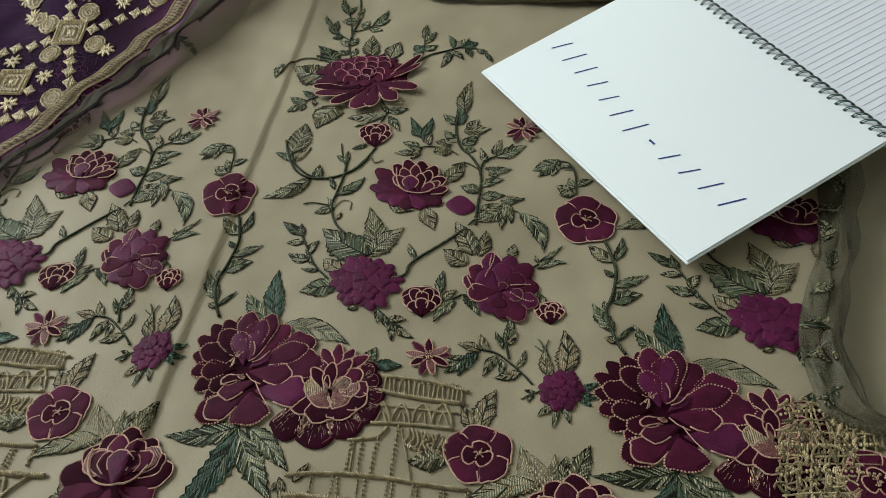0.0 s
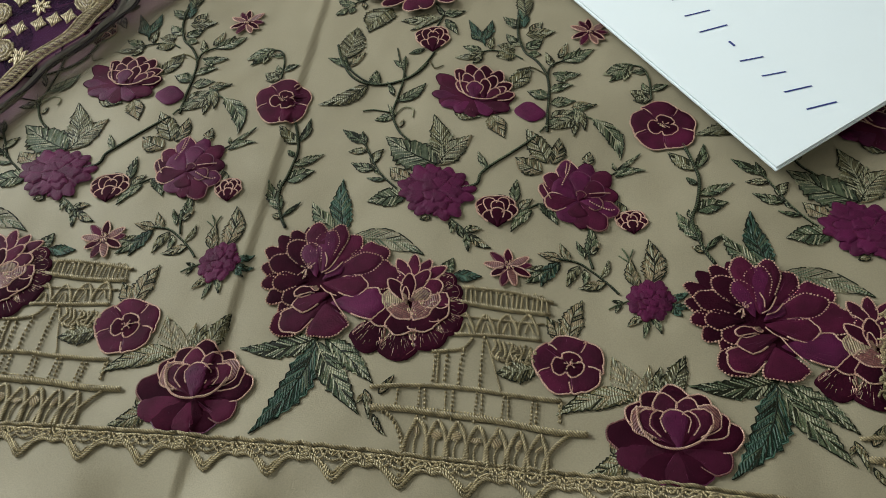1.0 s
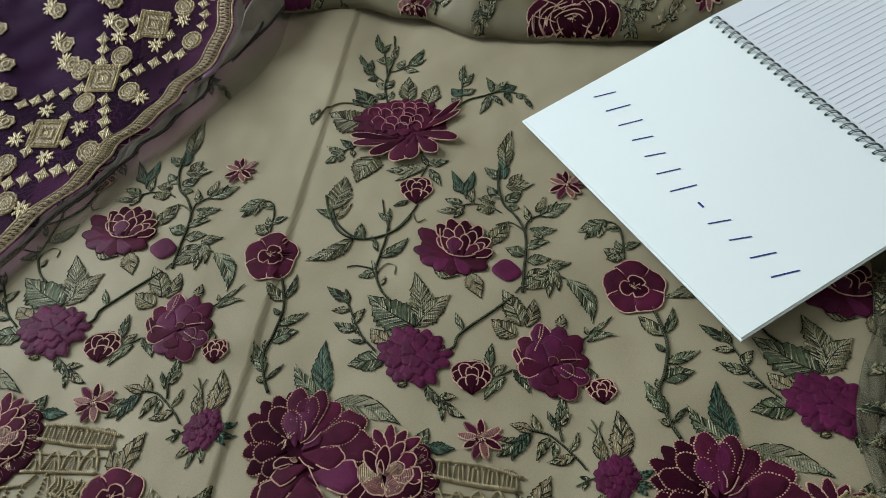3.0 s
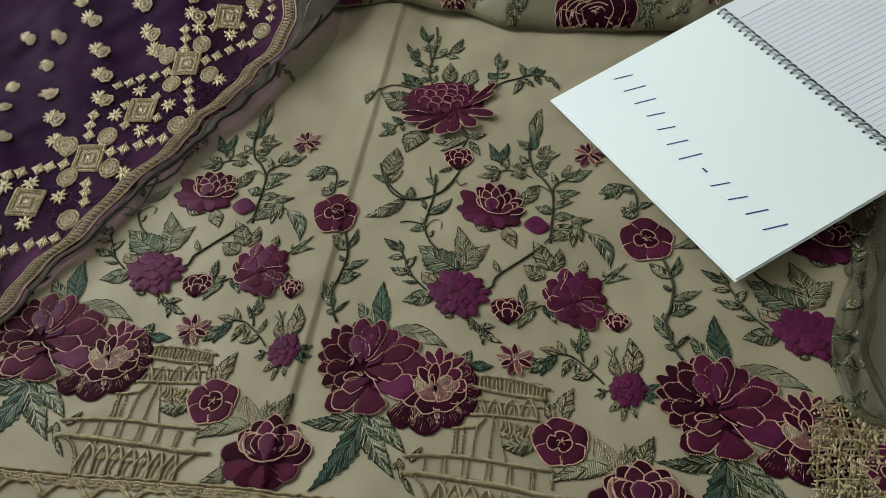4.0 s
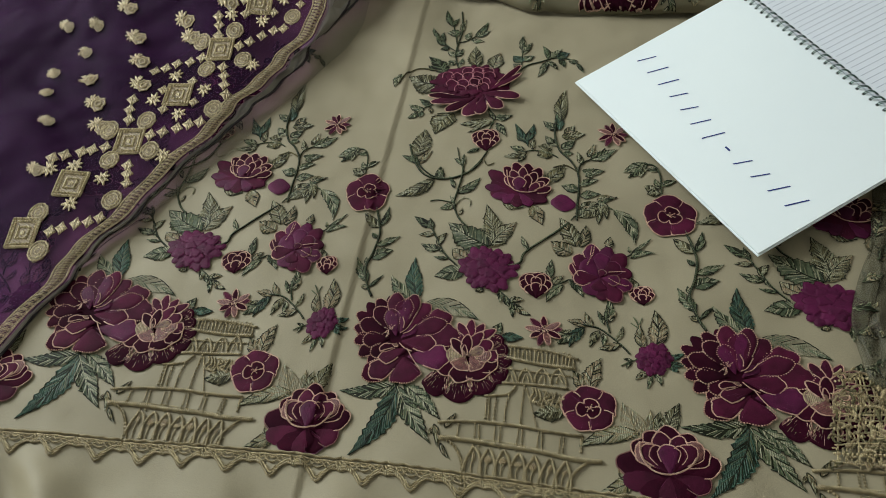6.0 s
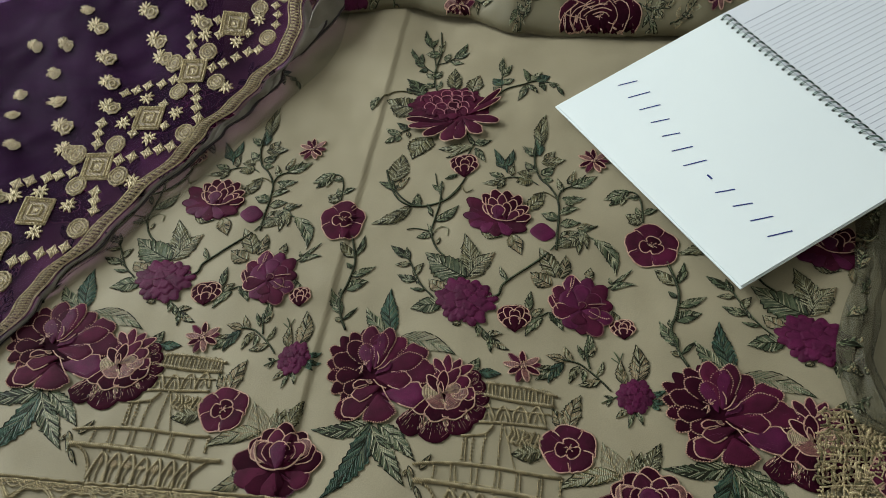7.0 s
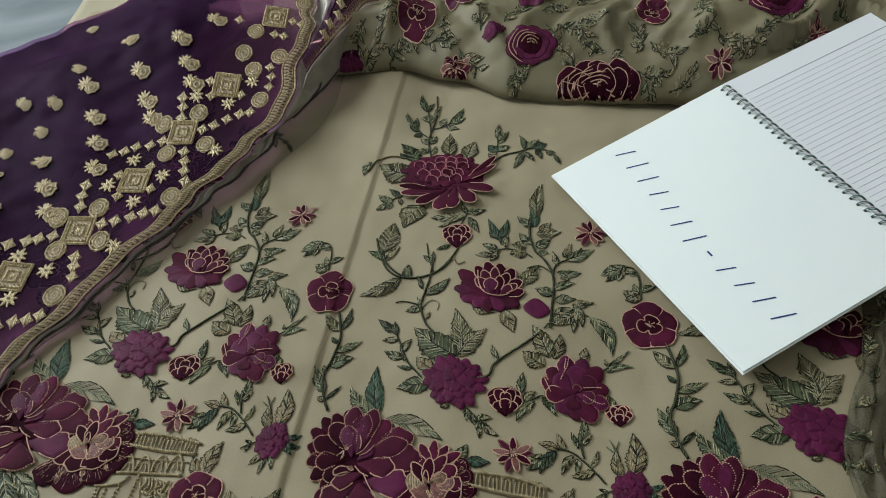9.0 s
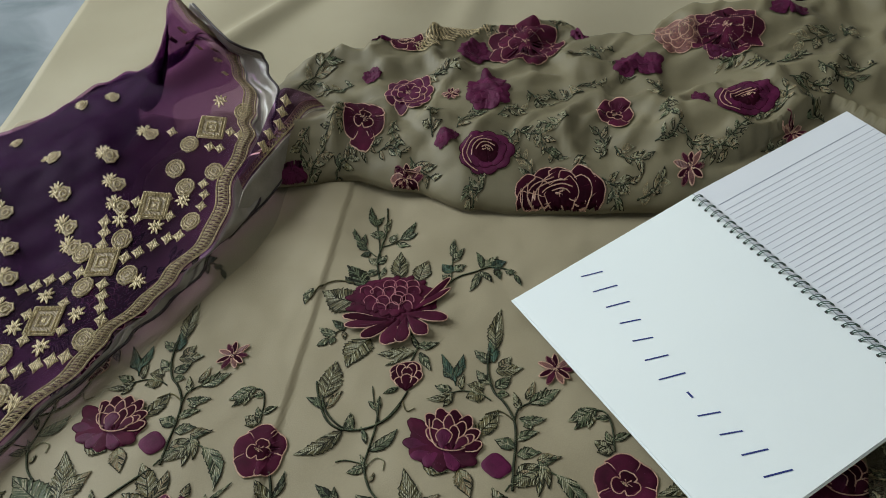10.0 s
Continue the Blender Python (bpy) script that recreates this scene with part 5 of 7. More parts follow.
    leaf(u, 110.0, -45.0, 106.0, -33.0, 4.0, "gold")
    leaf(u, 100.0, -58.0, 82.0, -61.0, 6.5, "olive")
    leaf(u, 139.0, -78.0, 132.0, -54.0, 7.8, "pale")
    leaf(u, 140.0, -78.0, 147.0, -59.0, 3.6, "pale")
    leaf(u, 153.0, -74.0, 163.0, -55.0, 5.6, "olive")
    leaf(u, 150.0, -74.0, 152.0, -60.0, 3.5, "olive")
    leaf(u, 139.0, -73.0, 106.0, -80.0, 6.0, "sage")
    leaf(u, 134.0, -98.0, 116.0, -105.0, 5.1, "sage")
    leaf(u, 130.0, -97.0, 126.0, -93.0, 2.8, "sage")
    # low rose on the border
    f = Flower(u, "rose", "deep plum rose with cream arcs")
    f.petal(152.0, -88.0, 20.0, 0.0, 0.0, -16.0, MAROON, None, frill=0.04)
    f.fan(152.0, -96.2, 126.5, -88.2, 6.9, MAROON, ROSEFILL)
    f.fan(152.0, -96.2, 128.5, -99.6, 6.9, PLUM, None)
    f.fan(152.0, -96.2, 137.2, -107.2, 6.9, MAROON, GLINT)
    f.fan(152.0, -96.2, 148.6, -111.0, 6.9, PLUM, None)
    f.fan(152.0, -96.2, 161.0, -109.6, 6.9, MAROON, GLINT)
    f.fan(152.0, -96.2, 171.3, -102.7, 6.9, PLUM, ROSEFILL)
    f.fan(152.0, -96.2, 177.5, -90.3, 6.9, MAROON, ROSE)
    f.fan(152.0, -91.0, 135.4, -78.9, 6.2, MAROON, ROSE)
    f.fan(152.0, -91.0, 143.7, -72.7, 5.9, MAROON, ROSE)
    f.fan(152.0, -91.0, 154.8, -69.6, 5.9, MAROON, ROSE)
    f.fan(152.0, -91.0, 166.5, -75.8, 5.9, MAROON, ROSE)
    f.fan(152.7, -92.7, 173.4, -85.8, 5.5, MAROON, ROSE)
    f.fan(152.0, -94.5, 137.2, -81.3, 6.2, ROSEFILL, ROSE)
    f.fan(152.7, -94.5, 169.9, -81.3, 5.9, ROSEFILL, ROSE)
    f.fan(152.0, -92.7, 149.2, -73.8, 4.8, PLUM, ROSE)
    f.fan(152.7, -92.7, 160.3, -76.5, 4.5, PLUM, ROSE)
    f.fan(152.0, -96.2, 140.6, -81.3, 5.2, PLUM, ROSE)
    f.fan(153.4, -96.2, 165.8, -82.0, 5.2, PLUM, ROSE)
    f.fan(152.0, -96.5, 145.1, -82.0, 4.5, MAROON, ROSE)
    f.fan(153.4, -96.5, 159.6, -82.7, 4.1, MAROON, ROSE)
    f.fan(152.0, -97.2, 153.0, -81.3, 5.9, MAGENTA, ROSE)
    f.line([(138.2, -78.9), (138.2, -86.9), (143.0, -94.5), (152.0, -97.2), (161.7, -93.8), (166.5, -88.2)], ROSE, 0.5)
    f.done()
    # gold trellis
    f = Flower(u, "trellis", "gold thread garden trellis with arches")
    f.line([(69.0, -17.0), (91.0, -20.0), (110.0, -26.0)], DULLGOLD, 1.0, h=0.3)
    f.line([(68.0, -25.0), (88.0, -29.0), (108.0, -32.0)], DULLGOLD, 1.2, h=0.3)
    f.line([(71.0, -18.0), (70.0, -26.0)], DULLGOLD, 0.55, h=0.3)
    f.line([(73.0, -19.0), (73.0, -26.0)], DULLGOLD, 0.55, h=0.3)
    f.line([(75.0, -19.0), (75.0, -26.0)], DULLGOLD, 0.55, h=0.3)
    f.line([(78.0, -20.0), (77.0, -27.0)], DULLGOLD, 0.55, h=0.3)
    f.line([(80.0, -20.0), (80.0, -27.0)], DULLGOLD, 0.55, h=0.3)
    f.line([(82.0, -20.0), (82.0, -28.0)], DULLGOLD, 0.55, h=0.3)
    f.line([(85.0, -21.0), (84.0, -28.0)], DULLGOLD, 0.55, h=0.3)
    f.line([(87.0, -21.0), (86.0, -28.0)], DULLGOLD, 0.55, h=0.3)
    f.line([(89.0, -22.0), (89.0, -29.0)], DULLGOLD, 0.55, h=0.3)
    f.line([(92.0, -22.0), (91.0, -29.0)], DULLGOLD, 0.55, h=0.3)
    f.line([(94.0, -23.0), (93.0, -29.0)], DULLGOLD, 0.55, h=0.3)
    f.line([(96.0, -23.0), (95.0, -30.0)], DULLGOLD, 0.55, h=0.3)
    f.line([(98.0, -23.0), (98.0, -30.0)], DULLGOLD, 0.55, h=0.3)
    f.line([(101.0, -24.0), (100.0, -31.0)], DULLGOLD, 0.55, h=0.3)
    f.line([(103.0, -24.0), (102.0, -31.0)], DULLGOLD, 0.55, h=0.3)
    f.line([(105.0, -25.0), (104.0, -31.0)], DULLGOLD, 0.55, h=0.3)
    f.line([(107.0, -25.0), (107.0, -32.0)], DULLGOLD, 0.55, h=0.3)
    f.line([(73.0, -19.0), (74.0, -16.0), (75.0, -19.0)], DULLGOLD, 0.5, h=0.3)
    f.line([(76.0, -19.0), (77.0, -17.0), (79.0, -20.0)], DULLGOLD, 0.5, h=0.3)
    f.line([(79.0, -20.0), (80.0, -17.0), (82.0, -20.0)], DULLGOLD, 0.5, h=0.3)
    f.line([(82.0, -20.0), (83.0, -18.0), (85.0, -21.0)], DULLGOLD, 0.5, h=0.3)
    f.line([(85.0, -21.0), (87.0, -19.0), (88.0, -21.0)], DULLGOLD, 0.5, h=0.3)
    f.line([(88.0, -22.0), (90.0, -19.0), (91.0, -22.0)], DULLGOLD, 0.5, h=0.3)
    f.line([(91.0, -22.0), (93.0, -20.0), (94.0, -22.0)], DULLGOLD, 0.5, h=0.3)
    f.line([(94.0, -23.0), (96.0, -20.0), (97.0, -23.0)], DULLGOLD, 0.5, h=0.3)
    f.line([(97.0, -23.0), (99.0, -21.0), (100.0, -24.0)], DULLGOLD, 0.5, h=0.3)
    f.line([(100.0, -24.0), (102.0, -21.0), (103.0, -24.0)], DULLGOLD, 0.5, h=0.3)
    f.line([(103.0, -24.0), (105.0, -22.0), (106.0, -25.0)], DULLGOLD, 0.5, h=0.3)
    f.line([(65.0, -42.0), (85.0, -43.0), (103.0, -45.0)], DULLGOLD, 0.9, h=0.3)
    f.line([(65.0, -32.0), (88.0, -35.0), (105.0, -37.0)], DULLGOLD, 0.6, h=0.3)
    f.line([(65.0, -42.0), (66.0, -36.0), (70.0, -31.0), (73.0, -37.0), (74.0, -42.0)], DULLGOLD, 0.7, h=0.3)
    f.line([(67.0, -42.0), (70.0, -36.0), (72.0, -42.0)], DULLGOLD, 0.5, h=0.3)
    f.line([(74.0, -42.0), (76.0, -36.0), (79.0, -32.0), (82.0, -37.0), (83.0, -43.0)], DULLGOLD, 0.7, h=0.3)
    f.line([(77.0, -42.0), (79.0, -36.0), (81.0, -42.0)], DULLGOLD, 0.5, h=0.3)
    f.line([(84.0, -42.0), (85.0, -36.0), (89.0, -32.0), (92.0, -37.0), (93.0, -43.0)], DULLGOLD, 0.7, h=0.3)
    f.line([(86.0, -42.0), (89.0, -36.0), (90.0, -42.0)], DULLGOLD, 0.5, h=0.3)
    f.line([(93.0, -42.0), (94.0, -37.0), (98.0, -32.0), (101.0, -37.0), (102.0, -43.0)], DULLGOLD, 0.7, h=0.3)
    f.line([(96.0, -42.0), (98.0, -37.0), (100.0, -42.0)], DULLGOLD, 0.5, h=0.3)
    f.line([(55.0, -50.0), (60.0, -50.0), (69.0, -49.0), (73.0, -44.0)], DULLGOLD, 0.8, h=0.3)
    f.line([(57.0, -50.0), (56.0, -58.0), (55.0, -66.0)], DULLGOLD, 0.9, beads=True, h=0.2)
    f.line([(62.0, -50.0), (61.0, -58.0), (60.0, -67.0)], DULLGOLD, 0.9, beads=True, h=0.2)
    f.line([(69.0, -50.0), (67.0, -58.0), (66.0, -67.0)], DULLGOLD, 0.9, beads=True, h=0.2)
    f.line([(78.0, -44.0), (76.0, -58.0), (75.0, -67.0)], DULLGOLD, 0.9, beads=True, h=0.2)
    f.line([(58.0, -50.0), (57.0, -66.0)], DULLGOLD, 0.5, h=0.2)
    f.line([(79.0, -45.0), (84.0, -69.0)], DULLGOLD, 0.4, h=0.2)
    f.line([(82.0, -45.0), (83.0, -48.0), (81.0, -52.0), (84.0, -55.0)], DULLGOLD, 0.7, h=0.3)
    f.line([(84.0, -45.0), (85.0, -50.0), (83.0, -53.0), (86.0, -55.0)], DULLGOLD, 0.7, h=0.3)
    f.line([(86.0, -46.0), (87.0, -52.0), (85.0, -55.0), (88.0, -55.0)], DULLGOLD, 0.7, h=0.3)
    f.line([(88.0, -47.0), (90.0, -48.0), (87.0, -57.0), (89.0, -56.0)], DULLGOLD, 0.7, h=0.3)
    f.line([(90.0, -47.0), (92.0, -50.0), (89.0, -52.0), (91.0, -56.0)], DULLGOLD, 0.7, h=0.3)
    f.line([(93.0, -48.0), (94.0, -52.0), (91.0, -53.0), (93.0, -56.0)], DULLGOLD, 0.7, h=0.3)
    f.line([(95.0, -49.0), (96.0, -48.0), (93.0, -55.0), (95.0, -56.0)], DULLGOLD, 0.7, h=0.3)
    f.line([(97.0, -49.0), (98.0, -50.0), (95.0, -57.0), (97.0, -56.0)], DULLGOLD, 0.7, h=0.3)
    f.line([(99.0, -50.0), (100.0, -52.0), (97.0, -52.0), (99.0, -56.0)], DULLGOLD, 0.7, h=0.3)
    f.line([(29.0, -67.0), (41.0, -66.0), (55.0, -66.0), (72.0, -68.0), (88.0, -71.0), (109.0, -74.0)], DULLGOLD, 1.0, h=0.5)
    f.line([(50.0, -67.0), (49.0, -80.0)], DULLGOLD, 0.7, beads=True, h=0.2)
    f.line([(52.0, -68.0), (52.0, -81.0)], DULLGOLD, 0.8, beads=True, h=0.2)
    f.line([(61.0, -69.0), (60.0, -81.0)], DULLGOLD, 0.7, beads=True, h=0.2)
    f.line([(64.0, -69.0), (63.0, -82.0)], DULLGOLD, 0.8, beads=True, h=0.2)
    f.line([(74.0, -70.0), (72.0, -83.0)], DULLGOLD, 0.7, beads=True, h=0.2)
    f.line([(76.0, -71.0), (75.0, -83.0)], DULLGOLD, 0.8, beads=True, h=0.2)
    f.line([(85.0, -72.0), (83.0, -84.0)], DULLGOLD, 0.7, beads=True, h=0.2)
    f.line([(87.0, -72.0), (86.0, -85.0)], DULLGOLD, 0.8, beads=True, h=0.2)
    f.line([(97.0, -73.0), (95.0, -86.0)], DULLGOLD, 0.7, beads=True, h=0.2)
    f.line([(99.0, -73.0), (97.0, -86.0)], DULLGOLD, 0.8, beads=True, h=0.2)
    f.line([(41.0, -68.0), (40.0, -75.0)], DULLGOLD, 0.8, beads=True, h=0.2)
    f.line([(108.0, -74.0), (107.0, -85.0)], DULLGOLD, 0.9, beads=True, h=0.2)
    f.line([(109.0, -74.0), (107.0, -83.0)], DULLGOLD, 0.5, h=0.2)
    f.line([(30.0, -76.0), (46.0, -77.0), (65.0, -80.0), (83.0, -83.0), (101.0, -87.0), (118.0, -89.0)], DULLGOLD, 1.3, h=0.5)
    f.line([(31.0, -75.0), (46.0, -76.0), (65.0, -78.0), (83.0, -82.0), (101.0, -86.0), (117.0, -88.0)], GOLD, 0.5, beads=True, h=0.9)
    f.line([(43.0, -96.0), (45.0, -89.0), (48.0, -83.0), (49.0, -81.0), (52.0, -84.0), (53.0, -91.0), (53.0, -98.0)], DULLGOLD, 0.9, h=0.4)
    f.line([(48.0, -98.0), (48.0, -91.0), (50.0, -86.0)], DULLGOLD, 0.45, h=0.2)
    f.petal(49.0, -86.0, 1.0, 0.0, 0.0, -2.0, PALEGOLD, DULLGOLD)
    f.line([(52.0, -98.0), (53.0, -90.0), (56.0, -84.0), (58.0, -82.0), (60.0, -86.0), (61.0, -92.0), (61.0, -99.0)], DULLGOLD, 0.9, h=0.4)
    f.line([(56.0, -100.0), (56.0, -93.0), (58.0, -87.0)], DULLGOLD, 0.45, h=0.2)
    f.petal(57.0, -88.0, 2.0, 0.0, 0.0, -2.0, PALEGOLD, DULLGOLD)
    f.line([(60.0, -99.0), (61.0, -92.0), (64.0, -85.0), (66.0, -83.0), (68.0, -87.0), (69.0, -93.0), (69.0, -100.0)], DULLGOLD, 0.9, h=0.4)
    f.line([(64.0, -101.0), (64.0, -94.0), (67.0, -89.0)], DULLGOLD, 0.45, h=0.2)
    f.petal(65.0, -89.0, 2.0, 0.0, 0.0, -2.0, PALEGOLD, DULLGOLD)
    f.line([(68.0, -100.0), (69.0, -93.0), (72.0, -87.0), (74.0, -85.0), (76.0, -88.0), (77.0, -95.0), (77.0, -102.0)], DULLGOLD, 0.9, h=0.4)
    f.line([(72.0, -102.0), (72.0, -95.0), (75.0, -90.0)], DULLGOLD, 0.45, h=0.2)
    f.petal(73.0, -91.0, 2.0, 0.0, 0.0, -1.0, PALEGOLD, DULLGOLD)
    f.line([(76.0, -101.0), (77.0, -94.0), (81.0, -88.0), (82.0, -86.0), (84.0, -90.0), (85.0, -96.0), (85.0, -103.0)], DULLGOLD, 0.9, h=0.4)
    f.line([(80.0, -103.0), (80.0, -97.0), (83.0, -91.0)], DULLGOLD, 0.45, h=0.2)
    f.petal(81.0, -92.0, 2.0, 0.0, 0.0, -2.0, PALEGOLD, DULLGOLD)
    f.line([(83.0, -103.0), (85.0, -96.0), (89.0, -89.0), (91.0, -88.0), (92.0, -91.0), (93.0, -97.0), (93.0, -104.0)], DULLGOLD, 0.9, h=0.4)
    f.line([(88.0, -105.0), (88.0, -98.0), (91.0, -93.0)], DULLGOLD, 0.45, h=0.2)
    f.petal(90.0, -93.0, 1.0, 0.0, -1.0, -2.0, PALEGOLD, DULLGOLD)
    f.line([(91.0, -104.0), (93.0, -97.0), (97.0, -91.0), (99.0, -89.0), (100.0, -92.0), (101.0, -99.0), (100.0, -105.0)], DULLGOLD, 0.9, h=0.4)
    f.line([(96.0, -106.0), (96.0, -99.0), (99.0, -94.0)], DULLGOLD, 0.45, h=0.2)
    f.petal(98.0, -95.0, 1.0, 0.0, -1.0, -1.0, PALEGOLD, DULLGOLD)
    f.line([(110.0, -89.0), (104.0, -94.0), (100.0, -99.0), (98.0, -105.0)], DULLGOLD, 0.9, h=0.4)
    f.line([(31.0, -76.0), (38.0, -80.0), (42.0, -88.0), (43.0, -97.0), (42.0, -106.0)], DULLGOLD, 0.9, beads=True, h=0.3)
    f.line([(34.0, -76.0), (40.0, -82.0), (44.0, -93.0), (45.0, -104.0)], DULLGOLD, 0.6, h=0.3)
    f.done()
    leaf(u, 27.0, -68.0, 29.0, -81.0, 2.0, "gold")
    leaf(u, 31.0, -79.0, 36.0, -88.0, 1.6, "gold")
    leaf(u, 33.0, -70.0, 39.0, -61.0, 2.1, "gold")
    leaf(u, 27.0, -70.0, 24.0, -74.0, 1.4, "gold")
    # crowning rose
    f = Flower(u, "rose", "large plum rose with scalloped rose stitching")
    f.petal(43.0, 229.0, 31.0, -1.0, 2.0, -23.0, PLUM, None, frill=0.04, lobes=15)
    f.ruffle(43.0, 229.0, 30.0, 22.0, PLUM, MAROON, 17)
    f.fan(61.7, 218.0, 79.7, 240.9, 3.7, MAROON, ROSE, "cord", 1)
    f.fan(58.0, 215.0, 78.7, 231.5, 3.4, PLUM, ROSE, "cord", 1)
    f.fan(50.5, 212.3, 79.7, 207.0, 4.7, PLUM, ROSE, "cord", 2)
    f.fan(43.2, 206.4, 11.1, 214.3, 3.7, MAROON, ROSE, "cord", 2)
    f.fan(45.2, 205.0, 12.8, 206.0, 3.7, PLUM, ROSE, "cord", 2)
    f.fan(47.1, 206.2, 24.5, 195.0, 4.7, MAROON, ROSE, "cord", 2)
    f.fan(48.9, 207.3, 40.2, 186.5, 6.2, PLUM, ROSE, "cord", 3)
    f.fan(53.0, 209.0, 50.1, 187.8, 5.0, PLUM, ROSE, "cord", 2)
    f.fan(53.6, 210.8, 65.9, 193.0, 5.3, PLUM, ROSE, "cord", 3)
    f.line([(36.0, 238.0), (36.0, 241.0), (37.0, 244.0), (39.0, 245.0), (42.0, 245.0), (44.0, 243.0), (45.0, 240.0), (45.0, 237.0)], PINK, 0.3)
    f.line([(44.0, 238.0), (44.0, 241.0), (45.0, 243.0), (47.0, 245.0), (50.0, 244.0), (52.0, 242.0), (53.0, 239.0), (53.0, 236.0)], PINK, 0.3)
    f.line([(52.0, 237.0), (52.0, 240.0), (53.0, 243.0), (55.0, 244.0), (58.0, 244.0), (60.0, 242.0), (61.0, 239.0), (61.0, 236.0)], PINK, 0.3)
    f.line([(28.0, 232.0), (27.0, 235.0), (29.0, 237.0), (31.0, 239.0), (33.0, 238.0), (35.0, 236.0), (37.0, 233.0), (37.0, 230.0)], PINK, 0.3)
    f.line([(36.0, 231.0), (36.0, 234.0), (37.0, 237.0), (40.0, 238.0), (42.0, 238.0), (44.0, 236.0), (45.0, 233.0), (45.0, 230.0)], PINK, 0.3)
    f.line([(44.0, 231.0), (44.0, 234.0), (45.0, 236.0), (47.0, 238.0), (50.0, 237.0), (52.0, 235.0), (53.0, 233.0), (53.0, 229.0)], PINK, 0.3)
    f.line([(53.0, 230.0), (53.0, 234.0), (54.0, 236.0), (56.0, 237.0), (59.0, 237.0), (61.0, 235.0), (62.0, 232.0), (62.0, 229.0)], PINK, 0.3)
    f.line([(24.0, 224.0), (23.0, 227.0), (25.0, 230.0), (27.0, 231.0), (29.0, 230.0), (31.0, 228.0), (33.0, 226.0), (33.0, 223.0)], PINK, 0.3)
    f.line([(32.0, 224.0), (32.0, 227.0), (33.0, 229.0), (35.0, 230.0), (38.0, 230.0), (40.0, 228.0), (41.0, 225.0), (41.0, 222.0)], PINK, 0.3)
    f.line([(41.0, 223.0), (41.0, 226.0), (42.0, 229.0), (44.0, 230.0), (47.0, 229.0), (49.0, 228.0), (50.0, 225.0), (50.0, 222.0)], PINK, 0.3)
    f.line([(49.0, 223.0), (49.0, 226.0), (51.0, 228.0), (53.0, 229.0), (55.0, 229.0), (57.0, 227.0), (58.0, 224.0), (58.0, 221.0)], PINK, 0.3)
    f.line([(20.0, 233.0), (20.0, 237.0), (21.0, 239.0), (23.0, 240.0), (26.0, 240.0), (28.0, 238.0), (29.0, 235.0), (29.0, 232.0)], PINK, 0.3)
    f.line([(30.0, 217.0), (30.0, 220.0), (31.0, 223.0), (33.0, 224.0), (35.0, 223.0), (37.0, 222.0), (39.0, 219.0), (39.0, 216.0)], PINK, 0.3)
    f.line([(39.0, 217.0), (39.0, 220.0), (40.0, 222.0), (42.0, 223.0), (45.0, 223.0), (47.0, 221.0), (48.0, 218.0), (48.0, 215.0)], PINK, 0.3)
    f.line([(48.0, 216.0), (48.0, 219.0), (49.0, 222.0), (52.0, 223.0), (54.0, 223.0), (56.0, 221.0), (57.0, 218.0), (57.0, 215.0)], PINK, 0.3)
    f.petal(47.0, 227.0, 5.0, -1.0, 0.0, -6.0, MAROON, PINK)
    f.done()
    f = Flower(u, "bud", "small plum bud with rose stitching")
    f.bud(55.0, 161.0, 9.5, 11.0)
    f.done()
    f = Flower(u, "blossom", "small red and rose star blossom")
    f.star(148.0, 162.0, 10.0, 12.0)
    f.done()
    leaf(u, 47.0, 250.0, 46.0, 279.0, 7.1, "olive")
    leaf(u, 60.0, 247.0, 67.0, 267.0, 7.8, "sage")
    leaf(u, 21.0, 243.0, 7.0, 266.0, 7.6, "deep")
    leaf(u, 21.0, 229.0, -8.0, 241.0, 13.5, "olive")
    stem(u, [(18.0, 247.0), (1.0, 250.0), (-10.0, 244.0), (-16.0, 232.0)], 0.6, OLIVE)
    leaf(u, -14.0, 242.0, -19.0, 228.0, 3.9, "green")
    leaf(u, 13.0, 248.0, 7.0, 254.0, 3.2, "deep")
    stem(u, [(13.0, 206.0), (4.0, 200.0), (-5.0, 190.0)], 0.5, DEEP)
    leaf(u, 11.0, 203.0, 2.0, 213.0, 3.4, "deep")
    leaf(u, 6.0, 199.0, -6.0, 207.0, 4.0, "green")
    leaf(u, 4.0, 198.0, 3.0, 191.0, 2.9, "green")
    leaf(u, 1.0, 196.0, -6.0, 191.0, 3.4, "green")
    leaf(u, 11.0, 202.0, 12.0, 195.0, 2.1, "gold")
    leaf(u, 29.0, 195.0, 16.0, 171.0, 11.1, "olive")
    stem(u, [(32.0, 251.0), (29.0, 269.0), (31.0, 287.0), (34.0, 305.0), (33.0, 331.0)], 0.7, DEEP)
    stem(u, [(28.0, 275.0), (18.0, 287.0), (8.0, 302.0)], 0.5, DEEP)
    stem(u, [(31.0, 287.0), (43.0, 292.0), (56.0, 307.0)], 0.5, DEEP)
    leaf(u, 30.0, 260.0, 22.0, 255.0, 4.1, "green")
    leaf(u, 29.0, 267.0, 22.0, 274.0, 3.6, "green")
    leaf(u, 29.0, 267.0, 35.0, 277.0, 4.0, "green")
    leaf(u, 20.0, 283.0, 12.0, 292.0, 3.6, "deep")
    leaf(u, 15.0, 292.0, 9.0, 306.0, 2.5, "deep")
    leaf(u, 19.0, 289.0, 18.0, 301.0, 2.5, "deep")
    leaf(u, 23.0, 280.0, 16.0, 277.0, 3.6, "deep")
    leaf(u, 38.0, 291.0, 42.0, 301.0, 3.6, "green")
    leaf(u, 45.0, 293.0, 56.0, 312.0, 4.0, "deep")
    leaf(u, 47.0, 293.0, 58.0, 299.0, 4.6, "green")
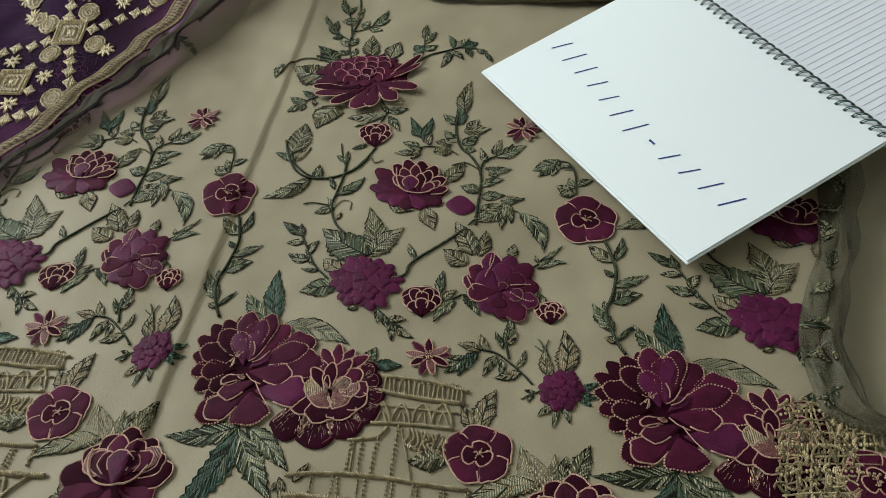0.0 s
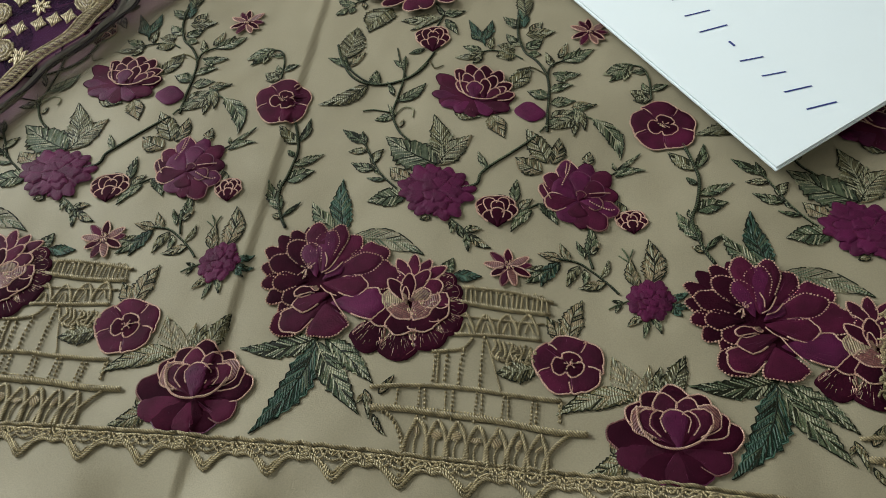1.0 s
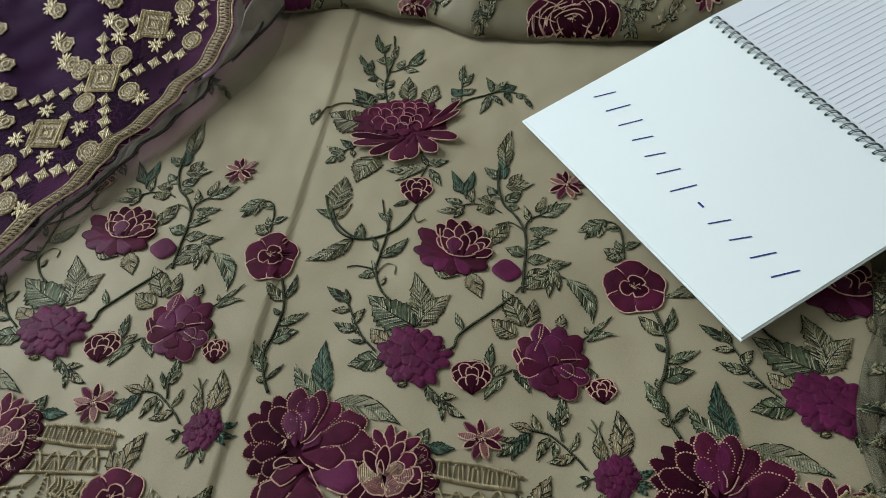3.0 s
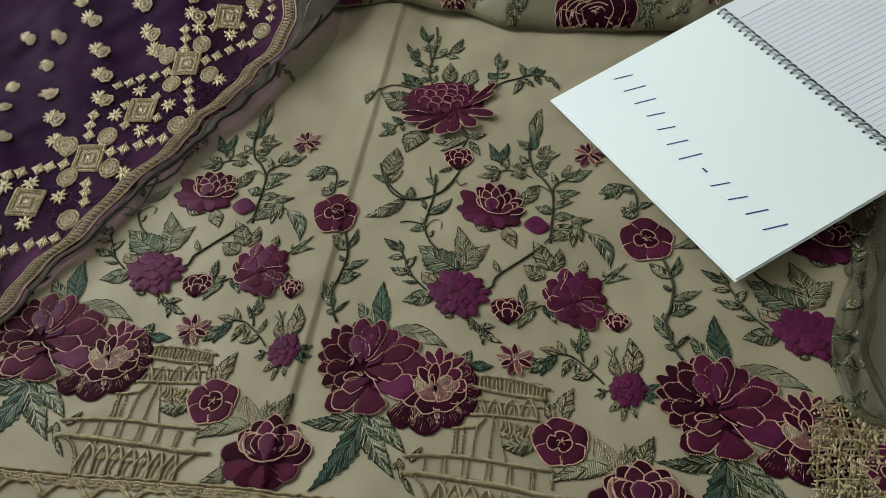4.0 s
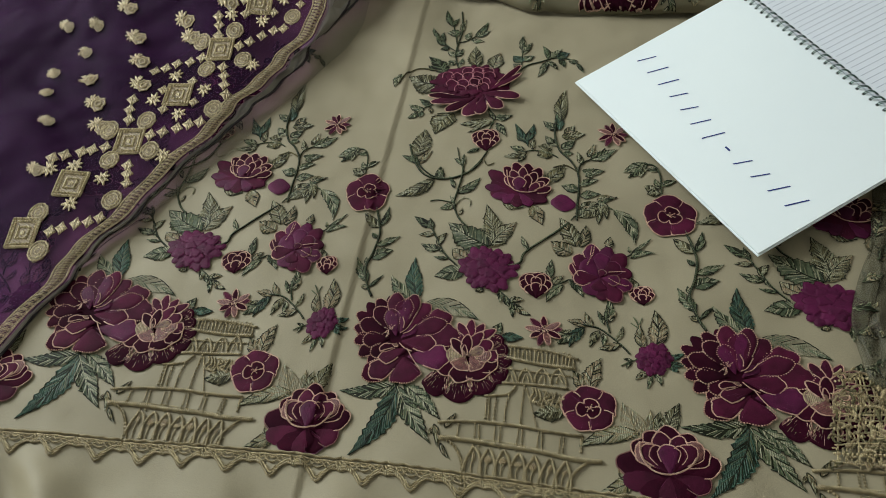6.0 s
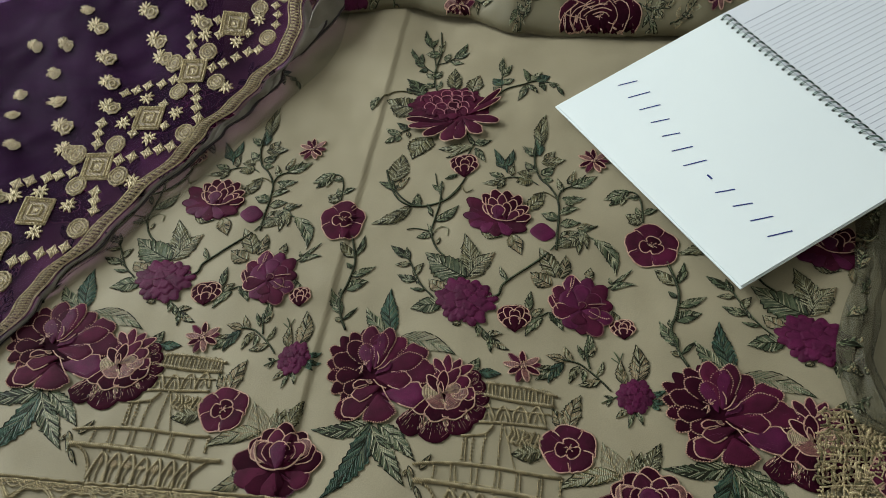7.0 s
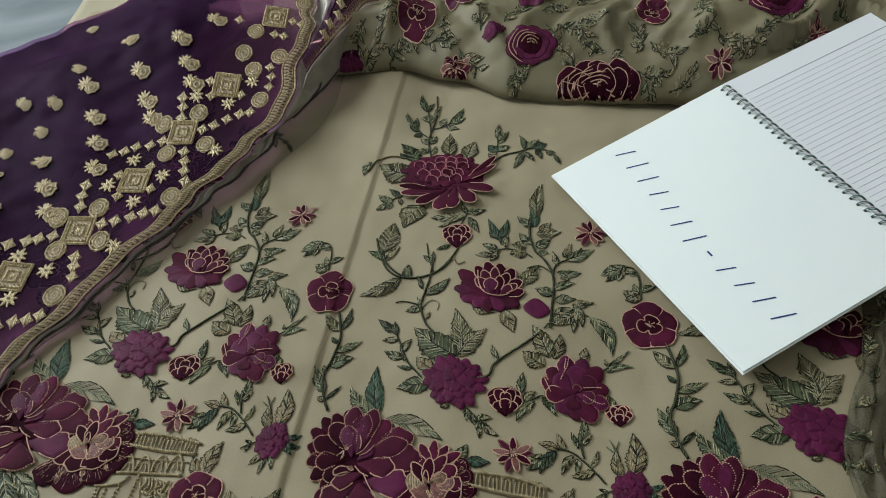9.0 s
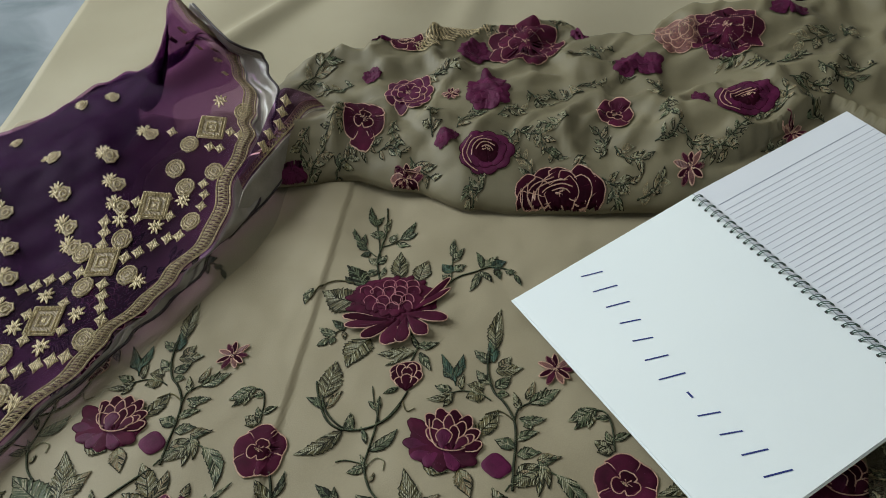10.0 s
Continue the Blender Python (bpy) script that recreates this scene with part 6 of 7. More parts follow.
    leaf(u, 42.0, 290.0, 53.0, 285.0, 3.5, "green")
    leaf(u, 33.0, 300.0, 21.0, 301.0, 5.5, "green")
    leaf(u, 34.0, 302.0, 37.0, 318.0, 2.8, "olive")
    leaf(u, 32.0, 254.0, 35.0, 264.0, 2.5, "green")
    stem(u, [(78.0, 238.0), (88.0, 248.0), (100.0, 252.0), (112.0, 257.0), (124.0, 253.0), (132.0, 240.0)], 0.7, DEEP)
    stem(u, [(83.0, 242.0), (84.0, 259.0), (86.0, 277.0)], 0.5, DEEP)
    leaf(u, 85.0, 269.0, 86.0, 289.0, 3.2, "green")
    leaf(u, 85.0, 264.0, 93.0, 279.0, 4.0, "green")
    leaf(u, 85.0, 254.0, 77.0, 262.0, 5.2, "teal")
    leaf(u, 86.0, 254.0, 94.0, 260.0, 4.1, "green")
    leaf(u, 84.0, 245.0, 77.0, 251.0, 4.0, "green")
    leaf(u, 105.0, 256.0, 102.0, 274.0, 3.2, "deep")
    leaf(u, 107.0, 257.0, 117.0, 268.0, 3.6, "green")
    leaf(u, 112.0, 257.0, 123.0, 262.0, 6.0, "teal")
    leaf(u, 115.0, 256.0, 118.0, 244.0, 3.2, "deep")
    leaf(u, 122.0, 252.0, 129.0, 251.0, 3.5, "green")
    leaf(u, 128.0, 248.0, 132.0, 237.0, 2.1, "deep")
    leaf(u, 103.0, 251.0, 96.0, 233.0, 3.6, "green")
    leaf(u, 104.0, 252.0, 112.0, 241.0, 3.2, "green")
    stem(u, [(57.0, 196.0), (61.0, 185.0), (57.0, 172.0)], 0.6, DEEP)
    leaf(u, 61.0, 186.0, 75.0, 188.0, 4.0, "green")
    leaf(u, 60.0, 181.0, 35.0, 181.0, 5.5, "olive")
    leaf(u, 63.0, 180.0, 70.0, 165.0, 3.5, "green")
    leaf(u, 62.0, 183.0, 57.0, 195.0, 2.1, "green")
    leaf(u, 52.0, 179.0, 41.0, 171.0, 2.1, "olive")
    stem(u, [(56.0, 150.0), (51.0, 140.0), (42.0, 129.0), (30.0, 124.0), (17.0, 126.0), (7.0, 137.0), (3.0, 150.0)], 0.7, DEEP)
    stem(u, [(53.0, 143.0), (56.0, 135.0), (61.0, 137.0)], 0.4, OLIVE)
    leaf(u, 50.0, 153.0, 41.0, 149.0, 2.1, "deep")
    leaf(u, 3.0, 148.0, 9.0, 177.0, 8.9, "olive", -1.2)
    leaf(u, 6.0, 140.0, -7.0, 149.0, 3.5, "deep")
    leaf(u, 7.0, 140.0, 15.0, 153.0, 3.2, "sage")
    leaf(u, 20.0, 124.0, 23.0, 135.0, 3.6, "green")
    stem(u, [(40.0, 128.0), (36.0, 142.0), (34.0, 155.0)], 0.45, DEEP)
    leaf(u, 38.0, 137.0, 32.0, 144.0, 2.2, "green")
    leaf(u, 39.0, 137.0, 39.0, 147.0, 2.1, "green")
    # tall spray beside the cupped rose
    stem(u, [(116.0, 80.0), (118.0, 98.0), (120.0, 112.0), (120.0, 126.0), (115.0, 139.0), (109.0, 148.0), (106.0, 164.0), (108.0, 181.0)], 0.8, DEEP)
    leaf(u, 110.0, 170.0, 108.0, 189.0, 4.1, "teal")
    leaf(u, 108.0, 170.0, 98.0, 180.0, 4.3, "green")
    leaf(u, 112.0, 180.0, 117.0, 215.0, 5.9, "olive", 2.1)
    leaf(u, 111.0, 163.0, 128.0, 164.0, 5.5, "olive")
    leaf(u, 108.0, 154.0, 99.0, 164.0, 4.3, "green")
    leaf(u, 110.0, 151.0, 120.0, 158.0, 4.6, "green")
    leaf(u, 111.0, 146.0, 118.0, 145.0, 3.5, "green")
    leaf(u, 113.0, 166.0, 121.0, 173.0, 4.1, "sage")
    stem(u, [(120.0, 124.0), (123.0, 134.0), (133.0, 140.0), (141.0, 149.0)], 0.6, DEEP)
    leaf(u, 124.0, 133.0, 121.0, 147.0, 2.7, "olive")
    leaf(u, 128.0, 141.0, 134.0, 154.0, 2.8, "sage")
    leaf(u, 130.0, 138.0, 149.0, 147.0, 5.6, "green")
    leaf(u, 123.0, 127.0, 139.0, 127.0, 4.0, "green")
    leaf(u, 126.0, 126.0, 130.0, 120.0, 3.6, "green")
    leaf(u, 120.0, 113.0, 134.0, 118.0, 3.5, "green")
    leaf(u, 119.0, 108.0, 108.0, 114.0, 5.2, "green")
    leaf(u, 120.0, 103.0, 134.0, 104.0, 4.5, "green")
    leaf(u, 119.0, 91.0, 132.0, 96.0, 4.0, "sage")
    leaf(u, 116.0, 85.0, 123.0, 91.0, 3.4, "green")
    leaf(u, 131.0, 99.0, 144.0, 100.0, 4.0, "sage")
    leaf(u, 132.0, 98.0, 136.0, 81.0, 3.4, "olive")
    stem(u, [(120.0, 126.0), (112.0, 133.0), (103.0, 131.0)], 0.5, OLIVE)
    leaf(u, 97.0, 118.0, 111.0, 134.0, 6.3, "olive")
    stem(u, [(107.0, 127.0), (109.0, 131.0), (113.0, 130.0)], 0.35, SAGE)
    stem(u, [(107.0, 141.0), (102.0, 145.0), (91.0, 148.0), (81.0, 146.0)], 0.5, DEEP)
    leaf(u, 89.0, 149.0, 91.0, 161.0, 2.2, "olive")
    leaf(u, 103.0, 146.0, 92.0, 143.0, 6.6, "olive")
    leaf(u, 103.0, 150.0, 93.0, 153.0, 4.6, "olive")
    leaf(u, 85.0, 146.0, 68.0, 143.0, 3.5, "olive")
    leaf(u, 83.0, 149.0, 73.0, 153.0, 4.0, "green")
    leaf(u, 83.0, 145.0, 78.0, 137.0, 2.5, "olive")
    stem(u, [(86.0, 152.0), (82.0, 166.0), (77.0, 178.0)], 0.45, TEAL)
    leaf(u, 86.0, 155.0, 77.0, 178.0, 3.5, "teal")
    leaf(u, 85.0, 158.0, 91.0, 177.0, 3.6, "teal")
    leaf(u, 83.0, 159.0, 78.0, 166.0, 2.9, "teal")
    leaf(u, 67.0, 97.0, 81.0, 93.0, 4.5, "olive")
    leaf(u, 87.0, 95.0, 93.0, 77.0, 5.8, "gold")
    # drooping sprig
    stem(u, [(164.0, 131.0), (173.0, 129.0), (176.0, 119.0), (175.0, 103.0)], 0.6, DEEP)
    leaf(u, 169.0, 131.0, 151.0, 124.0, 6.0, "green")
    leaf(u, 166.0, 130.0, 154.0, 118.0, 3.8, "deep")
    leaf(u, 166.0, 129.0, 162.0, 118.0, 2.5, "olive")
    leaf(u, 175.0, 124.0, 167.0, 125.0, 2.5, "green")
    leaf(u, 173.0, 105.0, 164.0, 110.0, 4.3, "sage")
    leaf(u, 174.0, 103.0, 165.0, 103.0, 3.5, "olive")
    leaf(u, 175.0, 107.0, 172.0, 116.0, 2.8, "green")
    leaf(u, 176.0, 110.0, 186.0, 114.0, 3.0, "green")
    stem(u, [(31.0, 273.0), (28.0, 299.0), (24.0, 323.0)], 0.6, DEEP)
    leaf(u, 25.0, 309.0, 20.0, 333.0, 3.2, "deep")
    leaf(u, 26.0, 309.0, 31.0, 321.0, 2.5, "deep")


def on_panel(e, f, a=1.0, b=0.0, c=0.0, d=1.0, bend=(0, 0, 0, 0, 0, 0)):
    """Lays millimetres on the panel; the fabric is stretched and bent a little from repeat to repeat."""
    def lay(x, y, h):
        x, y = x * MM, y * MM
        px = a * x + b * y + e + bend[0] * x * x + bend[1] * x * y + bend[2] * y * y
        py = c * x + d * y + f + bend[3] * x * x + bend[4] * x * y + bend[5] * y * y
        rim = panel_right(py) - 0.012
        px = px if px < rim else rim + 0.3 * (px - rim)  # drawn together in the gathered edge
        return px, py, panel_height(px, py) + 0.0004 + h * MM
    return lay


MIDDLE = Unit(on_panel(-0.1, 0.24), panel, PANEL_UP)
NEXT_LEFT = Unit(on_panel(-0.3025, 0.2609, 1.0995, -0.0272, 0.0100, 0.9737, (-0.5745, -0.0747, -0.0546, 0.1959, 0.1281, -0.1452)), panel, PANEL_UP)
NEXT_RIGHT = Unit(on_panel(0.0964, 0.2122, 1.0823, 0.0523, -0.0472, 0.9543), panel, PANEL_UP)
FAR_LEFT = Unit(on_panel(-0.500, 0.282, 0.97, -0.05, 0.05, 0.96), panel, PANEL_UP)
for u in (MIDDLE, NEXT_LEFT, NEXT_RIGHT, FAR_LEFT):
    pattern(u)

# ---- scalloped gold border along the lower edge ----
flat = Unit(lambda x, y, h: (x * MM, y * MM + hem_line(x * MM), panel_height(x * MM, y * MM + hem_line(x * MM)) + 0.0005 + h * MM), panel, PANEL_UP)
for k in range(-15, 11):
    x0 = -71.0 + 26.0 * k
    s = Stitch(flat.lay)
    step = [x0 + 26.0 * q / 6 for q in range(7)]
    thread(s, [(x, 0.6 * math.sin(0.7 * x)) for x in step], 0.85, DULLGOLD, 0.3)
    thread(s, [(x, -1.9 + 0.4 * math.sin(0.9 * x)) for x in step], 0.5, GOLD, 0.25)
    low = curve([(x0, -7.0), (x0 + 4, -6.0), (x0 + 8, -8.5), (x0 + 13, -14.0), (x0 + 18, -8.5), (x0 + 22, -6.0), (x0 + 26, -7.0)], 3)
    thread(s, low, 0.8, DULLGOLD, 0.3)
    thread(s, [(x, y + 1.9) for x, y in low], 0.45, GOLD, 0.3)
    for c, w in ((6.5, 4.5), (13, 5), (19.5, 4.5), (0.5, 3.5)):
        thread(s, curve([(x0 + c - w, -1.5), (x0 + c - w * 0.7, -4.5), (x0 + c, -6.2), (x0 + c + w * 0.7, -4.5), (x0 + c + w, -1.5)], 3), 0.6, DULLGOLD, 0.3)
        thread(s, curve([(x0 + c - w * 0.5, -1.8), (x0 + c, -4.0), (x0 + c + w * 0.5, -1.8)], 3), 0.42, GOLD, 0.3)
    thread(s, curve([(x0 + 10, -8), (x0 + 13, -11), (x0 + 16, -8)], 3), 0.6, DULLGOLD, 0.3)
    for q in range(5):
        bead(s, x0 + 2 + 5.5 * q, -3.2, 0.6, GOLD, 0.3)
    flat.adopt(s.make("border_scallop"))

chance = random.Random(5)
# ---- gathered trellis: the gold pattern drawn close together at the side ----
side_unit = Unit(lambda x, y, h: (x * MM, y * MM, panel_height(x * MM, y * MM) + 0.0019 + h * MM), panel, PANEL_UP)
gather = Stitch(side_unit.lay)
for k in range(11):
    x = 152 + 3.6 * k
    thread(gather, curve([(x + 3 * math.sin(k), 203), (x - 3, 186), (x - 9 + 2 * math.sin(2 * k), 168), (x - 14, 150)], 5), 0.5, DULLGOLD if k % 3 else GOLD, 0.3)
for k in range(12):
    y = 202 - 4.6 * k
    line = curve([(150 - 1.2 * k, y), (166 - 1.2 * k, y + 2 * math.sin(k)), (190 - 1.2 * k, y - 2)], 6)
    if k % 3 == 1:
        for q in along(line, 2.2):
            bead(gather, q[0], q[1], 0.95, GOLD, 0.5)
    else:
        thread(gather, line, 0.5, GOLD if k % 2 else DULLGOLD, 0.5)
for k in range(300):
    v, w = chance.random(), chance.random()
    x, y, a = 150 - 16 * v + 34 * w, 205 - 58 * v, chance.uniform(0, math.pi)
    r, b = chance.uniform(1.2, 3.2), chance.uniform(-1.2, 1.2)
    dx, dy = r * math.cos(a), r * math.sin(a)
    thread(gather, curve([(x - dx, y - dy), (x - b * dy * 0.5, y + b * dx * 0.5), (x + dx, y + dy)], 3), chance.uniform(0.4, 0.8), chance.choice((GOLD, DULLGOLD, DULLGOLD, PALEGOLD, OLIVE)), chance.uniform(0.1, 1.0))
tagged(side_unit.adopt(gather.make("trellis", None, "dense gold trellis drawn into gathers")), kind="stuff")


f = Flower(side_unit, "blossom", "dark plum five-petalled blossom with cream rims")
f.five(179, 165, 13, 14, 0.5)
f.done()


# ---- gold embroidery of the shawl ----
def on_tree(tree, spare=None, lift=0.0007):
    def lay(x, y, h):
        hit = tree.ray_cast(Vector((x * MM, y * MM, 1.0)), Vector((0, 0, -1)))[0]
        if hit is None and spare is not None:
            hit = spare.ray_cast(Vector((x * MM, y * MM, 1.0)), Vector((0, 0, -1)))[0]
        if hit is None:
            hit = tree.find_nearest(Vector((x * MM, y * MM, 0.03)))[0]
        return hit.x, hit.y, hit.z + lift + h * MM
    return lay


SHAWL_UNIT = Unit(on_tree(SHAWL_TREE, BACK_TREE), shawl, SHAWL_UP)


def gold_diamond(x, y, rx=5.0, ry=6.4, u=SHAWL_UNIT):
    s = Stitch(u.lay)
    blob(s, [(x + rx, y), (x + rx * 0.42, y + ry * 0.42), (x, y + ry), (x - rx * 0.42, y + ry * 0.42), (x - rx, y), (x - rx * 0.42, y - ry * 0.42), (x, y - ry), (x + rx * 0.42, y - ry * 0.42)], GOLD, 0.9)
    for a in range(4):
        thread(s, [(x, y), (x + rx * 0.8 * math.cos(a * math.pi / 2), y + ry * 0.8 * math.sin(a * math.pi / 2))], 0.4, DULLGOLD, 0.7)
    u.adopt(s.make("gold_diamond"))


def gold_rosette(x, y, rx=7.2, ry=8.8, u=SHAWL_UNIT):
    s = Stitch(u.lay)
    blob(s, ellipse(x, y, rx, 0, 0, ry, 22, 0.07, 8), PALEGOLD, 0.7)
    for k in (0.92, 0.62, 0.3):
        ring = ellipse(x, y, rx * k, 0, 0, ry * k, 16, 0.05, 8, 0, k * 9)
        thread(s, ring + ring[:1], 0.55, GOLD, 0.55)
    for q in range(9):
        a = 2 * math.pi * q / 9
        bead(s, x + rx * 0.78 * math.cos(a), y + ry * 0.78 * math.sin(a), 0.7, DULLGOLD, 0.8)
    u.adopt(s.make("gold_rosette"))


def gold_star(x, y, rx=6.2, ry=7.6, u=SHAWL_UNIT):
    s = Stitch(u.lay)
    turn = chance.uniform(0, 0.8)
    blob(s, ellipse(x, y, rx * 0.72, 0, 0, ry * 0.72, 48, 0.36, 8, 0, turn * 8), GOLD, 0.8, 0.1)
    bead(s, x, y, 1.5, DULLGOLD, 0.3)
    u.adopt(s.make("gold_star"))


def gold_sprig(x, y, k=1.15):
    s = Stitch(SHAWL_UNIT.lay)
    ring = ellipse(x + 3 * k, y - 1.8 * k, 4.6 * k, 0, 0, 5.2 * k, 21, 0.12, 7)
    blob(s, ring, PALEGOLD, 0.6)
    thread(s, ring + ring[:1], 0.6 * k, GOLD, 0.4)
    inner = ellipse(x + 3 * k, y - 1.8 * k, 2.0 * k, 0, 0, 2.4 * k, 10)
    thread(s, inner + inner[:1], 0.55 * k, GOLD, 0.8)
    thread(s, [(x - 1 * k, y + 0.5 * k), (x - 5 * k, y + 3.5 * k), (x - 8 * k, y + 5 * k)], 0.5, DULLGOLD, 0.2)
    ob = SHAWL_UNIT.adopt(s.make("gold_sprig"))
    for q in range(8):
        a = 0.9 + 0.6 * q + chance.uniform(-0.15, 0.15)
        c, e = math.cos(a), math.sin(a)
        p = Stitch(SHAWL_UNIT.lay)
        blob(p, ellipse(x - 2.6 * k + 2.9 * k * c, y + 1.5 * k + 3.5 * k * e, 2.7 * k * c, 3.2 * k * e, -0.9 * k * e, 0.9 * k * c, 9), GOLD, 0.6, 0.15)
        p.make("stitched_petal", ob)


def gold_frame(x, y, rx=9.5, ry=11.4, u=SHAWL_UNIT):
    s = Stitch(u.lay)
    for k, r in ((1.0, 1.1), (0.80, 0.8), (0.40, 1.0)):
        box_line = [(x - rx * k, y - ry * k), (x + rx * k, y - ry * k), (x + rx * k, y + ry * k), (x - rx * k, y + ry * k)]
        dense = []
        for a, b in zip(box_line, box_line[1:] + box_line[:1]):
            dense += [(a[0] + (b[0] - a[0]) * q / 6, a[1] + (b[1] - a[1]) * q / 6) for q in range(6)]
        thread(s, dense + dense[:1], r, GOLD if k != 0.78 else PALEGOLD, 0.2)
        for px, py in along(dense + dense[:1], 2.2)[:-1]:
            bead(s, px, py, 0.75, GOLD, 0.9)
    blob(s, [(x - rx, y - ry), (x, y - ry), (x + rx, y - ry), (x + rx, y), (x + rx, y + ry), (x, y + ry), (x - rx, y + ry), (x - rx, y)], PALEGOLD, 0.5)
    blob(s, ellipse(x, y, rx * 0.2, 0, 0, ry * 0.2, 8), GOLD, 1.0)
    u.adopt(s.make("gold_frame"))


for x, y in [(-364, 309), (-262, 493), (-313, 395), (-286, 443), (-343, 352), (-237, 545), (-209, 628)]:
    gold_frame(x, y)
for x, y in [(-358, 325), (-348, 294), (-310, 339), (-253, 513), (-241, 481), (-269, 471), (-279, 502), (-304, 415), (-295, 386), (-323, 377), (-331, 406), (-207, 530), (-255, 428), (-218, 564), (-187, 648), (-223, 608), (-199, 581), (-229, 582)]:
    gold_rosette(x, y)
for x, y in [(-338, 334), (-323, 359), (-362, 364), (-293, 465), (-266, 448), (-281, 422), (-304, 437), (-346, 370), (-232, 526), (-217, 551), (-232, 475), (-284, 382), (-207, 658), (-258, 530)]:
    gold_star(x, y)
for x, y in [(-352, 543), (-338, 511), (-328, 483), (-365, 463), (-350, 434), (-319, 454), (-311, 557), (-299, 528), (-271, 564), (-263, 543), (-291, 510), (-341, 411), (-282, 590), (-258, 618), (-330, 595)]:
    gold_sprig(x, y)
for x, y in [(-372, 363), (-380, 498), (-365, 561), (-404, 528), (-376, 526), (-402, 477), (-396, 449), (-382, 414), (-312, 687), (-341, 685), (-397, 658)]:
    gold_sprig(x, y, 0.85)
for x, y in [(-285, 481), (-296, 480), (-304, 475), (-312, 471), (-276, 485), (-247, 497), (-239, 502), (-230, 509), (-221, 515), (-213, 517), (-266, 508), (-267, 519), (-269, 528), (-256, 473), (-253, 463), (-251, 453), (-248, 443), (-298, 401), (-289, 404), (-279, 408), (-271, 412), (-263, 415), (-330, 390), (-339, 387), (-346, 384), (-356, 379), (-363, 374), (-318, 416), (-320, 426), (-320, 436), (-308, 372), (-306, 364)]:
    gold_diamond(x, y)
for x, y in [(-304, 355), (-229, 553), (-202, 545), (-202, 557), (-205, 568), (-329, 317), (-321, 319), (-314, 323), (-338, 313), (-345, 310), (-299, 448), (-294, 427), (-272, 435), (-278, 458), (-250, 547), (-247, 532), (-224, 536), (-186, 622), (-194, 625), (-199, 606), (-207, 607), (-239, 620), (-151, 636), (-149, 647), (-152, 624), (-158, 611), (-161, 598)]:
    gold_diamond(x, y, 4.6, 5.8)


def gold_band(lay, n, length, wide, name="gold_band"):
    """Braided gold band just inside an edge of the shawl, piece by piece; x runs along the edge, y inwards, in millimetres."""
    unit = Unit(lay, shawl, SHAWL_UP)
    step = length / n
    for k in range(n):
        s = Stitch(lay)
        at = [k * step, (k + 0.5) * step, (k + 1) * step]
        for d, r, mat in ((1.0, 0.75, GOLD), (wide * 0.93, 0.7, GOLD), (wide * 0.22, 0.5, DULLGOLD), (wide * 0.78, 0.5, DULLGOLD)):
            thread(s, [(t, d) for t in at], r, mat, 0.2)
        for q in (0.05, 0.55):
            t, e = (k + q) * step, (k + q + 0.42) * step
            thread(s, [(t, wide * 0.25), ((t + e) / 2, wide * 0.8), (e, wide * 0.25)], 0.6, GOLD, 0.4)
            thread(s, [(t, wide * 0.75), (e, wide * 0.3)], 0.55, PALEGOLD, 0.6)
        tagged(unit.adopt(s.make(name)), kind="stuff")


def along_edge(edge, inner, length, point=None):
    def lay(x, y, h):
        s = min(1.0, max(0.0, x / length))
        a, b = spline(edge, s), spline(inner, s)
        w = y * MM / max(0.01, (b - a).length)
        p = Vector(point(150 * s, 110 * w)) if point else a.lerp(b, min(1.0, w))
        return p.x, p.y, p.z + 0.0009 + h * MM
    return lay


BORDER = Unit(along_edge(EDGE, INNER, 780, shawl_point), shawl, SHAWL_UP)
gold_band(BORDER.lay, 130, 780, 12.5)
# motifs on the cloth that stands up behind the border
gold_frame(672, 34, 9, 8, BORDER)
for x, y in ((650, 26), (695, 28), (648, 44), (612, 24)):
    gold_star(x, y, 5, 5, BORDER)
for x, y in ((660, 18), (684, 18), (632, 22), (640, 34), (700, 40), (716, 26), (622, 38), (590, 20)):
    gold_diamond(x, y, 4.2, 4.2, BORDER)
gold_band(along_edge(BACK_EDGE, BACK_IN, 125), 18, 125, 8.0)

# ---- muted embroidery on the folded fabric ----
FOLD_UNIT = Unit(on_tree(FOLD_TREE, None, 0.0006), folded, FOLD_UP)


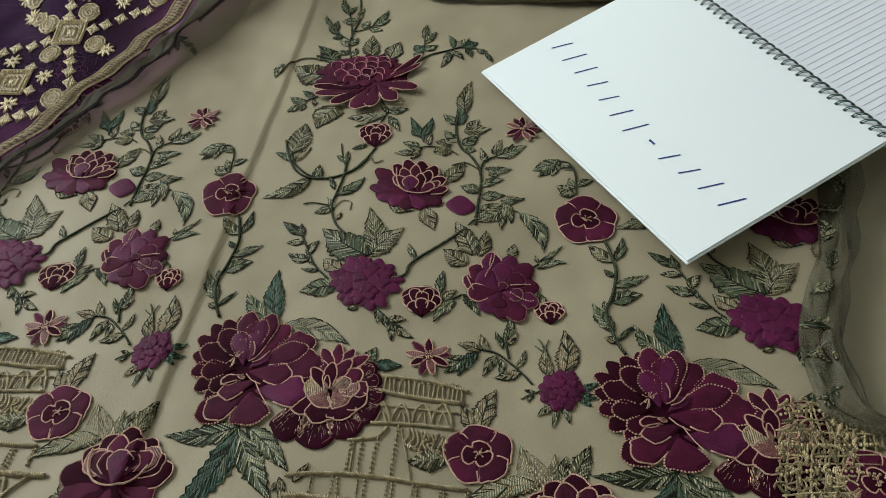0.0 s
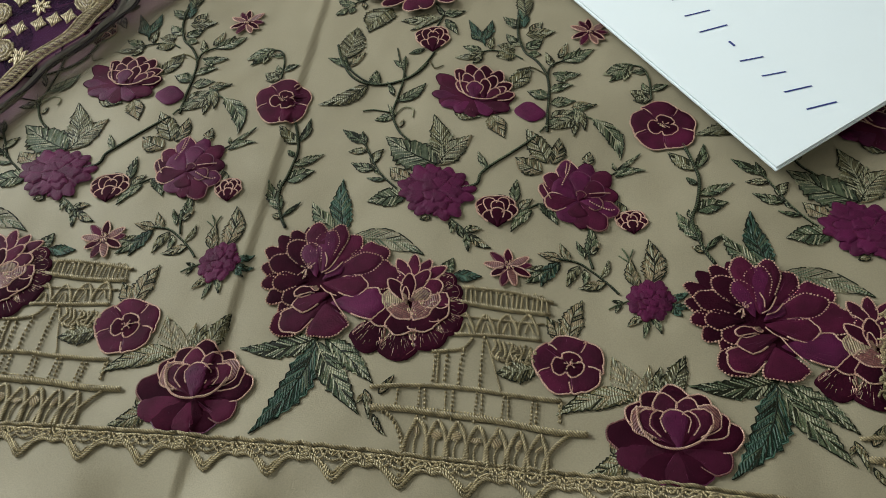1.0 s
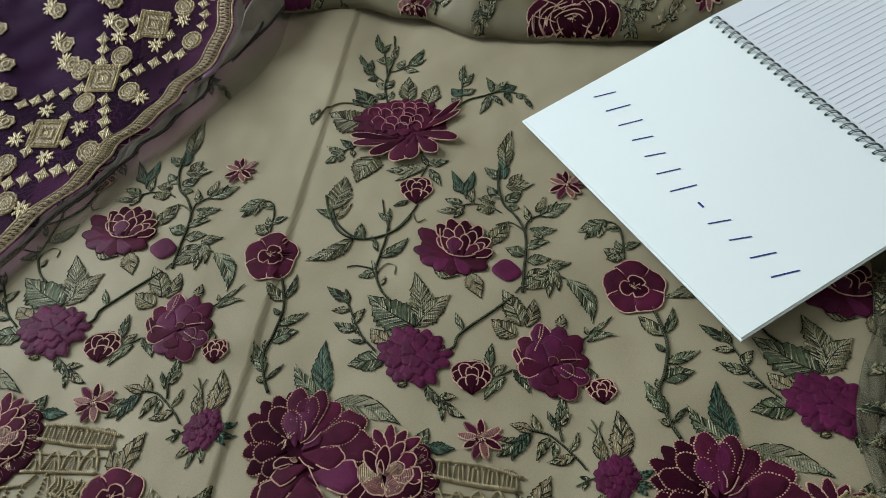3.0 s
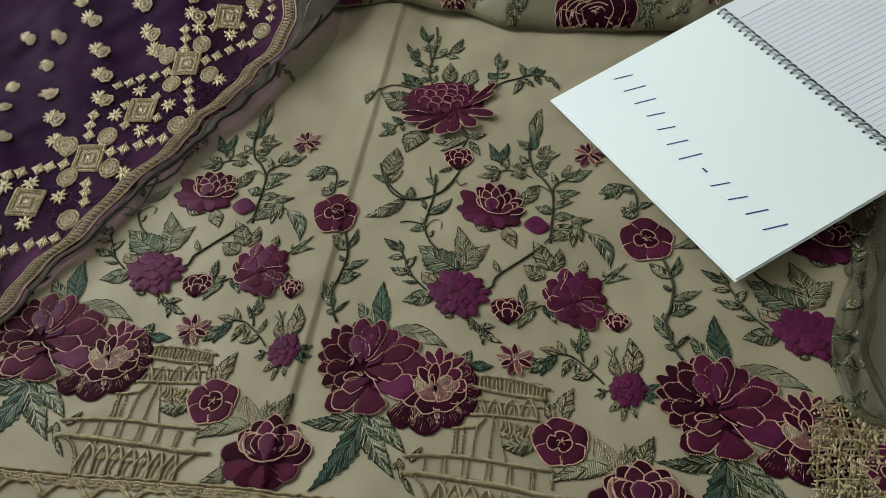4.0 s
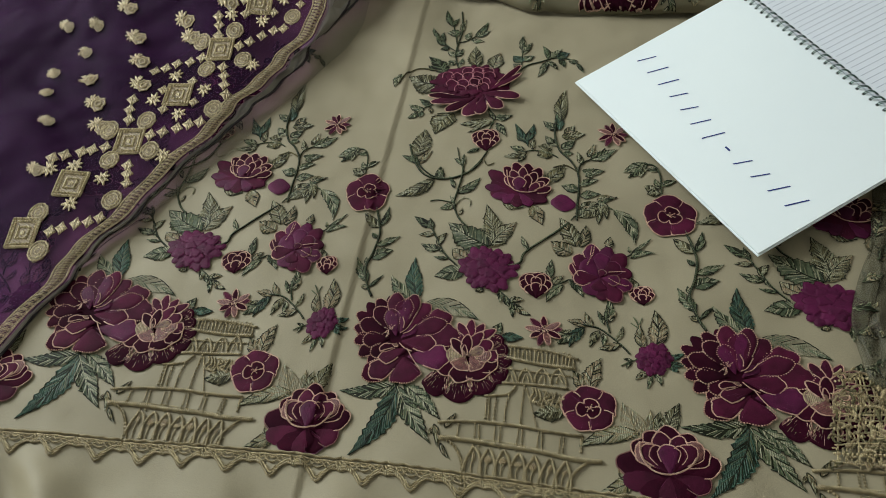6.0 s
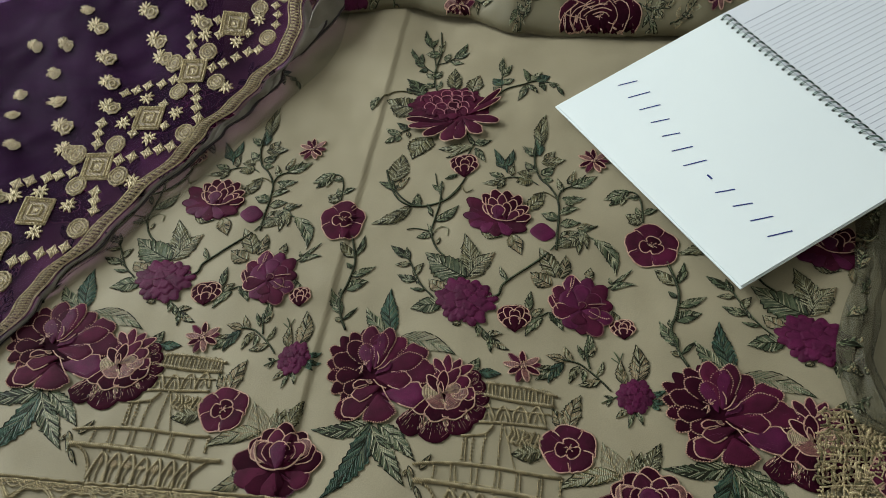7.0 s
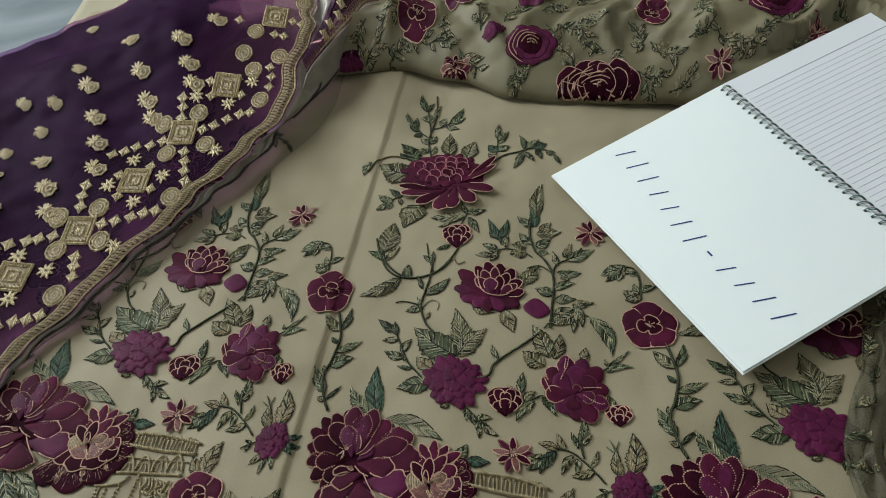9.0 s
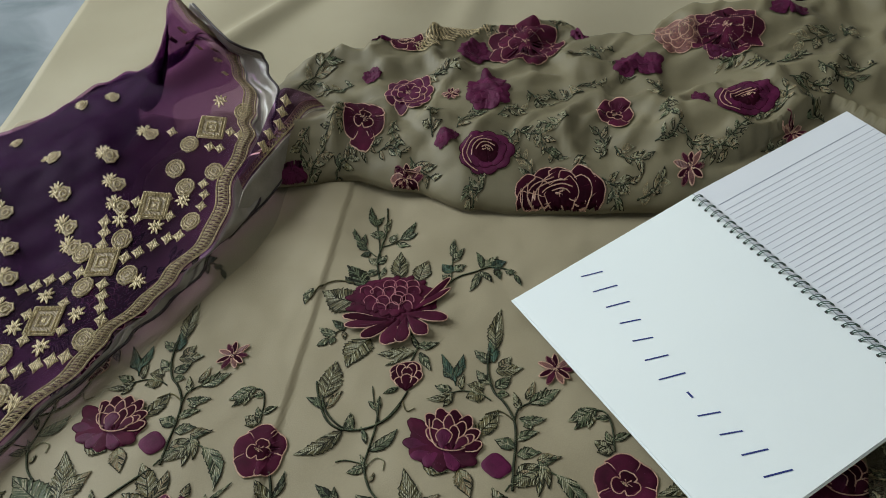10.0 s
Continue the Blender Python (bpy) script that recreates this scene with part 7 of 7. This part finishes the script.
def loose_flower(x, y, rx, ry, style):
    """A flower of the pattern, seen on the crumpled fold."""
    ry = min(ry, 1.25 * rx)
    name = {"blob": "bud", "cup": "rose", "crown": "rose", "peony": "peony", "gold": "rose"}.get(style, "blossom")
    f = Flower(FOLD_UNIT, name)
    if rx < 2:
        return
    if style in ("blob", "solid"):
        f.ruffle(x, y, rx, ry, MAGENTA, None, 8)
    elif style == "star":
        f.star(x, y, rx, ry)
    elif style == "five":
        f.five(x, y, rx, ry, 0.02 * x)
    else:
        fill, rim, kind, count = {"gold": (ROSEFILL, ROSE, "tips", 9), "frill": (MAGENTA, ROSE, "cord", 10), "cup": (MAGENTA, MAROON, "cord", 9), "crown": (MAROON, ROSE, "cord", 9), "peony": (PLUM, ROSE, "bead", 9)}[style]
        for reach, wide, n in ((1.0, 0.34, count), (0.72, 0.3, count - 2), (0.46, 0.24, count - 4)):
            for q in range(n):
                a = 2 * math.pi * (q + 3 * reach) / n
                f.fan(x, y, x + reach * rx * math.cos(a), y + reach * ry * math.sin(a), wide * rx, fill if reach > 0.5 or style != "cup" else MAROON, rim if style != "cup" or reach < 0.9 else MAROON, kind)
        f.stamens(x, y, 0.15 * rx, 0.15 * ry)
        if style in ("cup", "crown"):
            for q in range(5):
                k = 0.25 + 0.16 * q
                f.line([(x + k * rx * math.cos(t), y - 0.1 * ry + k * ry * math.sin(t)) for t in (0.2 + 0.5 * q, 0.9 + 0.5 * q, 1.6 + 0.5 * q, 2.3 + 0.5 * q)], ROSE, 0.4)
    f.done()


def loose_sprig(x, y, size, seed, u=FOLD_UNIT):
    """A leafy spray of the pattern on the crumpled fold."""
    c = random.Random(seed)
    size = 1.35 * max(size, 16) if u is FOLD_UNIT else 11
    a = c.uniform(0, 2 * math.pi)
    dx, dy = math.cos(a) * size, math.sin(a) * size
    bow = c.uniform(-0.3, 0.3)
    line = [(x - dx / 2, y - dy / 2), (x - bow * dy, y + bow * dx), (x + dx / 2, y + dy / 2)]
    stem(u, line, 0.55, DEEP)
    for q in range(6):
        t = 0.1 + 0.17 * q
        px, py = x - dx / 2 + dx * t - bow * dy * 4 * t * (1 - t) * 0.5, y - dy / 2 + dy * t + bow * dx * 4 * t * (1 - t) * 0.5
        b = a + (1 if q % 2 else -1) * c.uniform(0.5, 1.0)
        r = size * c.uniform(0.3, 0.5)
        leaf(u, px, py, px + r * math.cos(b), py + r * math.sin(b), r * c.uniform(0.2, 0.3), c.choice(["green", "olive", "sage", "sage", "gold", "veined", "outline", "pale"]))


loose_flower(54, 732, 33, 76, "peony")
loose_flower(-49, 666, 20, 35, "frill")
loose_flower(18, 653, 18, 26, "solid")
loose_flower(-85, 633, 16, 23, "five")
loose_flower(-18, 606, 9, 7, "blob")
loose_flower(13, 591, 21, 16, "cup")
loose_flower(66, 556, 33, 17, "crown")
loose_flower(-53, 742, 14, 20, "five")
loose_flower(104, 748, 0, 39, "solid")
loose_flower(179, 706, 19, 36, "gold")
loose_flower(217, 696, 30, 31, "peony")
loose_flower(143, 673, 22, 12, "solid")
loose_flower(213, 613, 23, 15, "cup")
loose_flower(179, 616, 7, 15, "blob")
loose_flower(115, 617, 13, 18, "five")
loose_flower(162, 560, 10, 10, "star")
loose_flower(-51, 586, 13, 8, "star")
loose_flower(-82, 696, 8, 9, "blob")
loose_flower(275, 718, 17, 7, "blob")
loose_flower(241, 582, 8, 10, "star")
loose_flower(-13, 655, 7, 6, "star")
loose_flower(210, 678, 16, 12, "blob")
loose_flower(-148, 600, 14, 4, "blob")
loose_flower(8, 728, 15, 16, "blob")
loose_flower(223, 689, 13, 8, "five")
loose_flower(-55, 742, 14, 12, "five")
loose_flower(106, 745, 10, 12, "solid")
loose_flower(292, 755, 16, 10, "blob")
loose_flower(-75, 742, 12, 7, "blob")
for k, (x, y, size) in enumerate([(-133, 708, 36), (-106, 631, 19), (-125, 607, 18), (-88, 615, 17), (-64, 606, 16), (-39, 592, 18), (-4, 560, 17), (-29, 624, 18), (0, 623, 20), (33, 596, 17), (46, 606, 17), (61, 594, 18), (80, 647, 20), (98, 650, 18), (99, 589, 16), (120, 578, 18), (126, 672, 16), (149, 634, 16), (155, 609, 14), (172, 577, 17), (184, 565, 18), (195, 575, 17), (218, 664, 18), (258, 656, 18), (262, 623, 22), (286, 634, 22)]):
    loose_sprig(x, y, size, 100 + k)
for k, (x, y, size) in enumerate([(225, 572, 15), (133, 553, 16), (106, 546, 17), (-102, 605, 16), (103, 689, 19), (117, 704, 16), (-22, 684, 19), (-112, 687, 21), (29, 754, 21), (93, 765, 0), (238, 645, 17), (290, 685, 29), (306, 640, 15), (236, 606, 14), (222, 597, 12), (34, 628, 16), (56, 642, 14), (109, 561, 16), (42, 576, 11), (-134, 621, 16), (-59, 624, 14), (3, 572, 15), (319, 696, 15), (261, 600, 16), (149, 585, 14), (85, 572, 15), (67, 611, 13)]):
    loose_sprig(x, y, size, 200 + k)
GAUZE_UNIT = Unit(on_tree(GAUZE_TREE, None, 0.0004), panel, PANEL_UP)
for k in range(9):
    y = 205 + 19 * k
    loose_sprig(panel_right(y * MM) * 1000 - 13 + 3 * math.sin(2.1 * k), y, 12, 300 + k, GAUZE_UNIT)
for x, y, turn in ((-24, 749, 0.2), (-12, 752, 1.0), (4, 756, 0.3), (-34, 735, 0.8), (15, 764, 0.1), (180, 757, 0.4), (170, 750, 1.2)):
    s = Stitch(FOLD_UNIT.lay)
    for q in range(6):
        c, e = math.cos(turn), math.sin(turn)
        px, py = x + (q - 3) * 3.2 * c, y + (q - 3) * 3.2 * e
        thread(s, curve([(px - 9 * e, py + 9 * c), (px + 2 * c, py + 2 * e), (px + 9 * e, py - 9 * c)], 4), 0.8, DULLGOLD, 0.2)
        thread(s, curve([(px - 8 * e + 3 * c, py + 8 * c), (px - 2 * c, py - 2 * e), (px + 8 * e, py - 8 * c)], 4), 0.6, GOLD, 0.4)
    tagged(FOLD_UNIT.adopt(s.make("trellis")), kind="stuff")
